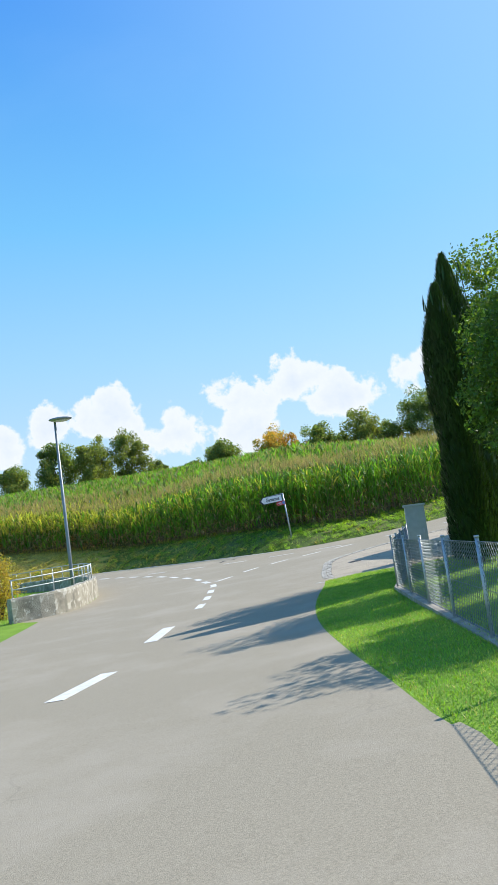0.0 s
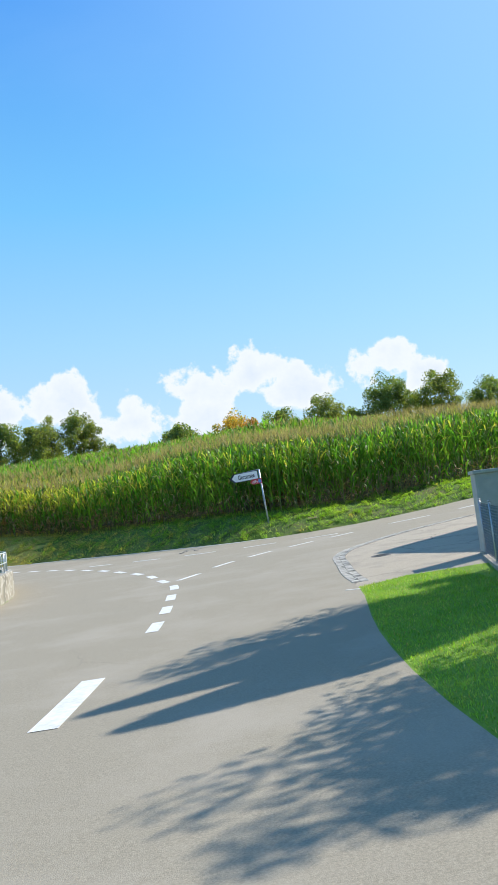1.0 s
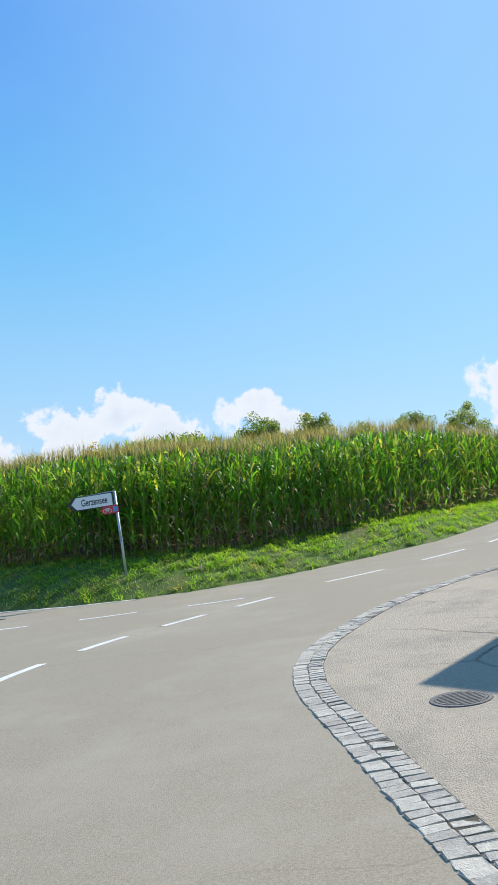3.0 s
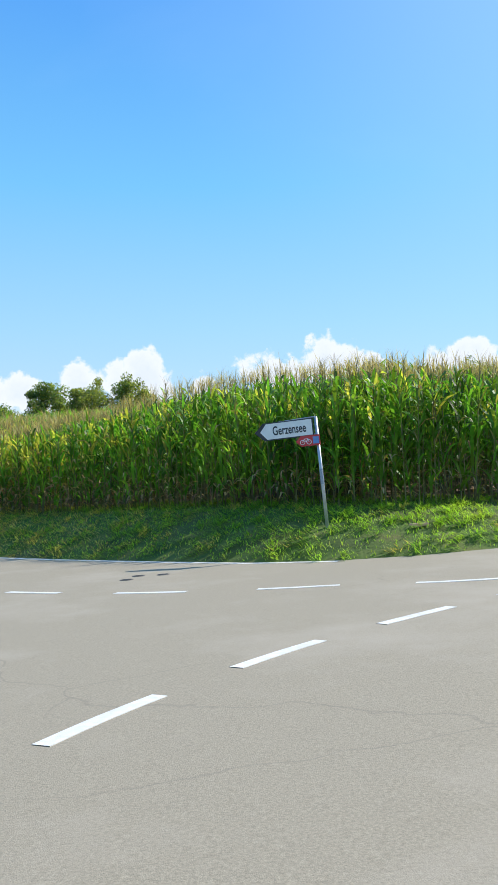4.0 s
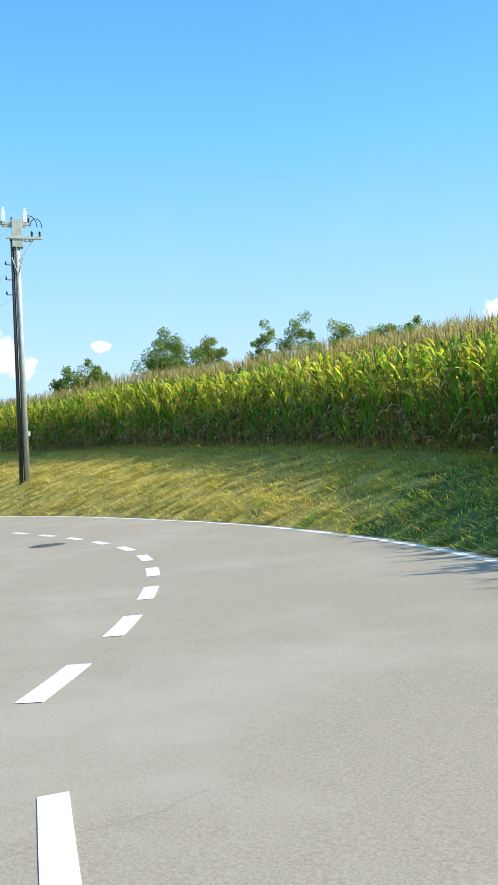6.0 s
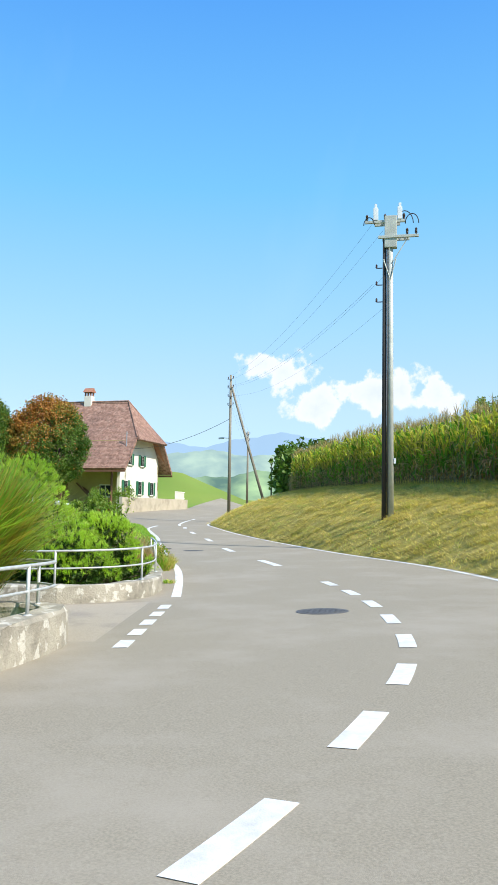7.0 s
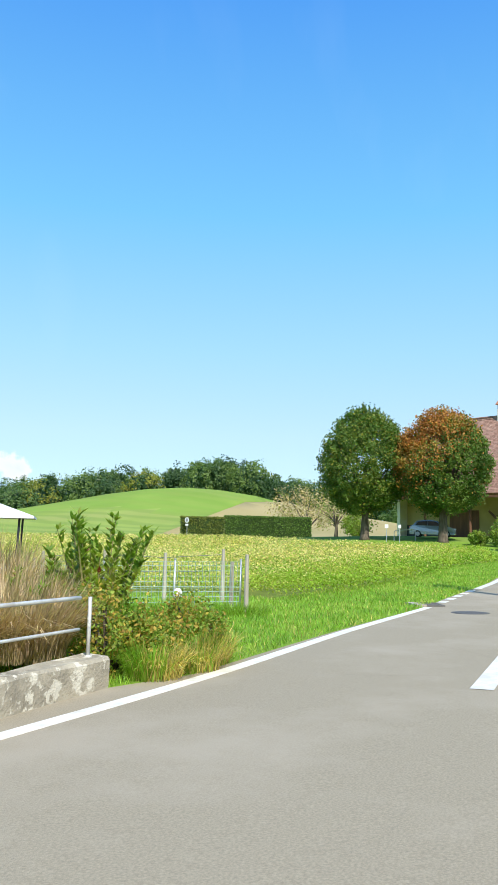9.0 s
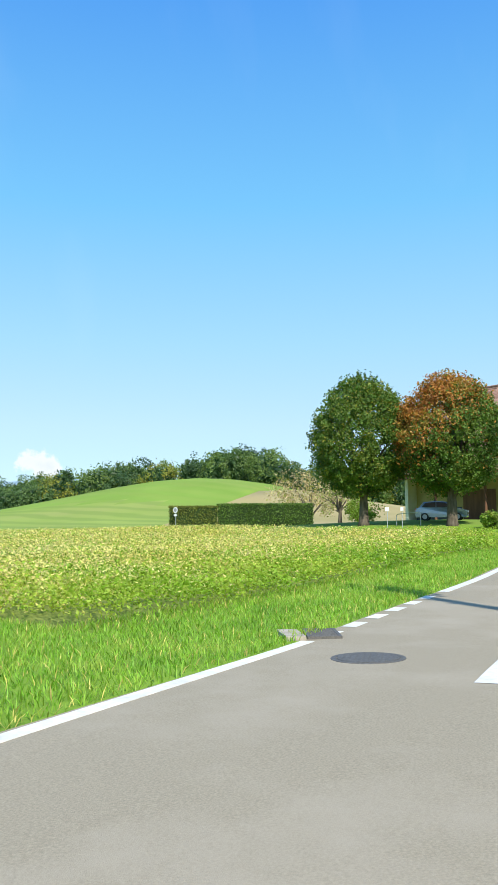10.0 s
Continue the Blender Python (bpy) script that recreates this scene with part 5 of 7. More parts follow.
def mesh_fence(a, b, height, gap, posts, label, wire_mat, square=False, base=True, cell=0.09):
    """A wire fence between two ground points: posts, line wires and netting."""
    a, b = np.array(a, float), np.array(b, float)
    length = np.linalg.norm(b - a)
    d = (b - a) / length
    za, zb = zg(*a) + gap, zg(*b) + gap
    ob = thing("wire_fence", label, "fence", (a[0], a[1], za))
    P = lambda s, h: (d[0] * s, d[1] * s, (zb - za) * s / length + h)  # noqa: E731
    for s in np.linspace(0, length, posts):
        bm = new_bm()
        tube(bm, [P(s, -gap - 0.1), P(s, height + 0.05)], 0.02, 8)
        tube(bm, [P(s, height + 0.04), P(s, height + 0.06)], 0.026, 8)
        part("post", bm, M_GALV, ob, smooth=True)
    bm = new_bm()
    r = 0.005 if square else 0.003
    if square:
        for s in np.arange(0, length, cell):
            tube(bm, [P(s, 0.02), P(s, height)], r, 3, cap=False)
        for h in np.arange(0.04, height, cell * 1.4):
            tube(bm, [P(0, h), P(length, h)], r, 3, cap=False)
    else:
        n = int((length + height) / cell)
        for k in range(n):
            s0 = k * cell - height
            for flip in (0, 1):
                t0 = max(0.0, -s0 / height)
                t1 = min(1.0, (length - s0) / height)
                if t1 <= t0:
                    continue
                q = [(s0 + height * t, 0.02 + (height - 0.02) * (t if not flip else 1 - t)) for t in (t0, t1)]
                tube(bm, [P(*q[0]), P(*q[1])], r, 3, cap=False)
    part("netting", bm, wire_mat, ob)
    for h in (0.03, height * 0.5, height):
        bm = new_bm()
        tube(bm, [P(0, h), P(length, h)], 0.004, 5)
        part("line_wire", bm, wire_mat, ob)
    if base:
        bm = new_bm()
        w = 0.07
        nrm = np.array([-d[1], d[0]]) * w
        v = []
        for s in np.linspace(0, length, 12):
            for sx, h in ((-1, -gap - 0.25), (-1, 0.0), (1, 0.0), (1, -gap - 0.25)):
                p = P(s, h)
                v.append(bm.verts.new((p[0] + sx * nrm[0], p[1] + sx * nrm[1], p[2])))
        for i in range(11):
            for j in range(4):
                bm.faces.new((v[4 * i + j], v[4 * i + (j + 1) % 4], v[4 * i + 4 + (j + 1) % 4], v[4 * i + 4 + j]))
        bm.faces.new(v[:4][::-1])
        bm.faces.new(v[-4:])
        bmesh.ops.recalc_face_normals(bm, faces=bm.faces)
        part("footing", bm, M_CONCRETE, ob, "dark concrete footing strip")
    return ob


mesh_fence((1.55, 15.3), (1.2, 2.0), 0.88, 0.05, 8, "grey wire mesh garden fence on a low concrete strip", M_WIRE)
mesh_fence((1.55, 15.3), (2.75, 21.2), 0.85, 0.05, 5, "grey wire mesh garden fence beside the cabinet", M_WIRE)
M_GREENWIRE = material("green_wire", [(0.25, 0.38, 0.33), (0.32, 0.46, 0.40)], 0.5, 10, 0, metal=0.2)
mesh_fence((-35.2, 45.9), (-33.4, 42.4), 1.0, 0.0, 4, "pale green wire mesh fence with grey posts by the field", M_GREENWIRE, square=True, base=False, cell=0.07)
STAKES = ((-35.3, 45.7, 1.0), (-35.05, 46.05, 1.15), (-37.6, 45.0, 1.2), (-37.4, 43.7, 1.1), (-37.0, 42.4, 1.15), (-36.6, 41.1, 1.1))
for x, y, sh in STAKES:
    post = thing("fence_stake", "weathered grey wooden fence stake in the grass", "stake", (x, y, zg(x, y)), group="stakes by the mesh fence")
    bm = new_bm()
    tube(bm, [(0, 0, -0.15), (0.02, 0.0, 0.6), (0.05, 0.01, sh)], [0.05, 0.045, 0.035], 7)
    part("stake", bm, M_STAKE, post)
stake_wire = thing("stake_wire", "thin wire strung between the field stakes", "wire", (0, 0, 0))
for (xa, ya, ha), (xb, yb, hb) in zip(STAKES[2:], STAKES[3:]):
    for f in (0.9, 0.6):
        bm = new_bm()
        tube(bm, [(xa, ya, zg(xa, ya) + ha * f), (xb, yb, zg(xb, yb) + hb * f)], 0.006, 5)
        part("strand", bm, M_WIRE, stake_wire)
stick = thing("clay_tile_piece", "pale orange broken tile lying in the verge grass", "debris", (1.75, 40.2, zg(1.75, 40.2) + 0.05), 25)
bm = new_bm()
box(bm, -0.19, -0.05, -0.02, 0.19, 0.05, 0.03, 0.012)
part("shard", bm, material("clay", [(0.60, 0.36, 0.24), (0.70, 0.44, 0.30)], 0.9, 12, 0.2), stick)

# ---------------------------------------------------------------- farmhouse
def tile_material(name, a, b, c):
    mat = material(name, [a, b, c], 0.85, 2.2, 0.3, 30, stains=((0.20, 0.12, 0.09), 0.35, 0.6), spec=0.2)
    nt = mat.node_tree
    N, L = nt.nodes.new, nt.links.new
    bsdf = nt.nodes["Principled BSDF"]
    geo = N("ShaderNodeNewGeometry")
    old = bsdf.inputs["Base Color"].links[0].from_socket
    v = N("ShaderNodeTexVoronoi")
    v.inputs["Scale"].default_value = 5.0
    L(geo.outputs["Position"], v.inputs["Vector"])
    hs = N("ShaderNodeHueSaturation")
    r = N("ShaderNodeMapRange")
    L(v.outputs["Color"], r.inputs[0])
    r.inputs[3].default_value, r.inputs[4].default_value = 0.65, 1.35
    L(r.outputs[0], hs.inputs["Value"])
    L(old, hs.inputs["Color"])
    L(hs.outputs[0], bsdf.inputs["Base Color"])
    w = N("ShaderNodeTexWave")
    w.wave_type, w.bands_direction = "BANDS", "Z"
    w.inputs["Scale"].default_value, w.inputs["Distortion"].default_value = 2.0, 0.4
    L(geo.outputs["Position"], w.inputs["Vector"])
    bump = N("ShaderNodeBump")
    bump.inputs["Strength"].default_value, bump.inputs["Distance"].default_value = 0.6, 0.05
    L(w.outputs[0], bump.inputs["Height"])
    L(bump.outputs[0], bsdf.inputs["Normal"])
    return mat


M_TILE = tile_material("clay_tiles", (0.24, 0.135, 0.095), (0.31, 0.18, 0.13), (0.36, 0.23, 0.17))
M_PLASTER = material("yellow_plaster", [(0.40, 0.32, 0.13), (0.48, 0.39, 0.17)], 0.9, 0.8, 0.15, 20, stains=((0.33, 0.26, 0.11), 0.5, 0.4), spec=0.2)
M_WHITE = material("cream_plaster", [(0.74, 0.70, 0.58), (0.80, 0.77, 0.66)], 0.9, 0.8, 0.15, 20, stains=((0.64, 0.58, 0.45), 0.6, 0.4), spec=0.2)
M_TIMBER = material("brown_timber", [(0.12, 0.055, 0.03), (0.20, 0.095, 0.05)], 0.8, 3, 0.3, 20, stretch=(1, 1, 0.2))
M_SOFFIT = material("red_brown_boards", [(0.26, 0.10, 0.055), (0.33, 0.14, 0.08)], 0.75, 3, 0.3, 20)
M_SHUTTER = material("green_shutter", [(0.02, 0.13, 0.06), (0.03, 0.17, 0.08)], 0.5, 5, 0.1, 20)
M_PANE = material("window_pane", [(0.02, 0.022, 0.025), (0.03, 0.032, 0.035)], 0.08, 2, 0)
M_SHEET = material("grey_sheet", [(0.30, 0.31, 0.32), (0.36, 0.37, 0.38)], 0.5, 5, 0.1, metal=0.5)
M_PLINTH = material("dark_plinth", [(0.07, 0.075, 0.08), (0.11, 0.115, 0.12)], 0.85, 3, 0.3, 20)
M_BRICKY = material("brick_red", [(0.30, 0.12, 0.07), (0.42, 0.20, 0.12)], 0.85, 6, 0.2)


def quad_slab(bm, corners, t):
    """A slab below a flat polygon, t thick."""
    c = [Vector(p) for p in corners]
    n = (c[1] - c[0]).cross(c[2] - c[0]).normalized()
    if n.z < 0:
        c.reverse()
        n = -n
    a = [bm.verts.new(p) for p in c]
    b = [bm.verts.new(p - n * t) for p in c]
    bm.faces.new(a)
    bm.faces.new(b[::-1])
    for i in range(len(a)):
        j = (i + 1) % len(a)
        bm.faces.new((a[i], b[i], b[j], a[j]))
    return bm


def window(parent, x, y, z, w, h, face, shutters=True, name="window"):
    """A window on a wall face: 'g' looks along -y, 's' along -x."""
    m = pose(x, y, z, 0, 0, 0 if face == "g" else -90)
    bm = new_bm()
    box(bm, -w / 2 - 0.08, -0.05, -0.08, w / 2 + 0.08, 0.02, h + 0.08)
    win = part(name, bm, M_WHITE, parent, at=m)
    for k in (-1, 1):
        bm = new_bm()
        box(bm, min(0, k * w / 2) + 0.03, -0.062, 0.03, max(0, k * w / 2) - 0.03, -0.05, h - 0.03)
        part("pane", bm, M_PANE, win)
    bm = new_bm()
    box(bm, -w / 2 - 0.15, -0.14, -0.14, w / 2 + 0.15, 0.0, -0.08, 0.01)
    part("sill", bm, M_CONCRETE, win)
    if shutters:
        for k in (-1, 1):
            bm = new_bm()
            x0 = k * (w / 2 + 0.06 + w * 0.27)
            box(bm, x0 - w * 0.26, -0.10, -0.05, x0 + w * 0.26, -0.055, h + 0.05, 0.008)
            for j in range(1, 10):
                box(bm, x0 - w * 0.22, -0.112, -0.05 + j * (h / 10) - 0.02, x0 + w * 0.22, -0.10, -0.05 + j * (h / 10) + 0.03)
            part("shutter", bm, M_SHUTTER, win, "green louvred shutter")
    return win


def farmhouse():
    # x runs along the east gable, y back along the ridge; the near roof corner is the origin
    C = (-95.2, 60.9)
    base = 1.6
    ang = math.degrees(math.atan2(0.61, -0.79))
    ob = thing("farmhouse", "large cream farmhouse with a half-hipped brown tiled roof", "house")
    ob.matrix_basis = pose(C[0], C[1], 0, 0, 0, ang)
    W, Lb, eave, ridge, hip, hipz = 14.0, 18.8, 6.3, 14.6, 3.0, 9.95
    a = W / 2 * (hipz - eave) / (ridge - eave)
    wl, wr, yf = 1.5, W - 1.5, 1.3
    gable_slope = (ridge - eave) / (W / 2)
    zr = lambda x: eave + gable_slope * min(x, W - x) - 0.3  # noqa: E731
    # gable walls
    for y, nm in ((yf, "gable_wall"), (Lb - 1.3, "gable_wall")):
        bm = new_bm()
        out = [(wl, base - 1), (wl, zr(wl)), (a + 0.6, min(zr(a + 0.6), hipz + 0.4)), (W - a - 0.6, min(zr(a + 0.6), hipz + 0.4)), (wr, zr(wr)), (wr, base - 1)]
        prism(bm, out, y, y + (0.35 if y < 5 else -0.35))
        g = part(nm, bm, M_WHITE, ob)
        if y < 5:
            for x, z, w, h in ((3.0, 3.55, 0.95, 1.5), (6.9, 3.55, 0.95, 1.5), (10.4, 3.55, 0.95, 1.5), (4.0, 6.9, 0.9, 1.2), (7.4, 6.9, 0.9, 1.2)):
                window(g, x, y - 0.02, z, w, h, "g")
    for x in (wl + 1.6, wr):
        bm = new_bm()
        box(bm, x - 0.35, yf, base - 1, x, Lb - 1.3, zr(x) - 0.05 if x > 5 else zr(x) - 0.05)
        s = part("side_wall", bm, M_PLASTER, ob, "yellow plastered side wall")
        if x < 5:
            window(s, x - 0.37, 3.6, base + 1.6, 1.3, 1.3, "s", False)
            bm = new_bm()
            box(bm, x - 0.42, 8.4, base - 0.1, x - 0.35, 11.8, base + 3.2, 0.01)
            part("barn_door", bm, M_TIMBER, s, "dark brown boarded barn door")
            bm = new_bm()
            box(bm, x - 0.40, 12.0, base - 0.5, x - 0.34, Lb - 1.5, base + 1.7)
            part("plinth", bm, M_PLINTH, s, "dark grey plinth")
    # roof: two long slopes with the hips cut off, two half hips
    t = 0.28
    for s in (0, 1):
        X = (lambda x: x) if s == 0 else (lambda x: W - x)
        bm = new_bm()
        quad_slab(bm, [(X(0), 0, eave), (X(a), 0, hipz), (X(W / 2), hip, ridge), (X(W / 2), Lb - hip, ridge), (X(a), Lb, hipz), (X(0), Lb, eave)], t)
        part("roof_slope", bm, M_TILE, ob)
        bm = new_bm()
        quad_slab(bm, [(X(0.05), 0.03, eave - t), (X(a), 0.03, hipz - t), (X(a + 0.9), 1.4, hipz - t + 0.9), (X(wl), 1.4, eave - t + gable_slope * wl)], 0.04)
        part("soffit", bm, M_SOFFIT, ob, "red brown boarded soffit")
        bm = new_bm()
        box(bm, X(0) - 0.05, 0, eave - 0.42, X(0) + 0.05, Lb, eave - 0.2)
        part("gutter", bm, M_TIMBER, ob)
    for y0, y1 in ((-0.4, hip), (Lb + 0.4, Lb - hip)):
        bm = new_bm()
        quad_slab(bm, [(a - 0.25, y0, hipz - 0.25), (W - a + 0.25, y0, hipz - 0.25), (W / 2, y1, ridge)], t * 0.9)
        part("half_hip", bm, M_TILE, ob)
    bm = new_bm()
    tube(bm, [(W / 2, hip, ridge + 0.02), (W / 2, Lb - hip, ridge + 0.02)], 0.14, 8)
    for xx, yy in ((a, 0), (W - a, 0)):
        tube(bm, [(W / 2, hip, ridge + 0.02), (xx, yy, hipz + 0.03)], 0.10, 8)
    part("ridge_tiles", bm, M_TILE, ob)
    # chimney with a little roofed cap
    cy = hip + 5.2
    bm = new_bm()
    box(bm, W / 2 - 0.45, cy - 0.45, ridge - 0.6, W / 2 + 0.45, cy + 0.45, ridge + 0.75, 0.02)
    ch = part("chimney", bm, M_WHITE, ob)
    bm = new_bm()
    for sx in (-1, 1):
        for sy in (-1, 1):
            box(bm, W / 2 + sx * 0.34 - 0.08, cy + sy * 0.34 - 0.08, ridge + 0.75, W / 2 + sx * 0.34 + 0.08, cy + sy * 0.34 + 0.08, ridge + 1.2)
    part("cap_posts", bm, M_BRICKY, ch)
    bm = new_bm()
    prism(bm, [(W / 2 - 0.62, ridge + 1.2), (W / 2, ridge + 1.75), (W / 2 + 0.62, ridge + 1.2)], cy - 0.6, cy + 0.6)
    part("cap_roof", bm, M_BRICKY, ch)
    # eave beam, outside stair and wall mast
    bm = new_bm()
    tube(bm, [(1.1, 3.2, base + 0.2), (2.3, 7.0, base + 3.1)], 0.12, 6)
    tube(bm, [(1.9, 3.2, base + 0.2), (3.0, 7.0, base + 3.1)], 0.12, 6)
    part("outside_stair", bm, M_TIMBER, ob)
    for y in (2.0, 8.2, 13.5):
        bm = new_bm()
        tube(bm, [(0.9, y, base - 0.4), (0.9, y, eave + 0.2)], 0.13, 8)
        part("porch_post", bm, M_TIMBER, ob)
    bm = new_bm()
    tube(bm, [(2.2, 0.9, eave + 1.6), (2.2, 0.9, eave + 4.2)], 0.05, 8)
    tube(bm, [(1.9, 0.9, eave + 4.0), (2.5, 0.9, eave + 4.0)], 0.04, 6)
    part("service_mast", bm, M_GALV, ob)
    return ob


farmhouse()
M_RET = material("retaining_wall", [(0.44, 0.38, 0.27), (0.53, 0.46, 0.34)], 0.9, 1.2, 0.3, 20, stains=((0.26, 0.22, 0.16), 0.7, 0.6), spec=0.2)
bm = new_bm()
prism(bm, [(-5, 0), (13.5, 0), (13.5, 2.5), (-5, 2.5)], 0, -0.35)
ter = new("terrace_wall")
ter.matrix_basis = pose(-92.3, 61.9, 0.55, 0, 0, math.degrees(math.atan2(0.61, -0.79)))
part("wall_face", bm, M_RET, ter)
tagged(ter, "pale plastered retaining wall below the farmhouse gable", "wall", kind="structure")
bm = new_bm()
g = math.atan2(0.61, -0.79)
fence = thing("balustrade", "white slatted balustrade on the terrace", "railing", (-92.3 + 10.2 * math.cos(g), 61.9 + 10.2 * math.sin(g), 3.05), math.degrees(g))
for k in range(14):
    bm = new_bm()
    box(bm, k * 0.22, -0.03, 0, k * 0.22 + 0.1, 0.03, 0.95)
    part("slat", bm, M_WHITE, fence)
for z in (0.12, 0.85):
    bm = new_bm()
    box(bm, -0.05, -0.06, z, 3.1, -0.03, z + 0.07)
    part("rail", bm, M_WHITE, fence)

# ---------------------------------------------------------------- trees and shrubs near the road
def autumn_side(p, r):
    return r.random(len(p)) < np.clip(0.1 + (p[:, 2] - 6.0) / 5 - p[:, 1] / 6, 0.03, 0.9)


build_tree("linden_tree", "round dark green clipped tree beside the farmhouse", -93.0, 45.3, 11.5, 3.95, 2.2, [M_LEAF_A, M_LEAF_B], 52000, 0.18, 0.36, 900, 0.07, 3, shell=0.72, jitter=0.14, egg=0.12, shoots=110, facing=0.8,
           orange=lambda p, r: r.random(len(p)) < 0.14)
build_tree("linden_tree", "round clipped tree turning orange on its sunny side", -91.0, 52.0, 11.2, 3.95, 2.4, [M_LEAF_A, M_LEAF_O], 52000, 0.18, 0.38, 900, 0.07, 4, shell=0.72, jitter=0.14, egg=0.08, shoots=70, facing=1.0, orange=autumn_side)

M_THUJA = leaf_material("thuja_scale_leaf", [(0.022, 0.048, 0.011), (0.042, 0.082, 0.018)], 0.15, 1.0, 0.3)
M_LEAF_C = leaf_material("shrub_leaf", [(0.13, 0.21, 0.03), (0.22, 0.32, 0.05), (0.34, 0.37, 0.08)], 0.45, 2.0)
M_NEEDLE = leaf_material("pine_needle", [(0.29, 0.42, 0.06), (0.42, 0.55, 0.085), (0.56, 0.66, 0.14)], 0.5, 1.6, 0.3)
# dark needles: shade inside the pines put into colour; also on stray tufts
M_NEEDLE_DARK = leaf_material("dark_pine_needle", [(0.035, 0.07, 0.014), (0.07, 0.12, 0.022)], 0.15, 1.6, 0.3)
M_STRAW = leaf_material("dry_straw", [(0.42, 0.31, 0.19), (0.62, 0.48, 0.32)], 0.4, 2.0)
M_GOLD = leaf_material("golden_leaf", [(0.36, 0.26, 0.05), (0.50, 0.36, 0.08), (0.27, 0.25, 0.05)], 0.45, 1.5)
M_RED = leaf_material("red_leaf", [(0.26, 0.05, 0.03), (0.34, 0.10, 0.05)], 0.35, 2.0)


def thuja(x, y, h, r, seed):
    """A narrow column of upright flat sprays."""
    rng = np.random.default_rng(seed)
    ob = thing("thuja_tree", "narrow dark green thuja column by the garden fence", "tree", (x, y, zg(x, y)), group="row of thujas")
    n = 14000
    t = rng.random(n) ** 0.9
    rad = r * np.clip(np.minimum(1.0, (1 - t) * 3.2), 0, 1) ** 0.7 * (0.9 + 0.12 * np.sin(9 * t + seed))
    a = rng.random(n) * 2 * math.pi
    rr = rad * (0.78 + 0.2 * rng.random(n)) * (1 + 0.1 * np.sin(3 * a + 6 * t + seed) * np.sin(17 * t + 2 * a))
    base = np.c_[rr * np.cos(a), rr * np.sin(a), 0.1 + t * (h - 0.15)]
    V, F = blades(base, a + rng.normal(0, 0.5, n), 0.09 + 0.08 * rng.random(n), 0.06 + 0.03 * rng.random(n), 1.0 + 0.4 * rng.random(n), np.zeros(n), 1)
    k = 40
    V2, F2 = blades(np.c_[0.2 * r * rng.normal(size=(k, 2)), h - 0.5 - 0.4 * rng.random(k)], rng.random(k) * 6.3, 0.2 + 0.2 * rng.random(k), np.full(k, 0.05), np.full(k, 1.45), np.zeros(k), 2)
    V, F = np.vstack([V, V2]), np.vstack([F, F2 + len(V)])
    mpart("crown", mesh_from("crown", V, F, M_THUJA), ob)
    bm = new_bm()
    tube(bm, [(0, 0, -0.1), (0, 0, h * 0.9)], [0.12, 0.02], 8)
    part("trunk", bm, M_BARK, ob)
    bm = new_bm()
    pts = [(0, 0, 0.15), (0, 0, h * 0.3), (0, 0, h * 0.7), (0, 0, h * 0.95)]
    tube(bm, pts, [r * 0.6, r * 0.72, r * 0.6, r * 0.12], 12)
    part("inner_foliage", bm, M_THUJA, ob)


thuja(3.58, 17.4, 6.0, 0.56, 1)
thuja(4.15, 18.7, 7.0, 0.64, 2)
build_tree("fruit_tree", "slender leafy garden tree behind the mesh fence", 5.3, 20.4, 7.2, 1.0, 0.6, [M_LEAF_A, M_LEAF_C], 20000, 0.075, 0.10, 120, 0.17, 23, shell=0.3, jitter=0.4, shoots=60, orange=lambda p, r: r.random(len(p)) < 0.15)
build_tree("fruit_tree", "dark leafy garden tree behind the mesh fence", 4.9, 15.2, 6.2, 1.45, 0.5, [M_LEAF_A, M_LEAF_C], 30000, 0.075, 0.11, 130, 0.15, 21, shell=0.3, orange=lambda p, r: r.random(len(p)) < np.clip((p[:, 2] - 3.0) / 8, 0.04, 0.4))
# this one stands out of view, added for its shadow on lawn and road
build_tree("fruit_tree", "dark leafy garden tree behind the mesh fence", 5.0, 10.4, 4.9, 1.7, 0.4, [M_LEAF_A, M_LEAF_C], 30000, 0.075, 0.11, 110, 0.15, 22, shell=0.3)


def bush(name, label, x, y, rx, h, mats, n, leaf, seed, pick=None, z=None, clumps=40, category="shrub", stems=True, up=0.0):
    rng = np.random.default_rng(seed)
    ob = thing(name, label, category, (x, y, zg(x, y) if z is None else z))
    p, c = crown_points(n, rx, h / 2, clumps, rx * 0.42, rng, 0.3)
    p[:, 2] = np.clip(p[:, 2], 0.03, None)
    V, F = cards(p, leaf, 1.0, np.array([0, 0, up])) if up else cards(p, leaf)
    mats = mats if isinstance(mats, list) else [mats]
    idx = (pick(p, rng) if pick else rng.random(n) < 0.3).astype(int) if len(mats) > 1 else None
    mpart("foliage", mesh_from("foliage", V, F, mats, idx), ob)
    if stems:
        bm = new_bm()
        for q in c[::3]:
            tube(bm, [(q[0] * 0.15, q[1] * 0.15, -0.05), (q[0] * 0.5, q[1] * 0.5, q[2] * 0.5), tuple(q)], [0.03, 0.02, 0.008], 5, cap=False)
        part("stem_cluster", bm, M_BARK, ob)
    return ob


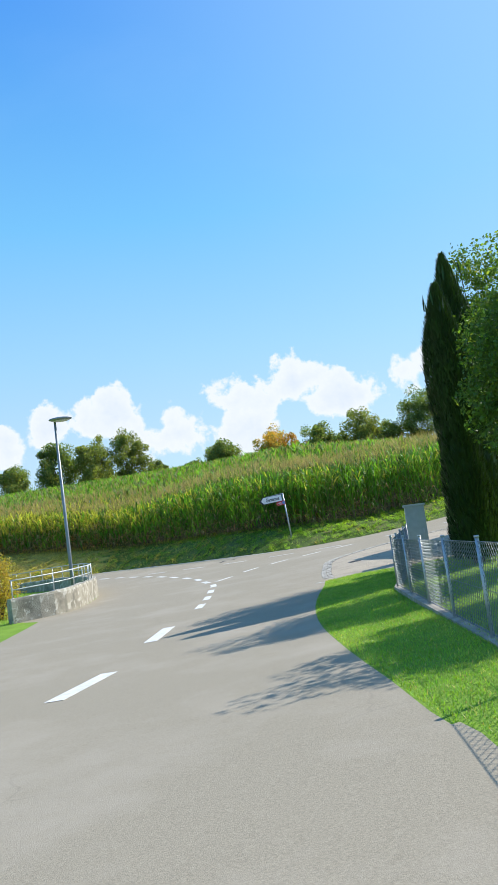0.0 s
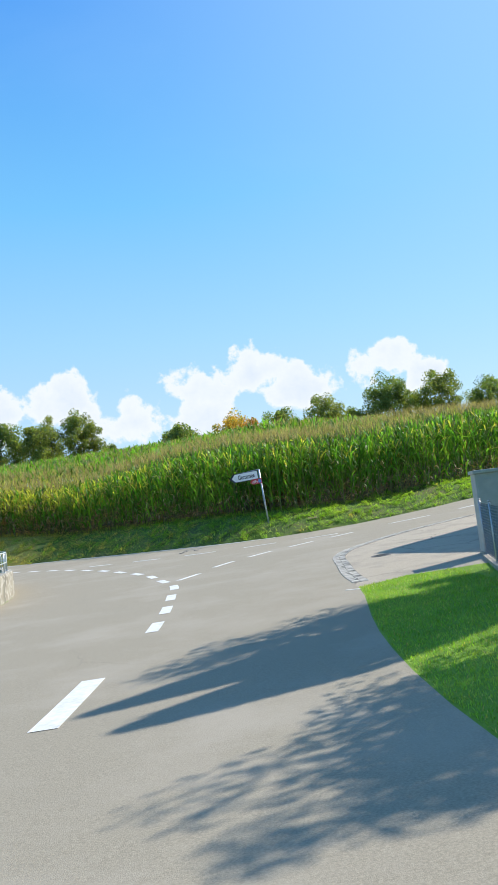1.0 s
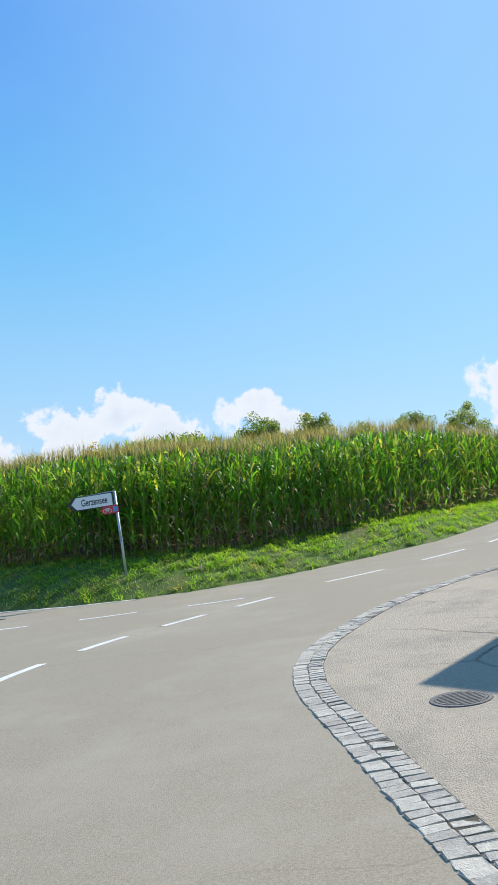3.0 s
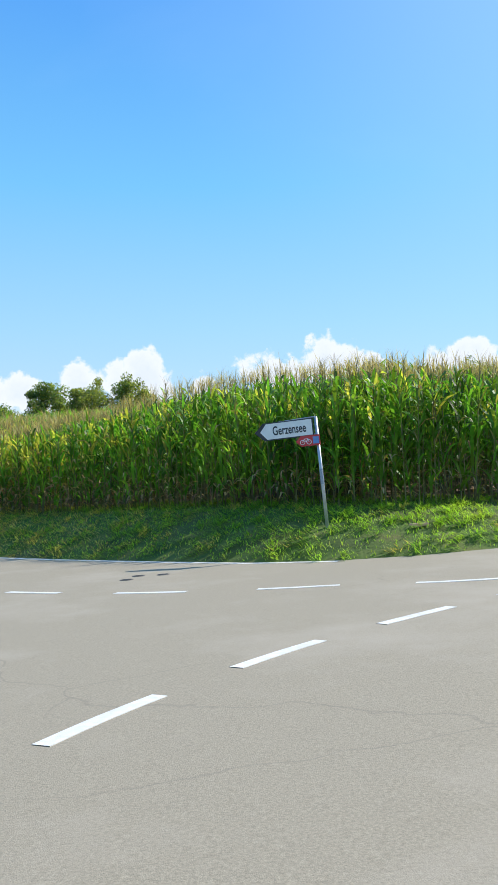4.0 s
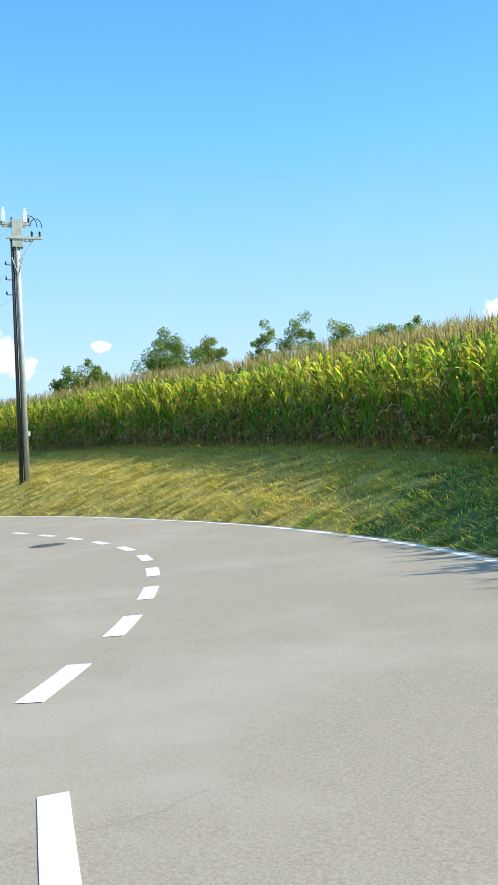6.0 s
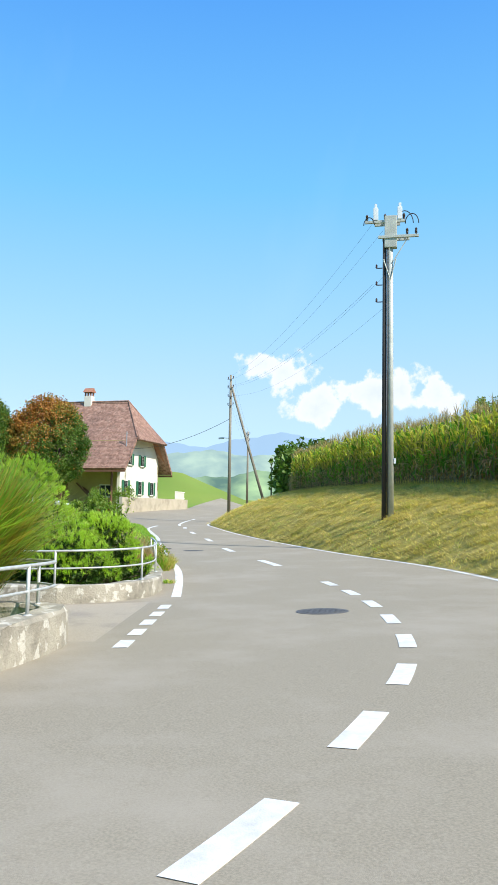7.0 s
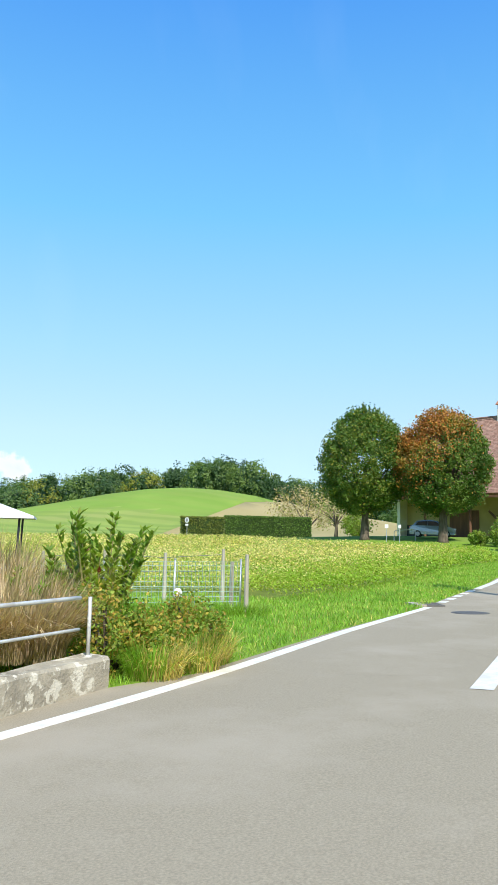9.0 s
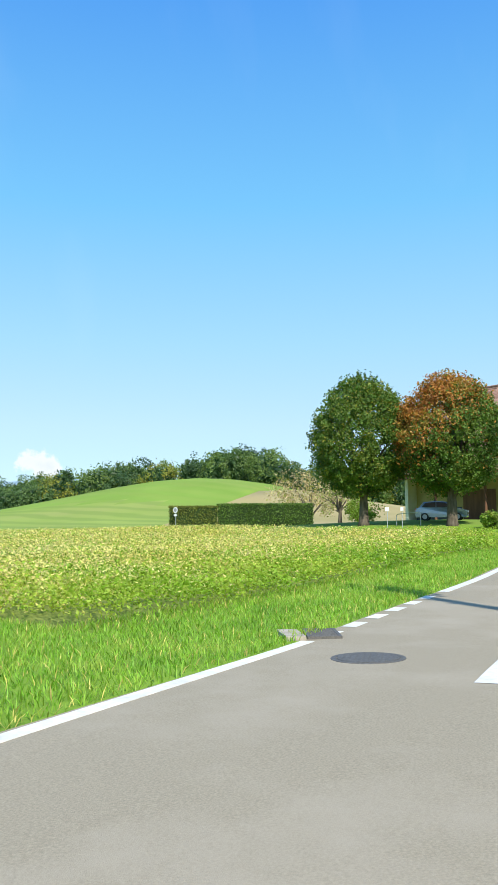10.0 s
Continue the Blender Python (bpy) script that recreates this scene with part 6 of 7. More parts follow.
def pine(x, y, rx, h, n, seed):
    """A mountain pine: rising boughs, each set with upright candles of short needles."""
    rng = np.random.default_rng(seed)
    ob = thing("mountain_pine", "bushy light green mountain pine behind the low wall", "shrub", (x, y, zg(x, y) + 0.05))
    k = 50 + int(34 * h)
    t = rng.random(k) ** 0.85
    a = rng.random(k) * 2 * math.pi
    rad = rx * (1.0 - 0.72 * t ** 1.5) * (0.62 + 0.33 * rng.random(k))
    head = np.c_[rad * np.cos(a), rad * np.sin(a), 0.2 + t * (h - 0.55)]
    out = np.c_[np.cos(a), np.sin(a), 0.5 + 0.6 * t]
    out /= np.linalg.norm(out, axis=1)[:, None]
    q = rng.integers(0, k, n)
    u = rng.normal(size=(n, 3)) + out[q] * 1.2 + (0, 0, 0.3)
    u /= np.linalg.norm(u, axis=1)[:, None]
    size = (0.12 + 0.10 * rng.random(k))[q][:, None] * (0.8 + 0.4 * min(rx, 1.4))
    root = head[q] + u * size * (0.75 + 0.25 * rng.random((n, 1)))
    # candles: needles fan out from a short upright shoot
    shoot = u + (0, 0, 0.3) + rng.normal(0, 0.2, (n, 3))
    shoot /= np.linalg.norm(shoot, axis=1)[:, None]
    m = 26
    along = np.tile(np.linspace(0, 1, m), n)[:, None]
    base = np.repeat(root, m, 0) + np.repeat(shoot, m, 0) * along * 0.07
    d = np.repeat(shoot, m, 0) * 0.8 + rng.normal(0, 0.6, (n * m, 3))
    V, F = blades(base, np.arctan2(d[:, 1], d[:, 0]), 0.06 + 0.02 * rng.random(n * m), np.full(n * m, 0.02), np.arctan2(d[:, 2], np.hypot(d[:, 0], d[:, 1])), np.zeros(n * m), 1)
    # about one tuft in eight takes the dark needle, picked at random
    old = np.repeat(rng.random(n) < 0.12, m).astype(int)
    mpart("foliage", mesh_from("foliage", V, F, [M_NEEDLE, M_NEEDLE_DARK], old), ob)
    for p in head[::2]:
        bm = new_bm()
        tube(bm, [(0, 0, -0.1), (p[0] * 0.5, p[1] * 0.5, p[2] * 0.45), tuple(p)], [0.04, 0.025, 0.01], 5, cap=False)
        part("branch", bm, M_BARK, ob)
    # core cards, coloured dark to imitate the shade between the tufts
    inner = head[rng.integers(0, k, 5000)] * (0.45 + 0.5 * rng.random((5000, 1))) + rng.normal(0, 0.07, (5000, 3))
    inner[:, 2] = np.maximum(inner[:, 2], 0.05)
    mpart("inner_foliage", mesh_from("inner_foliage", *cards(inner, 0.07), M_NEEDLE_DARK), ob)


pine(-24.7, 42.8, 1.5, 2.7, 3400, 5)
pine(-24.05, 44.4, 0.95, 1.55, 1200, 6)
pine(-22.9, 43.5, 0.9, 1.45, 1100, 8)
pine(-23.6, 42.3, 0.95, 1.6, 1100, 9)
pine(-26.6, 41.6, 1.1, 1.6, 800, 10)


def tall_grass(name, label, x, y, rx, h, n, mat, seed, width=0.012, z=None, droop=1.6):
    rng = np.random.default_rng(seed)
    ob = thing(name, label, "grass", (x, y, zg(x, y) if z is None else z))
    a, r = rng.random(n) * 6.3, rx * np.sqrt(rng.random(n))
    base = np.c_[r * np.cos(a) * 0.6, r * np.sin(a) * 0.6, np.zeros(n)]
    mats = mat if isinstance(mat, list) else [mat]
    V, F = blades(base, a + rng.normal(0, 0.7, n), h * (0.7 + 0.5 * rng.random(n)), np.full(n, width), 1.1 + 0.4 * rng.random(n), droop * rng.random(n), 4)
    idx = np.repeat(rng.random(n) < 0.3 + 0.45 * np.sin(a), 4).astype(int) if len(mats) > 1 else None
    mpart("foliage", mesh_from("foliage", V, F, mats, idx), ob)
    return ob


M_BLADE = leaf_material("grass_blade", [(0.16, 0.30, 0.035), (0.25, 0.41, 0.05), (0.36, 0.45, 0.085)], 0.45, 1.2)
M_BLADE_Y = leaf_material("dry_grass_blade", [(0.50, 0.40, 0.11), (0.70, 0.56, 0.21)], 0.4, 1.2)
tall_grass("ornamental_grass", "tall arching ornamental grass turning gold", -17.8, 40.95, 1.15, 2.05, 10000, [M_GOLD, M_BLADE], 31, 0.016, droop=1.5)
tall_grass("ornamental_grass", "tall arching ornamental grass turning gold", -18.3, 39.2, 1.3, 1.9, 7000, [M_GOLD, M_STRAW], 32, 0.016, droop=1.5)
bush("golden_shrub", "golden yellow garden shrub behind the wall", -9.3, 24.9, 0.8, 1.9, M_GOLD, 3500, 0.075, 33)
bush("golden_shrub", "golden yellow garden shrub on the lawn", -10.4, 26.6, 0.9, 1.8, M_GOLD, 3000, 0.075, 34)
bush("red_shrub", "reddish garden shrub beside the forecourt", 5.8, 24.0, 0.7, 1.9, M_RED, 2500, 0.08, 35)


M_STEM = material("green_stem", [(0.16, 0.20, 0.05), (0.28, 0.24, 0.09)], 0.7, 4, 0.1)


def upright_shrub(x, y, h, stems, seed):
    """Upright leafy stems, as of a butterfly bush."""
    rng = np.random.default_rng(seed)
    ob = thing("leafy_shrub", "tall leafy shrub with upright stems behind the railing", "shrub", (x, y, zg(x, y)))
    P = []
    for _ in range(stems):
        bm = new_bm()
        a, ln = rng.random() * 6.3, h * (0.5 + 0.5 * rng.random())
        sp = 0.25 + 0.5 * rng.random()
        tip = np.array([math.cos(a) * sp, math.sin(a) * sp, ln])
        tube(bm, [(tip[0] * 0.2, tip[1] * 0.2, -0.05), (tip[0] * 0.55, tip[1] * 0.55, ln * 0.5), tuple(tip)], [0.018, 0.012, 0.004], 5, cap=False)
        part("stem", bm, M_STEM, ob)
        s = np.repeat(np.arange(0.12, 1.02, 0.05), 5)
        P.append(np.c_[np.outer(s ** 1.1, tip[:2]), s * ln])
    P = np.vstack(P)
    n = len(P)
    V, F = blades(P, rng.random(n) * 6.3, 0.10 + 0.06 * rng.random(n), np.full(n, 0.045), 0.5 + 0.5 * rng.random(n), 0.9 * rng.random(n), 2, 0.6)
    mpart("foliage", mesh_from("foliage", V, F, [M_LEAF_C, M_RED], np.repeat(rng.random(n) < 0.015, 2).astype(int)), ob)


for i, (x, y, h, k) in enumerate(((-28.6, 45.5, 1.75, 26), (-29.4, 45.2, 1.6, 22), (-27.9, 45.0, 1.2, 18))):
    upright_shrub(x, y, h, k, 60 + i)
for i, (x, y, r, h) in enumerate(((-27.0, 45.2, 0.7, 0.55), (-26.1, 44.9, 0.6, 0.5), (-28.0, 44.6, 0.8, 0.7), (-25.2, 45.2, 0.5, 0.4), (-29.0, 43.6, 0.9, 0.9))):
    tall_grass("dry_grass_heap", "heap of dry straw coloured grass behind the railing", x, y, r * 1.4, h * 1.35, 2600, [M_STRAW, M_STRAW], 80 + i, 0.009, zg(x, y) + 0.25, 2.2)
for i, (x, y, r, h) in enumerate(((-28.7, 46.75, 0.6, 0.55), (-28.2, 46.8, 0.5, 0.45), (-27.6, 46.55, 0.5, 0.5), (-29.1, 46.5, 0.55, 0.42), (-28.3, 46.2, 0.4, 0.5))):
    tall_grass("weed_clump", "clump of tall roadside weeds and drying grass", x, y, r, h * 0.8, 900, [M_BLADE, M_BLADE_Y], 90 + i, 0.008, droop=2.4)
for i, (x, y, r, h) in enumerate(((-22.2, 43.9, 0.35, 0.25), (-21.1, 42.9, 0.3, 0.2), (-24.6, 45.9, 0.3, 0.22))):
    tall_grass("weed_clump", "small weed tuft at the foot of the wall", x + 0.55, y - 0.1, r * 0.8, h * 0.4, 120, [M_BLADE, M_BLADE_Y], 110 + i, 0.010)

for i, (x, y, r, h) in enumerate(((-28.0, 46.45, 0.4, 0.55), (-28.9, 46.6, 0.45, 0.7), (-27.7, 46.0, 0.5, 0.95), (-29.5, 46.3, 0.4, 0.5))):
    bush("weed_bush", "sprawling roadside weeds turning yellow at the wall end", x, y, r, h, [M_LEAF_C, M_GOLD], 3500, 0.045, 130 + i, pick=lambda p, q: q.random(len(p)) < 0.35, category="weeds")

for i, (u, o, r, h) in enumerate(((0.02, 0.35, 0.5, 0.75), (0.22, 0.3, 0.5, 0.6), (0.45, 0.45, 0.6, 0.85), (0.7, 0.4, 0.6, 0.95), (0.95, 0.5, 0.6, 0.9), (0.1, -0.4, 0.5, 0.6), (0.35, -0.5, 0.6, 0.7), (0.6, -0.4, 0.6, 0.8))):
    x, y = -35.2 + 1.8 * u + 0.89 * o, 45.9 - 3.5 * u + 0.46 * o
    tall_grass("weed_clump", "tall uncut grass grown up along the wire fence", x, y, r * 1.7, h * 0.38, 700, M_BLADE, 150 + i, 0.010, droop=2.2)

# hedge, orchard tree and the far wood
M_HEDGE = leaf_material("hedge_leaf", [(0.08, 0.15, 0.025), (0.13, 0.22, 0.04)], 0.3, 0.8, 0.4)
M_HEDGE_Y = leaf_material("hedge_leaf_yellow", [(0.14, 0.17, 0.03), (0.20, 0.22, 0.045)], 0.3, 0.8, 0.4)


def hedge(a, b, depth, height, mat, n, label):
    a, b = np.array(a, float), np.array(b, float)
    d = b - a
    ln = np.linalg.norm(d)
    ob = thing("hedge", label, "hedge", (a[0], a[1], zg(*((a + b) / 2)) - 0.1), math.degrees(math.atan2(d[1], d[0])))
    p = np.c_[RNG.uniform(0, ln, n), RNG.uniform(-depth / 2, depth / 2, n), RNG.uniform(0.05, height, n)]
    f = RNG.integers(0, 3, n)
    p[f == 0, 1] = -depth / 2 * np.sign(RNG.random((f == 0).sum()) - 0.5)
    p[f == 1, 2] = height
    p += RNG.normal(0, 0.05, p.shape)
    V, F = cards(p, 0.16)
    mpart("foliage", mesh_from("foliage", V, F, mat), ob)
    bm = new_bm()
    box(bm, 0.08, -depth / 2 + 0.08, 0, ln - 0.08, depth / 2 - 0.08, height - 0.08)
    part("inner_hedge", bm, M_THUJA, ob)


hedge((-109.8, 23.6), (-111.6, 28.3), 1.4, 2.45, M_HEDGE_Y, 6000, "clipped yellowish garden hedge end")
hedge((-111.6, 28.3), (-114.4, 38.0), 1.4, 2.45, M_HEDGE, 12000, "long clipped dark green garden hedge")
build_tree("apple_tree", "old reddish brown fruit tree behind the hedge", -122, 36.5, 6.4, 4.6, 1.0, [M_LEAF_B, M_STRAW], 3500, 0.22, 0.2, 60, 0.14, 41, shell=0.25, orange=lambda p, r: r.random(len(p)) < 0.75)
build_tree("apple_tree", "bare old fruit tree with pale limbs beside the hedge", -113.5, 41.0, 4.6, 2.3, 1.2, [M_LEAF_C, M_STRAW], 900, 0.18, 0.2, 40, 0.14, 42, shell=0.25, orange=lambda p, r: r.random(len(p)) < 0.6)
bush("garden_shrub", "green garden shrub beside the farmhouse", -112, 43.5, 1.6, 2.4, M_LEAF_C, 3000, 0.18, 43)
for i, (x, y, r, h) in enumerate(((-90.3, 57.0, 1.1, 2.4), (-87.6, 56.7, 0.9, 1.7), (-90.0, 59.6, 1.2, 2.6), (-84.5, 56.6, 0.8, 1.3), (-88.5, 54.8, 0.8, 1.2))):
    bush("garden_shrub", "green garden shrub in the farmhouse garden", x, y, r, h, [M_LEAF_C, M_LEAF_A], 1800, 0.16, 120 + i)


def far_wood():
    """The wood behind the mound: crowns side by side."""
    E3 = np.array([-28.3, 51.1])
    P, I, O, C = [], [], [], []
    rng = np.random.default_rng(77)
    for k in range(175):
        az = rng.uniform(-140, -80)
        dist = rng.uniform(300, 380)
        el = np.interp(az, [-140, -120, -114.5, -111.4, -107, -104.7, -102.7, -101.1, -99.9, -97, -92, -80], [2.2, 2.7, 3.5, 4.1, 4.6, 4.7, 5.1, 4.9, 3.8, 3.4, 3.2, 2.6]) + rng.normal(0, 0.19)
        a = radians(az)
        x, y = E3 + dist * np.array([math.sin(a), math.cos(a)])
        top = 1.65 + 300 * math.tan(radians(el)) * dist / 300
        h = rng.uniform(15, 21)
        r = rng.uniform(4.5, 8.5)
        p, _ = crown_points(1300, r, h / 2, 46, r * 0.3, rng, 0.75)
        P.append(p + (x, y, top - h + 2.0))
        O.append(p - (0, 0, h * 0.45))
        v = rng.normal(size=(260, 3))
        v *= (rng.random((260, 1)) ** 0.4 * 0.8) / np.linalg.norm(v, axis=1)[:, None]
        C.append(v * (r, r, h / 2) + (x, y, top - h / 2 + 2.0))
        I.append(np.full(1300, rng.choice(4, p=(0.4, 0.3, 0.25, 0.05))))
    P, I = np.vstack(P), np.concatenate(I).astype(int)
    O = np.vstack(O)
    C = np.vstack(C)
    V, F = cards(P, 0.78, 1.3, O / np.linalg.norm(O, axis=1)[:, None])
    # twigs and leaves inside the crowns
    V2, F2 = cards(C, 1.7)
    F, V = np.vstack([F, F2 + len(V)]), np.vstack([V, V2])
    I = np.r_[I, np.ones(len(C), int)]
    tagged(new("far_wood", mesh_from("far_wood", V, F, [M_LEAF_FAR, M_FAR_DARK, M_FAR_LIGHT, M_LEAF_B], I)), "dense dark green wood behind the meadow", "wood", kind="stuff")
    # wooded slope and copse down the road
    P = []
    for k in range(18):
        az, dist = (rng.uniform(-66.8, -62.5), rng.uniform(120, 170)) if k < 13 else (rng.uniform(-73, -69), rng.uniform(190, 240))
        a = radians(az)
        x, y = -10 + dist * math.sin(a), 43.5 + dist * math.cos(a)
        el = np.interp(az, [-75.5, -72, -70, -68, -66, -62], [0.2, 0.5, 0.9, 4.0, 5.2, 4.8])
        h, r = rng.uniform(7, 11), rng.uniform(2.2, 3.4)
        p, _ = crown_points(900, r, h / 2, 22, r * 0.5, rng, 0.4)
        P.append(p + (x, y, 1.8 + dist * math.tan(radians(el)) - h))
    V, F = cards(np.vstack(P), 0.8)
    tagged(new("roadside_copse", mesh_from("roadside_copse", V, F, M_LEAF_A)), "green copse of trees beyond the maize field", "wood", kind="stuff")


far_wood()


# ---------------------------------------------------------------- distant hills
def hills():
    # glow colours stand in for the air's haze, paler and bluer with distance
    for name, dist, el, amp, mat, az0, az1, seed in (
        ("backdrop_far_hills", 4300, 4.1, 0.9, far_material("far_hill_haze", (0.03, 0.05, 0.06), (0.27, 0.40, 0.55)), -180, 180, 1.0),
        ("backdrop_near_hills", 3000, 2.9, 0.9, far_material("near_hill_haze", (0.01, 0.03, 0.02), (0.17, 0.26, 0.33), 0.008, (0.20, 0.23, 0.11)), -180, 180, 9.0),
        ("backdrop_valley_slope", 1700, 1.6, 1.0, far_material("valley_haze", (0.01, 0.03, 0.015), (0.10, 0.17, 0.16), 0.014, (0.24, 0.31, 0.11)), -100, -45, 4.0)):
        az = np.arange(az0, az1 + 0.2, 0.4)
        a = np.radians(az)
        top = el + amp * (0.6 * np.sin(az * 0.21 + seed) + 0.4 * np.sin(az * 0.57 + 2 * seed) + 0.1 * np.sin(az * 1.7 + seed) + 0.05 * np.sin(az * 5.3 + seed))
        top = top + dist / 4300 * (1.3 * np.exp(-(((az + 71) / 16) ** 2)) - 1.5 * np.exp(-(((az + 124) / 16) ** 2)))
        rows = []
        for s in (0.0, 0.35, 0.7, 1.0):
            r = dist * (0.86 + 0.14 * s)
            z = -60 + (60 + dist * np.tan(np.radians(top))) * s ** 0.8
            rows.append(np.c_[-10 + r * np.sin(a), 40 + r * np.cos(a), z])
        V = np.stack(rows, 1).reshape(-1, 3)
        i = np.arange(len(az) - 1)[:, None] * 4 + np.arange(3)[None]
        i = i.ravel()
        F = np.c_[i, i + 4, i + 5, i + 1]
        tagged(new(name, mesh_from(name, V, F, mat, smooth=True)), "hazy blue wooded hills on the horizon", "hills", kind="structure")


hills()


# ---------------------------------------------------------------- soy field and grass
M_SOY = leaf_material("soy_leaf", [(0.17, 0.30, 0.03), (0.29, 0.40, 0.045), (0.46, 0.47, 0.09)], 0.45, 0.25, 0.35)
M_SOY_Y = leaf_material("yellow_soy_leaf", [(0.58, 0.48, 0.14), (0.74, 0.64, 0.32)], 0.45, 0.3, 0.3)


def scatter(area, n, keep):
    area = np.asarray(area)
    lo, hi = area.min(0), area.max(0)
    p = RNG.uniform(lo, hi, (n, 2))
    p = p[inside(area, p[:, 0], p[:, 1])]
    return p[keep(p)]


def soy():
    eye = np.array([-32, 50.0])
    p = scatter(SOY_AREA, 1200000, lambda q: RNG.random(len(q)) < np.clip((14 / (np.linalg.norm(q - eye, axis=1) + 2)) ** 1.2, 0.035, 1))
    d = np.linalg.norm(p - eye, axis=1)
    edge = line_distance(np.vstack([LEFT_EDGE]), p[:, 0], p[:, 1])[0]
    n = len(p)
    h = (0.42 + 0.09 * np.sin(p[:, 0] * 0.9) * np.cos(p[:, 1] * 0.8) + RNG.normal(0, 0.06, n)) * np.clip((edge - 1.4) / 1.0, 0.75, 1)
    z = ground_z(p[:, 0], p[:, 1])
    pieces = []
    s = 0.05 * (1 + d / 36)
    for k in range(3):
        pos = np.c_[p + RNG.normal(0, 0.09, (n, 2)) * (1 + d / 40)[:, None], z + h * (0.22 + 0.78 * RNG.random(n) ** 0.6) + 0.02 * k]
        V, F = cards(pos, s, 1.4, np.array([0, 0, 1.0]))
        y = RNG.random(n) < np.clip((edge - 3.0) / 9, 0.03, 0.7)
        pieces.append((V, F, y.astype(int)))
    V = np.vstack([a for a, _, _ in pieces])
    F = np.vstack([f + i * 4 * n for i, (_, f, _) in enumerate(pieces)])
    tagged(new("soy_field", mesh_from("soy_field", V, F, [M_SOY, M_SOY_Y], np.concatenate([i for *_, i in pieces]))), "yellowing green soy field beside the road", "crop", kind="stuff")


soy()


def grass(name, area, n, h, width, mats, share, label, keep, lay=0.6, eye=None, fade=None):
    p = scatter(area, n, keep)
    m = len(p)
    base = ground_pts(p, -0.01)
    s = np.ones(m)
    if eye is not None:
        dd = np.linalg.norm(p - np.asarray(eye), axis=1)
        s = 1 + dd / fade
    V, F = blades(base, RNG.random(m) * 6.3, h * (0.5 + 0.9 * RNG.random(m)), width * s, 1.3 - lay * RNG.random(m), 1.4 * RNG.random(m), 2)
    idx = np.repeat(RNG.random(m) < (share(p) if callable(share) else share), 2).astype(int)
    tagged(new(name, mesh_from(name, V, F, mats, idx)), label, "grass", kind="stuff")


def off_road(q):
    return ~inside(ROAD_AREA, q[:, 0], q[:, 1]) & ~inside(FORECOURT, q[:, 0], q[:, 1])


def on_verge(q):
    d, nx = field_side(q[:, 0], q[:, 1])
    return (d > 0.03) & (d < np.interp(nx, CORN_X, CORN_O) + 1.5)


grass("lawn_grass", [(-0.6, 2), (8, 2), (8, 20.6), (-0.4, 20.6)], 400000, 0.042, 0.006, [M_BLADE, M_BLADE_Y], 0.06, "short green lawn grass", lambda q: off_road(q) & (line_distance(SIDE_RIGHT, q[:, 0], q[:, 1])[0] > 0.015) & (q[:, 0] < 2.0 + 4 * (RNG.random(len(q)) < 0.1)), 0.5)


def hay(name, area, clumps, per, size, label, keep):
    """Mown grass lying in combed tufts."""
    c = scatter(area, clumps, keep)
    m = len(c)
    a0 = RNG.normal(-2.2, 0.4, m)
    n = m * per
    u, v = RNG.normal(0, 0.17, n), RNG.normal(0, 0.045, n)
    ca, sa = np.cos(np.repeat(a0, per)), np.sin(np.repeat(a0, per))
    p = np.repeat(c, per, 0) + np.c_[u * ca - v * sa, u * sa + v * ca]
    base = ground_pts(p, 0.0)
    base[:, 2] += np.repeat(0.02 + 0.13 * RNG.random(m) ** 2, per) * RNG.random(n)
    V, F = blades(base, np.repeat(a0, per) + RNG.normal(0, 0.45, n), size * (0.5 + RNG.random(n)), np.full(n, 0.017), 0.08 + 0.5 * RNG.random(n), 0.7 * RNG.random(n), 2)
    dry = np.repeat(RNG.random(m) < np.clip(0.62 - (c[:, 0] + 10) / 18, 0.02, 0.95), per)
    tagged(new(name, mesh_from(name, V, F, [M_BLADE, M_BLADE_Y], np.repeat(dry, 2).astype(int))), label, "grass", kind="stuff")


near_verge = [(24, 62), (24, 40), (4, 36), (-4, 38), (-16, 46), (-38, 52), (-62, 57), (-75, 62), (-75, 75), (-40, 64), (-20, 60), (-8, 52), (2, 46)]
grass("verge_grass", near_verge, 620000, 0.085, 0.014, [M_BLADE, M_BLADE_Y], lambda q: np.clip(0.5 - (q[:, 0] + 10) / 16, 0.02, 0.85), "mown verge grass with dry yellow cuttings", on_verge, 1.0)
hay("verge_cuttings", near_verge, 24000, 26, 0.2, "combed tufts of mown verge grass and hay", on_verge)
grass("roadside_grass", np.vstack([LEFT_EDGE[:34], [(-66, 51), (-46, 47.5), (-39.5, 44), (-37, 36), (-30, 38), (-28, 43), (-26.5, 45.1), (-26.95, 46.4)]]), 420000, 0.12, 0.012, [M_BLADE, M_BLADE_Y], 0.07, "green grass strip between the road and the soy field",
      lambda q: off_road(q) & ~(inside(SOY_AREA, q[:, 0], q[:, 1]) & inside(SOY_AREA, q[:, 0] + 0.3, q[:, 1] + 0.65)), 0.5)
grass("garden_grass", [(-7.5, 22.5), (-14, 22.5), (-20, 40), (-16.5, 42), (-10.6, 37), (-8, 31), (-7.2, 26)], 34000, 0.08, 0.010, [M_BLADE, M_BLADE_Y], 0.1, "green garden grass behind the wall", off_road, 0.5)

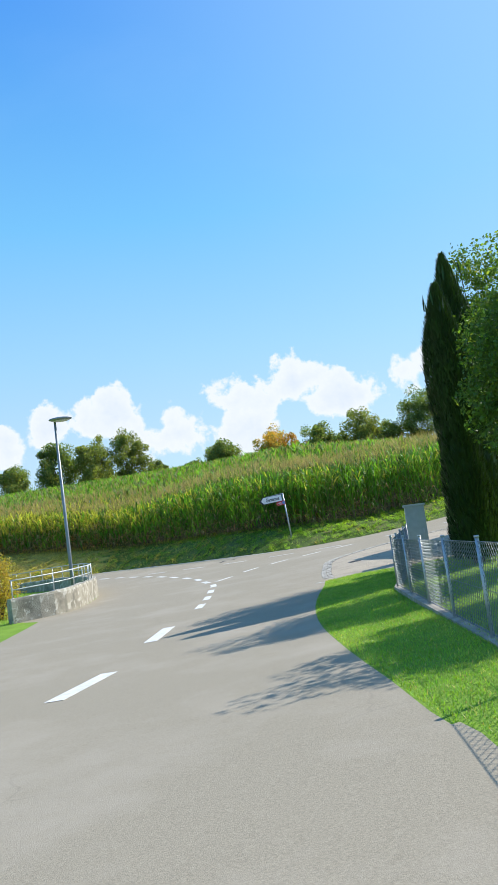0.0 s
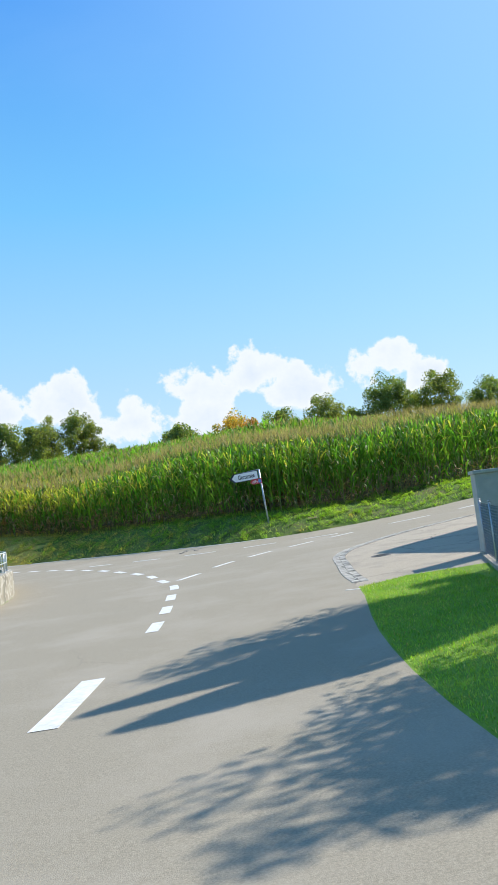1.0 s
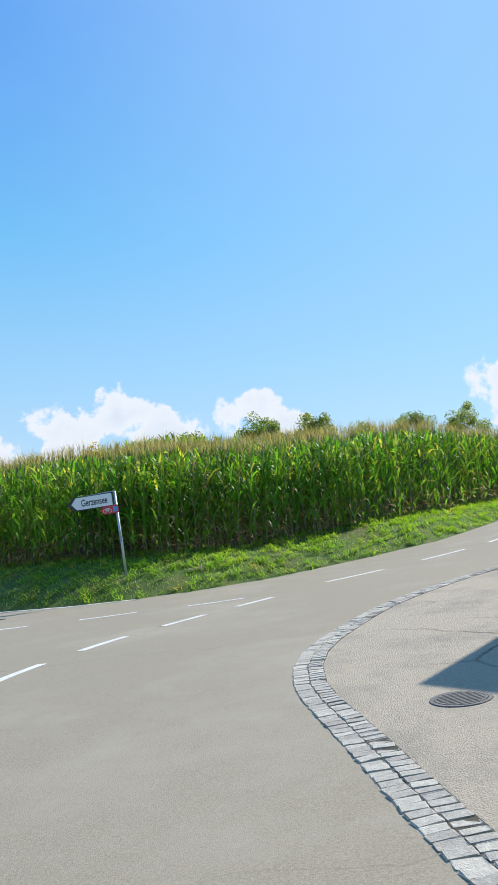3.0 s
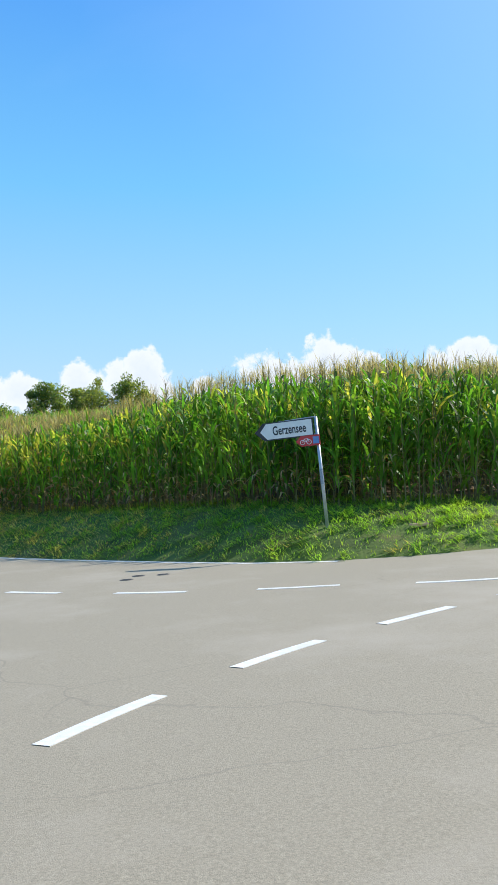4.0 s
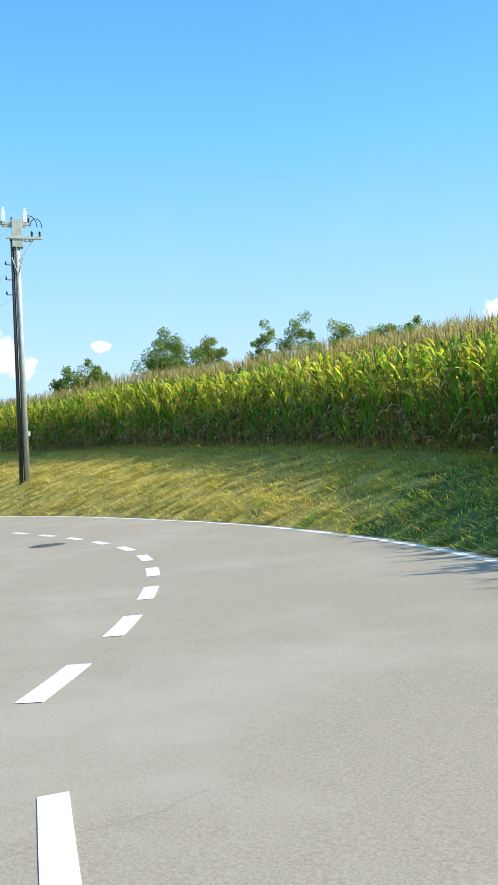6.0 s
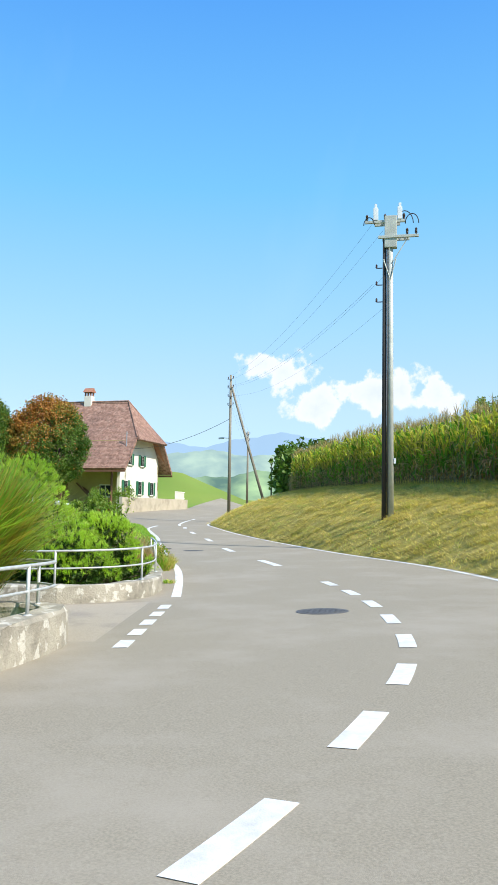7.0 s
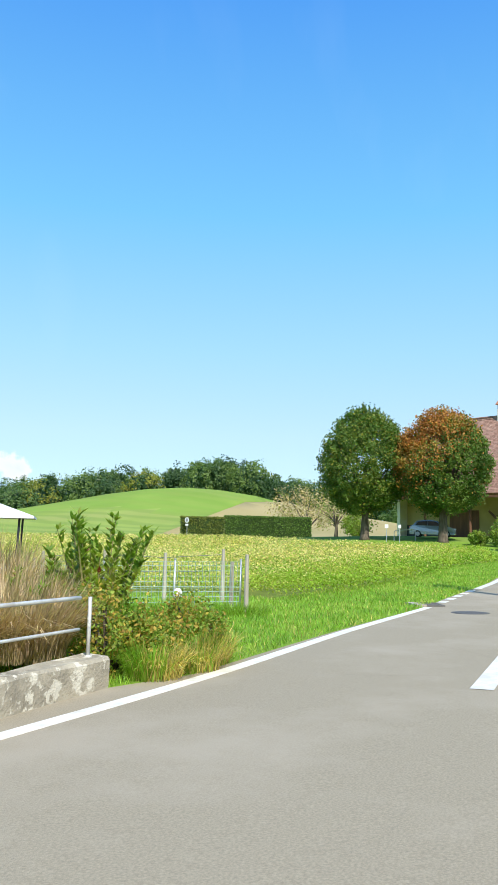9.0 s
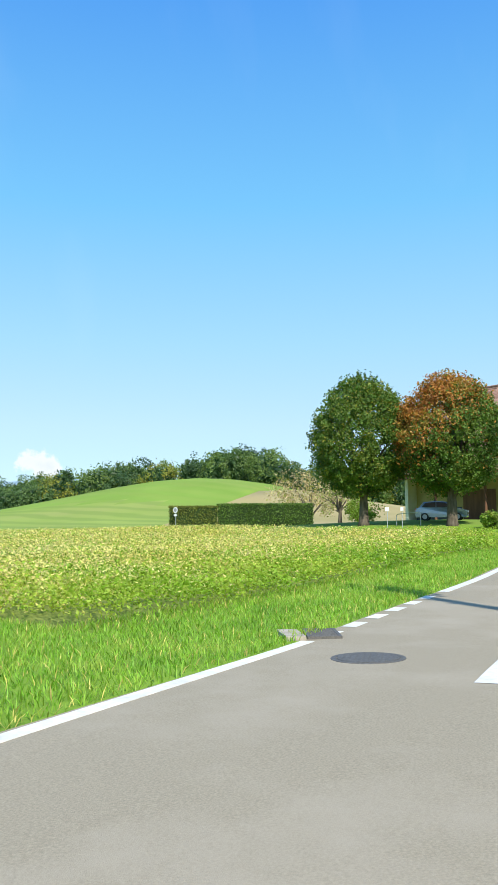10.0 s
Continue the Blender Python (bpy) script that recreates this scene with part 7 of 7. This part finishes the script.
# ---------------------------------------------------------------- small things along the road
M_FABRIC = material("white_fabric", [(0.66, 0.70, 0.74), (0.74, 0.77, 0.80)], 0.8, 3, 0.1, 20)
pav = thing("garden_canopy", "small garden stand under a white pyramid canopy", "canopy", (-29.3, 43.66, zg(-29.3, 43.66) + 0.16), 24)
bm = new_bm()
top = bm.verts.new((0, 0, 1.78))
ring = [bm.verts.new((sx * 0.62, sy * 0.62, 1.56)) for sx, sy in ((-1, -1), (1, -1), (1, 1), (-1, 1))]
low = [bm.verts.new((v.co.x, v.co.y, 1.53)) for v in ring]
for k in range(4):
    bm.faces.new((ring[k], ring[(k + 1) % 4], top))
    bm.faces.new((low[k], low[(k + 1) % 4], ring[(k + 1) % 4], ring[k]))
bm.faces.new(low[::-1])
part("canopy_roof", bm, M_FABRIC, pav, "white fabric pyramid roof")
for sx, sy in ((-0.45, -0.4), (0.45, -0.4), (-0.45, 0.4), (0.45, 0.4)):
    bm = new_bm()
    tube(bm, [(sx * 0.95, sy * 0.95, -0.22), (sx * 1.1, sy * 1.1, 1.56)], 0.015, 8)
    part("pole", bm, M_SIGN_K, pav)
bm = new_bm()
for z0, z1 in ((0.55, 0.62), (0.86, 0.92)):
    box(bm, -0.5, -0.45, z0, 0.5, -0.40, z1)
    box(bm, -0.5, 0.40, z0, 0.5, 0.45, z1)
    box(bm, -0.5, -0.40, z0, -0.45, 0.40, z1)
    box(bm, 0.45, -0.40, z0, 0.5, 0.40, z1)
part("rail_frame", bm, M_RAIL, pav, "pale railing frame")
for k in range(5):
    bm = new_bm()
    x = -0.42 + 0.2 * k
    box(bm, x, -0.44, 0.62, x + 0.04, -0.41, 0.86)
    part("slat", bm, M_RAIL, pav)
bm = new_bm()
box(bm, -0.48, -0.38, -0.15, 0.48, 0.38, 0.5, 0.02)
part("planter", bm, M_TIMBER, pav, "brown wooden planter")

marker = thing("white_marker", "white rounded marker on a short stake in the weeds", "marker", (-29.3, 46.3, zg(-29.3, 46.3)))
bm = new_bm()
tube(bm, [(0, 0, -0.1), (0, 0, 0.55)], 0.02, 8)
part("stake", bm, M_WOODPOLE, marker)
bm = new_bm()
bmesh.ops.create_uvsphere(bm, u_segments=16, v_segments=10, radius=1, matrix=Matrix.Translation((0, 0, 0.74)) @ Matrix.Diagonal((0.06, 0.06, 0.08, 1)))
part("cap", bm, M_SIGN_W, marker, "white rounded cap", smooth=True)
bm = new_bm()
box(bm, -0.045, -0.04, 0.46, 0.045, 0.04, 0.55, 0.02)
part("collar", bm, M_SIGN_W, marker)

rs = thing("round_sign", "round white road sign on a slim post by the hedge", "road sign", (-108.6, 24.7, zg(-108.6, 24.7)), 66)
bm = new_bm()
tube(bm, [(0, 0, -0.1), (0, 0, 2.3)], 0.03, 8)
part("post", bm, M_GALV, rs)
bm = new_bm()
bmesh.ops.create_cone(bm, cap_ends=True, segments=28, radius1=0.30, radius2=0.30, depth=0.02, matrix=Matrix.Translation((0, -0.05, 2.05)) @ Matrix.Rotation(math.pi / 2, 4, "X"))
disc = part("disc", bm, M_SIGN_W, rs, "white disc")
bm = new_bm()
bmesh.ops.create_cone(bm, cap_ends=True, segments=24, radius1=0.19, radius2=0.19, depth=0.02, matrix=Matrix.Translation((0, -0.056, 2.05)) @ Matrix.Rotation(math.pi / 2, 4, "X"))
part("disc_centre", bm, M_SHEET, disc)
bm = new_bm()
box(bm, -0.22, -0.06, 1.42, 0.22, -0.04, 1.62, 0.01)
part("plate", bm, M_SIGN_W, rs)

for x, y, w in ((-90.2, 47.3, 0.3), (-89.9, 48.4, 0.22)):
    ob = thing("garden_sign", "small white notice sign on a thin post", "sign", (x, y, zg(x, y)), 80, group="notices by the field")
    bm = new_bm()
    tube(bm, [(0, 0, -0.1), (0, 0, 1.45)], 0.03, 8)
    part("post", bm, M_GALV, ob)
    bm = new_bm()
    box(bm, -w / 2, -0.05, 1.2, w / 2, -0.02, 1.5, 0.01)
    part("plate", bm, M_SIGN_W, ob)
rail = thing("parking_rail", "low grey tube rail beside the parking space", "railing", (-91.5, 48.8, zg(-91.5, 48.8)), 85)
bm = new_bm()
tube(bm, [(-0.9, 0, 0), (-0.9, 0, 0.75), (-0.8, 0, 0.85), (0.8, 0, 1.0), (0.9, 0, 0.9), (0.9, 0, 0)], 0.03, 8)
part("tube", bm, M_GALV, rail)

# ---------------------------------------------------------------- parked car
M_CAR = material("silver_blue_paint", [(0.34, 0.42, 0.48), (0.37, 0.45, 0.51)], 0.25, 3, 0, metal=0.6)
M_TYRE = material("tyre_rubber", [(0.018, 0.018, 0.018), (0.03, 0.03, 0.03)], 0.8, 20, 0.2)
M_LIGHT = material("car_light", [(0.5, 0.12, 0.10), (0.6, 0.15, 0.12)], 0.2, 3, 0)
M_HEAD = material("head_light", [(0.7, 0.72, 0.74), (0.8, 0.82, 0.84)], 0.1, 3, 0)
car = thing("parked_car", "small silver blue hatchback parked by the farmhouse", "car", (-96.2, 51.3, zg(-96.2, 51.3) + 0.02), 84)


def car_body(parent):
    side = [(-2.0, 0.28), (-2.05, 0.7), (-1.95, 0.98), (-1.75, 1.05), (-1.35, 1.48), (-0.4, 1.56), (0.35, 1.5), (1.05, 1.05), (1.75, 0.9), (2.02, 0.68), (2.05, 0.35), (1.9, 0.25)]
    bm = new_bm()
    rows = []
    for y, k in ((-0.86, 0.94), (-0.80, 1.0), (0.80, 1.0), (0.86, 0.94)):
        rows.append([bm.verts.new((x, y * (1 - 0.16 * max(0, z - 0.95) / 0.6), z if k == 1 else 0.28 + (z - 0.28) * 0.97)) for x, z in side])
    for a, b in zip(rows, rows[1:]):
        for i in range(len(side)):
            j = (i + 1) % len(side)
            bm.faces.new((a[i], a[j], b[j], b[i]))
    bm.faces.new(rows[0][::-1])
    bm.faces.new(rows[-1])
    bmesh.ops.recalc_face_normals(bm, faces=bm.faces)
    part("body", bm, M_CAR, parent)
    for s in (-1, 1):
        for q in ([(-1.5, 1.08), (-1.22, 1.40), (-0.42, 1.47), (-0.42, 1.06)], [(-0.34, 1.06), (-0.34, 1.47), (0.3, 1.42), (0.88, 1.05)]):
            bm = prism(new_bm(), q, s * 0.80, s * 0.875)
            part("side_window", bm, M_PANE, parent, "dark side window")
        bm = new_bm()
        box(bm, -2.06, s * 0.62 - 0.1, 0.72, -1.96, s * 0.62 + 0.1, 0.98, 0.02)
        part("tail_light", bm, M_LIGHT, parent, "red tail light")
        bm = new_bm()
        box(bm, 1.82, s * 0.62 - 0.14, 0.66, 2.04, s * 0.62 + 0.14, 0.82, 0.03)
        part("headlight", bm, M_HEAD, parent, "clear headlight")
        bm = new_bm()
        box(bm, 0.62, s * 0.98 - 0.1, 1.0, 0.78, s * 0.98 + 0.1, 1.14, 0.03)
        part("mirror", bm, M_CAR, parent)
        for x in (-1.28, 1.28):
            m = Matrix.Translation((x, s * 0.76, 0.31)) @ Matrix.Rotation(math.pi / 2, 4, "X")
            bm = new_bm()
            bmesh.ops.create_cone(bm, cap_ends=True, segments=24, radius1=0.31, radius2=0.31, depth=0.22, matrix=m)
            wh = part("wheel", bm, M_TYRE, parent, "black tyre")
            bm = new_bm()
            bmesh.ops.create_cone(bm, cap_ends=True, segments=20, radius1=0.19, radius2=0.19, depth=0.235, matrix=m)
            part("rim", bm, M_GALV, wh, "silver rim")
    bm = new_bm()
    quad_slab(bm, [(0.40, -0.62, 1.515), (0.40, 0.62, 1.515), (1.02, 0.68, 1.085), (1.02, -0.68, 1.085)], 0.02)
    part("windscreen", bm, M_PANE, parent)


car_body(car)


# ---------------------------------------------------------------- house beside the forecourt, out of view, whose shadow falls on it
def corner_house():
    ob = thing("corner_house", "plain plastered house standing beside the forecourt", "house", (6.99, 27.86, zg(8, 27)), 45)
    bm = new_bm()
    box(bm, 0, -8.5, -0.6, 10, 0, 4.75)
    part("walls", bm, M_WHITE, ob)
    bm = new_bm()
    quad_slab(bm, [(-0.5, 0.6, 4.75), (10.5, 0.6, 4.75), (10.5, -4.25, 6.35), (-0.5, -4.25, 6.35)], 0.25)
    quad_slab(bm, [(-0.5, -9.1, 4.75), (10.5, -9.1, 4.75), (10.5, -4.25, 6.35), (-0.5, -4.25, 6.35)], 0.25)
    part("roof", bm, M_TILE, ob)
    for x in (0.1, 9.9):
        bm = prism(new_bm(), [(-8.4, 4.75), (-4.25, 6.15), (-0.1, 4.75)], 0, 0.1)
        part("gable", bm, M_WHITE, ob, at=pose(x, 0, 0, 0, 0, 90))


corner_house()
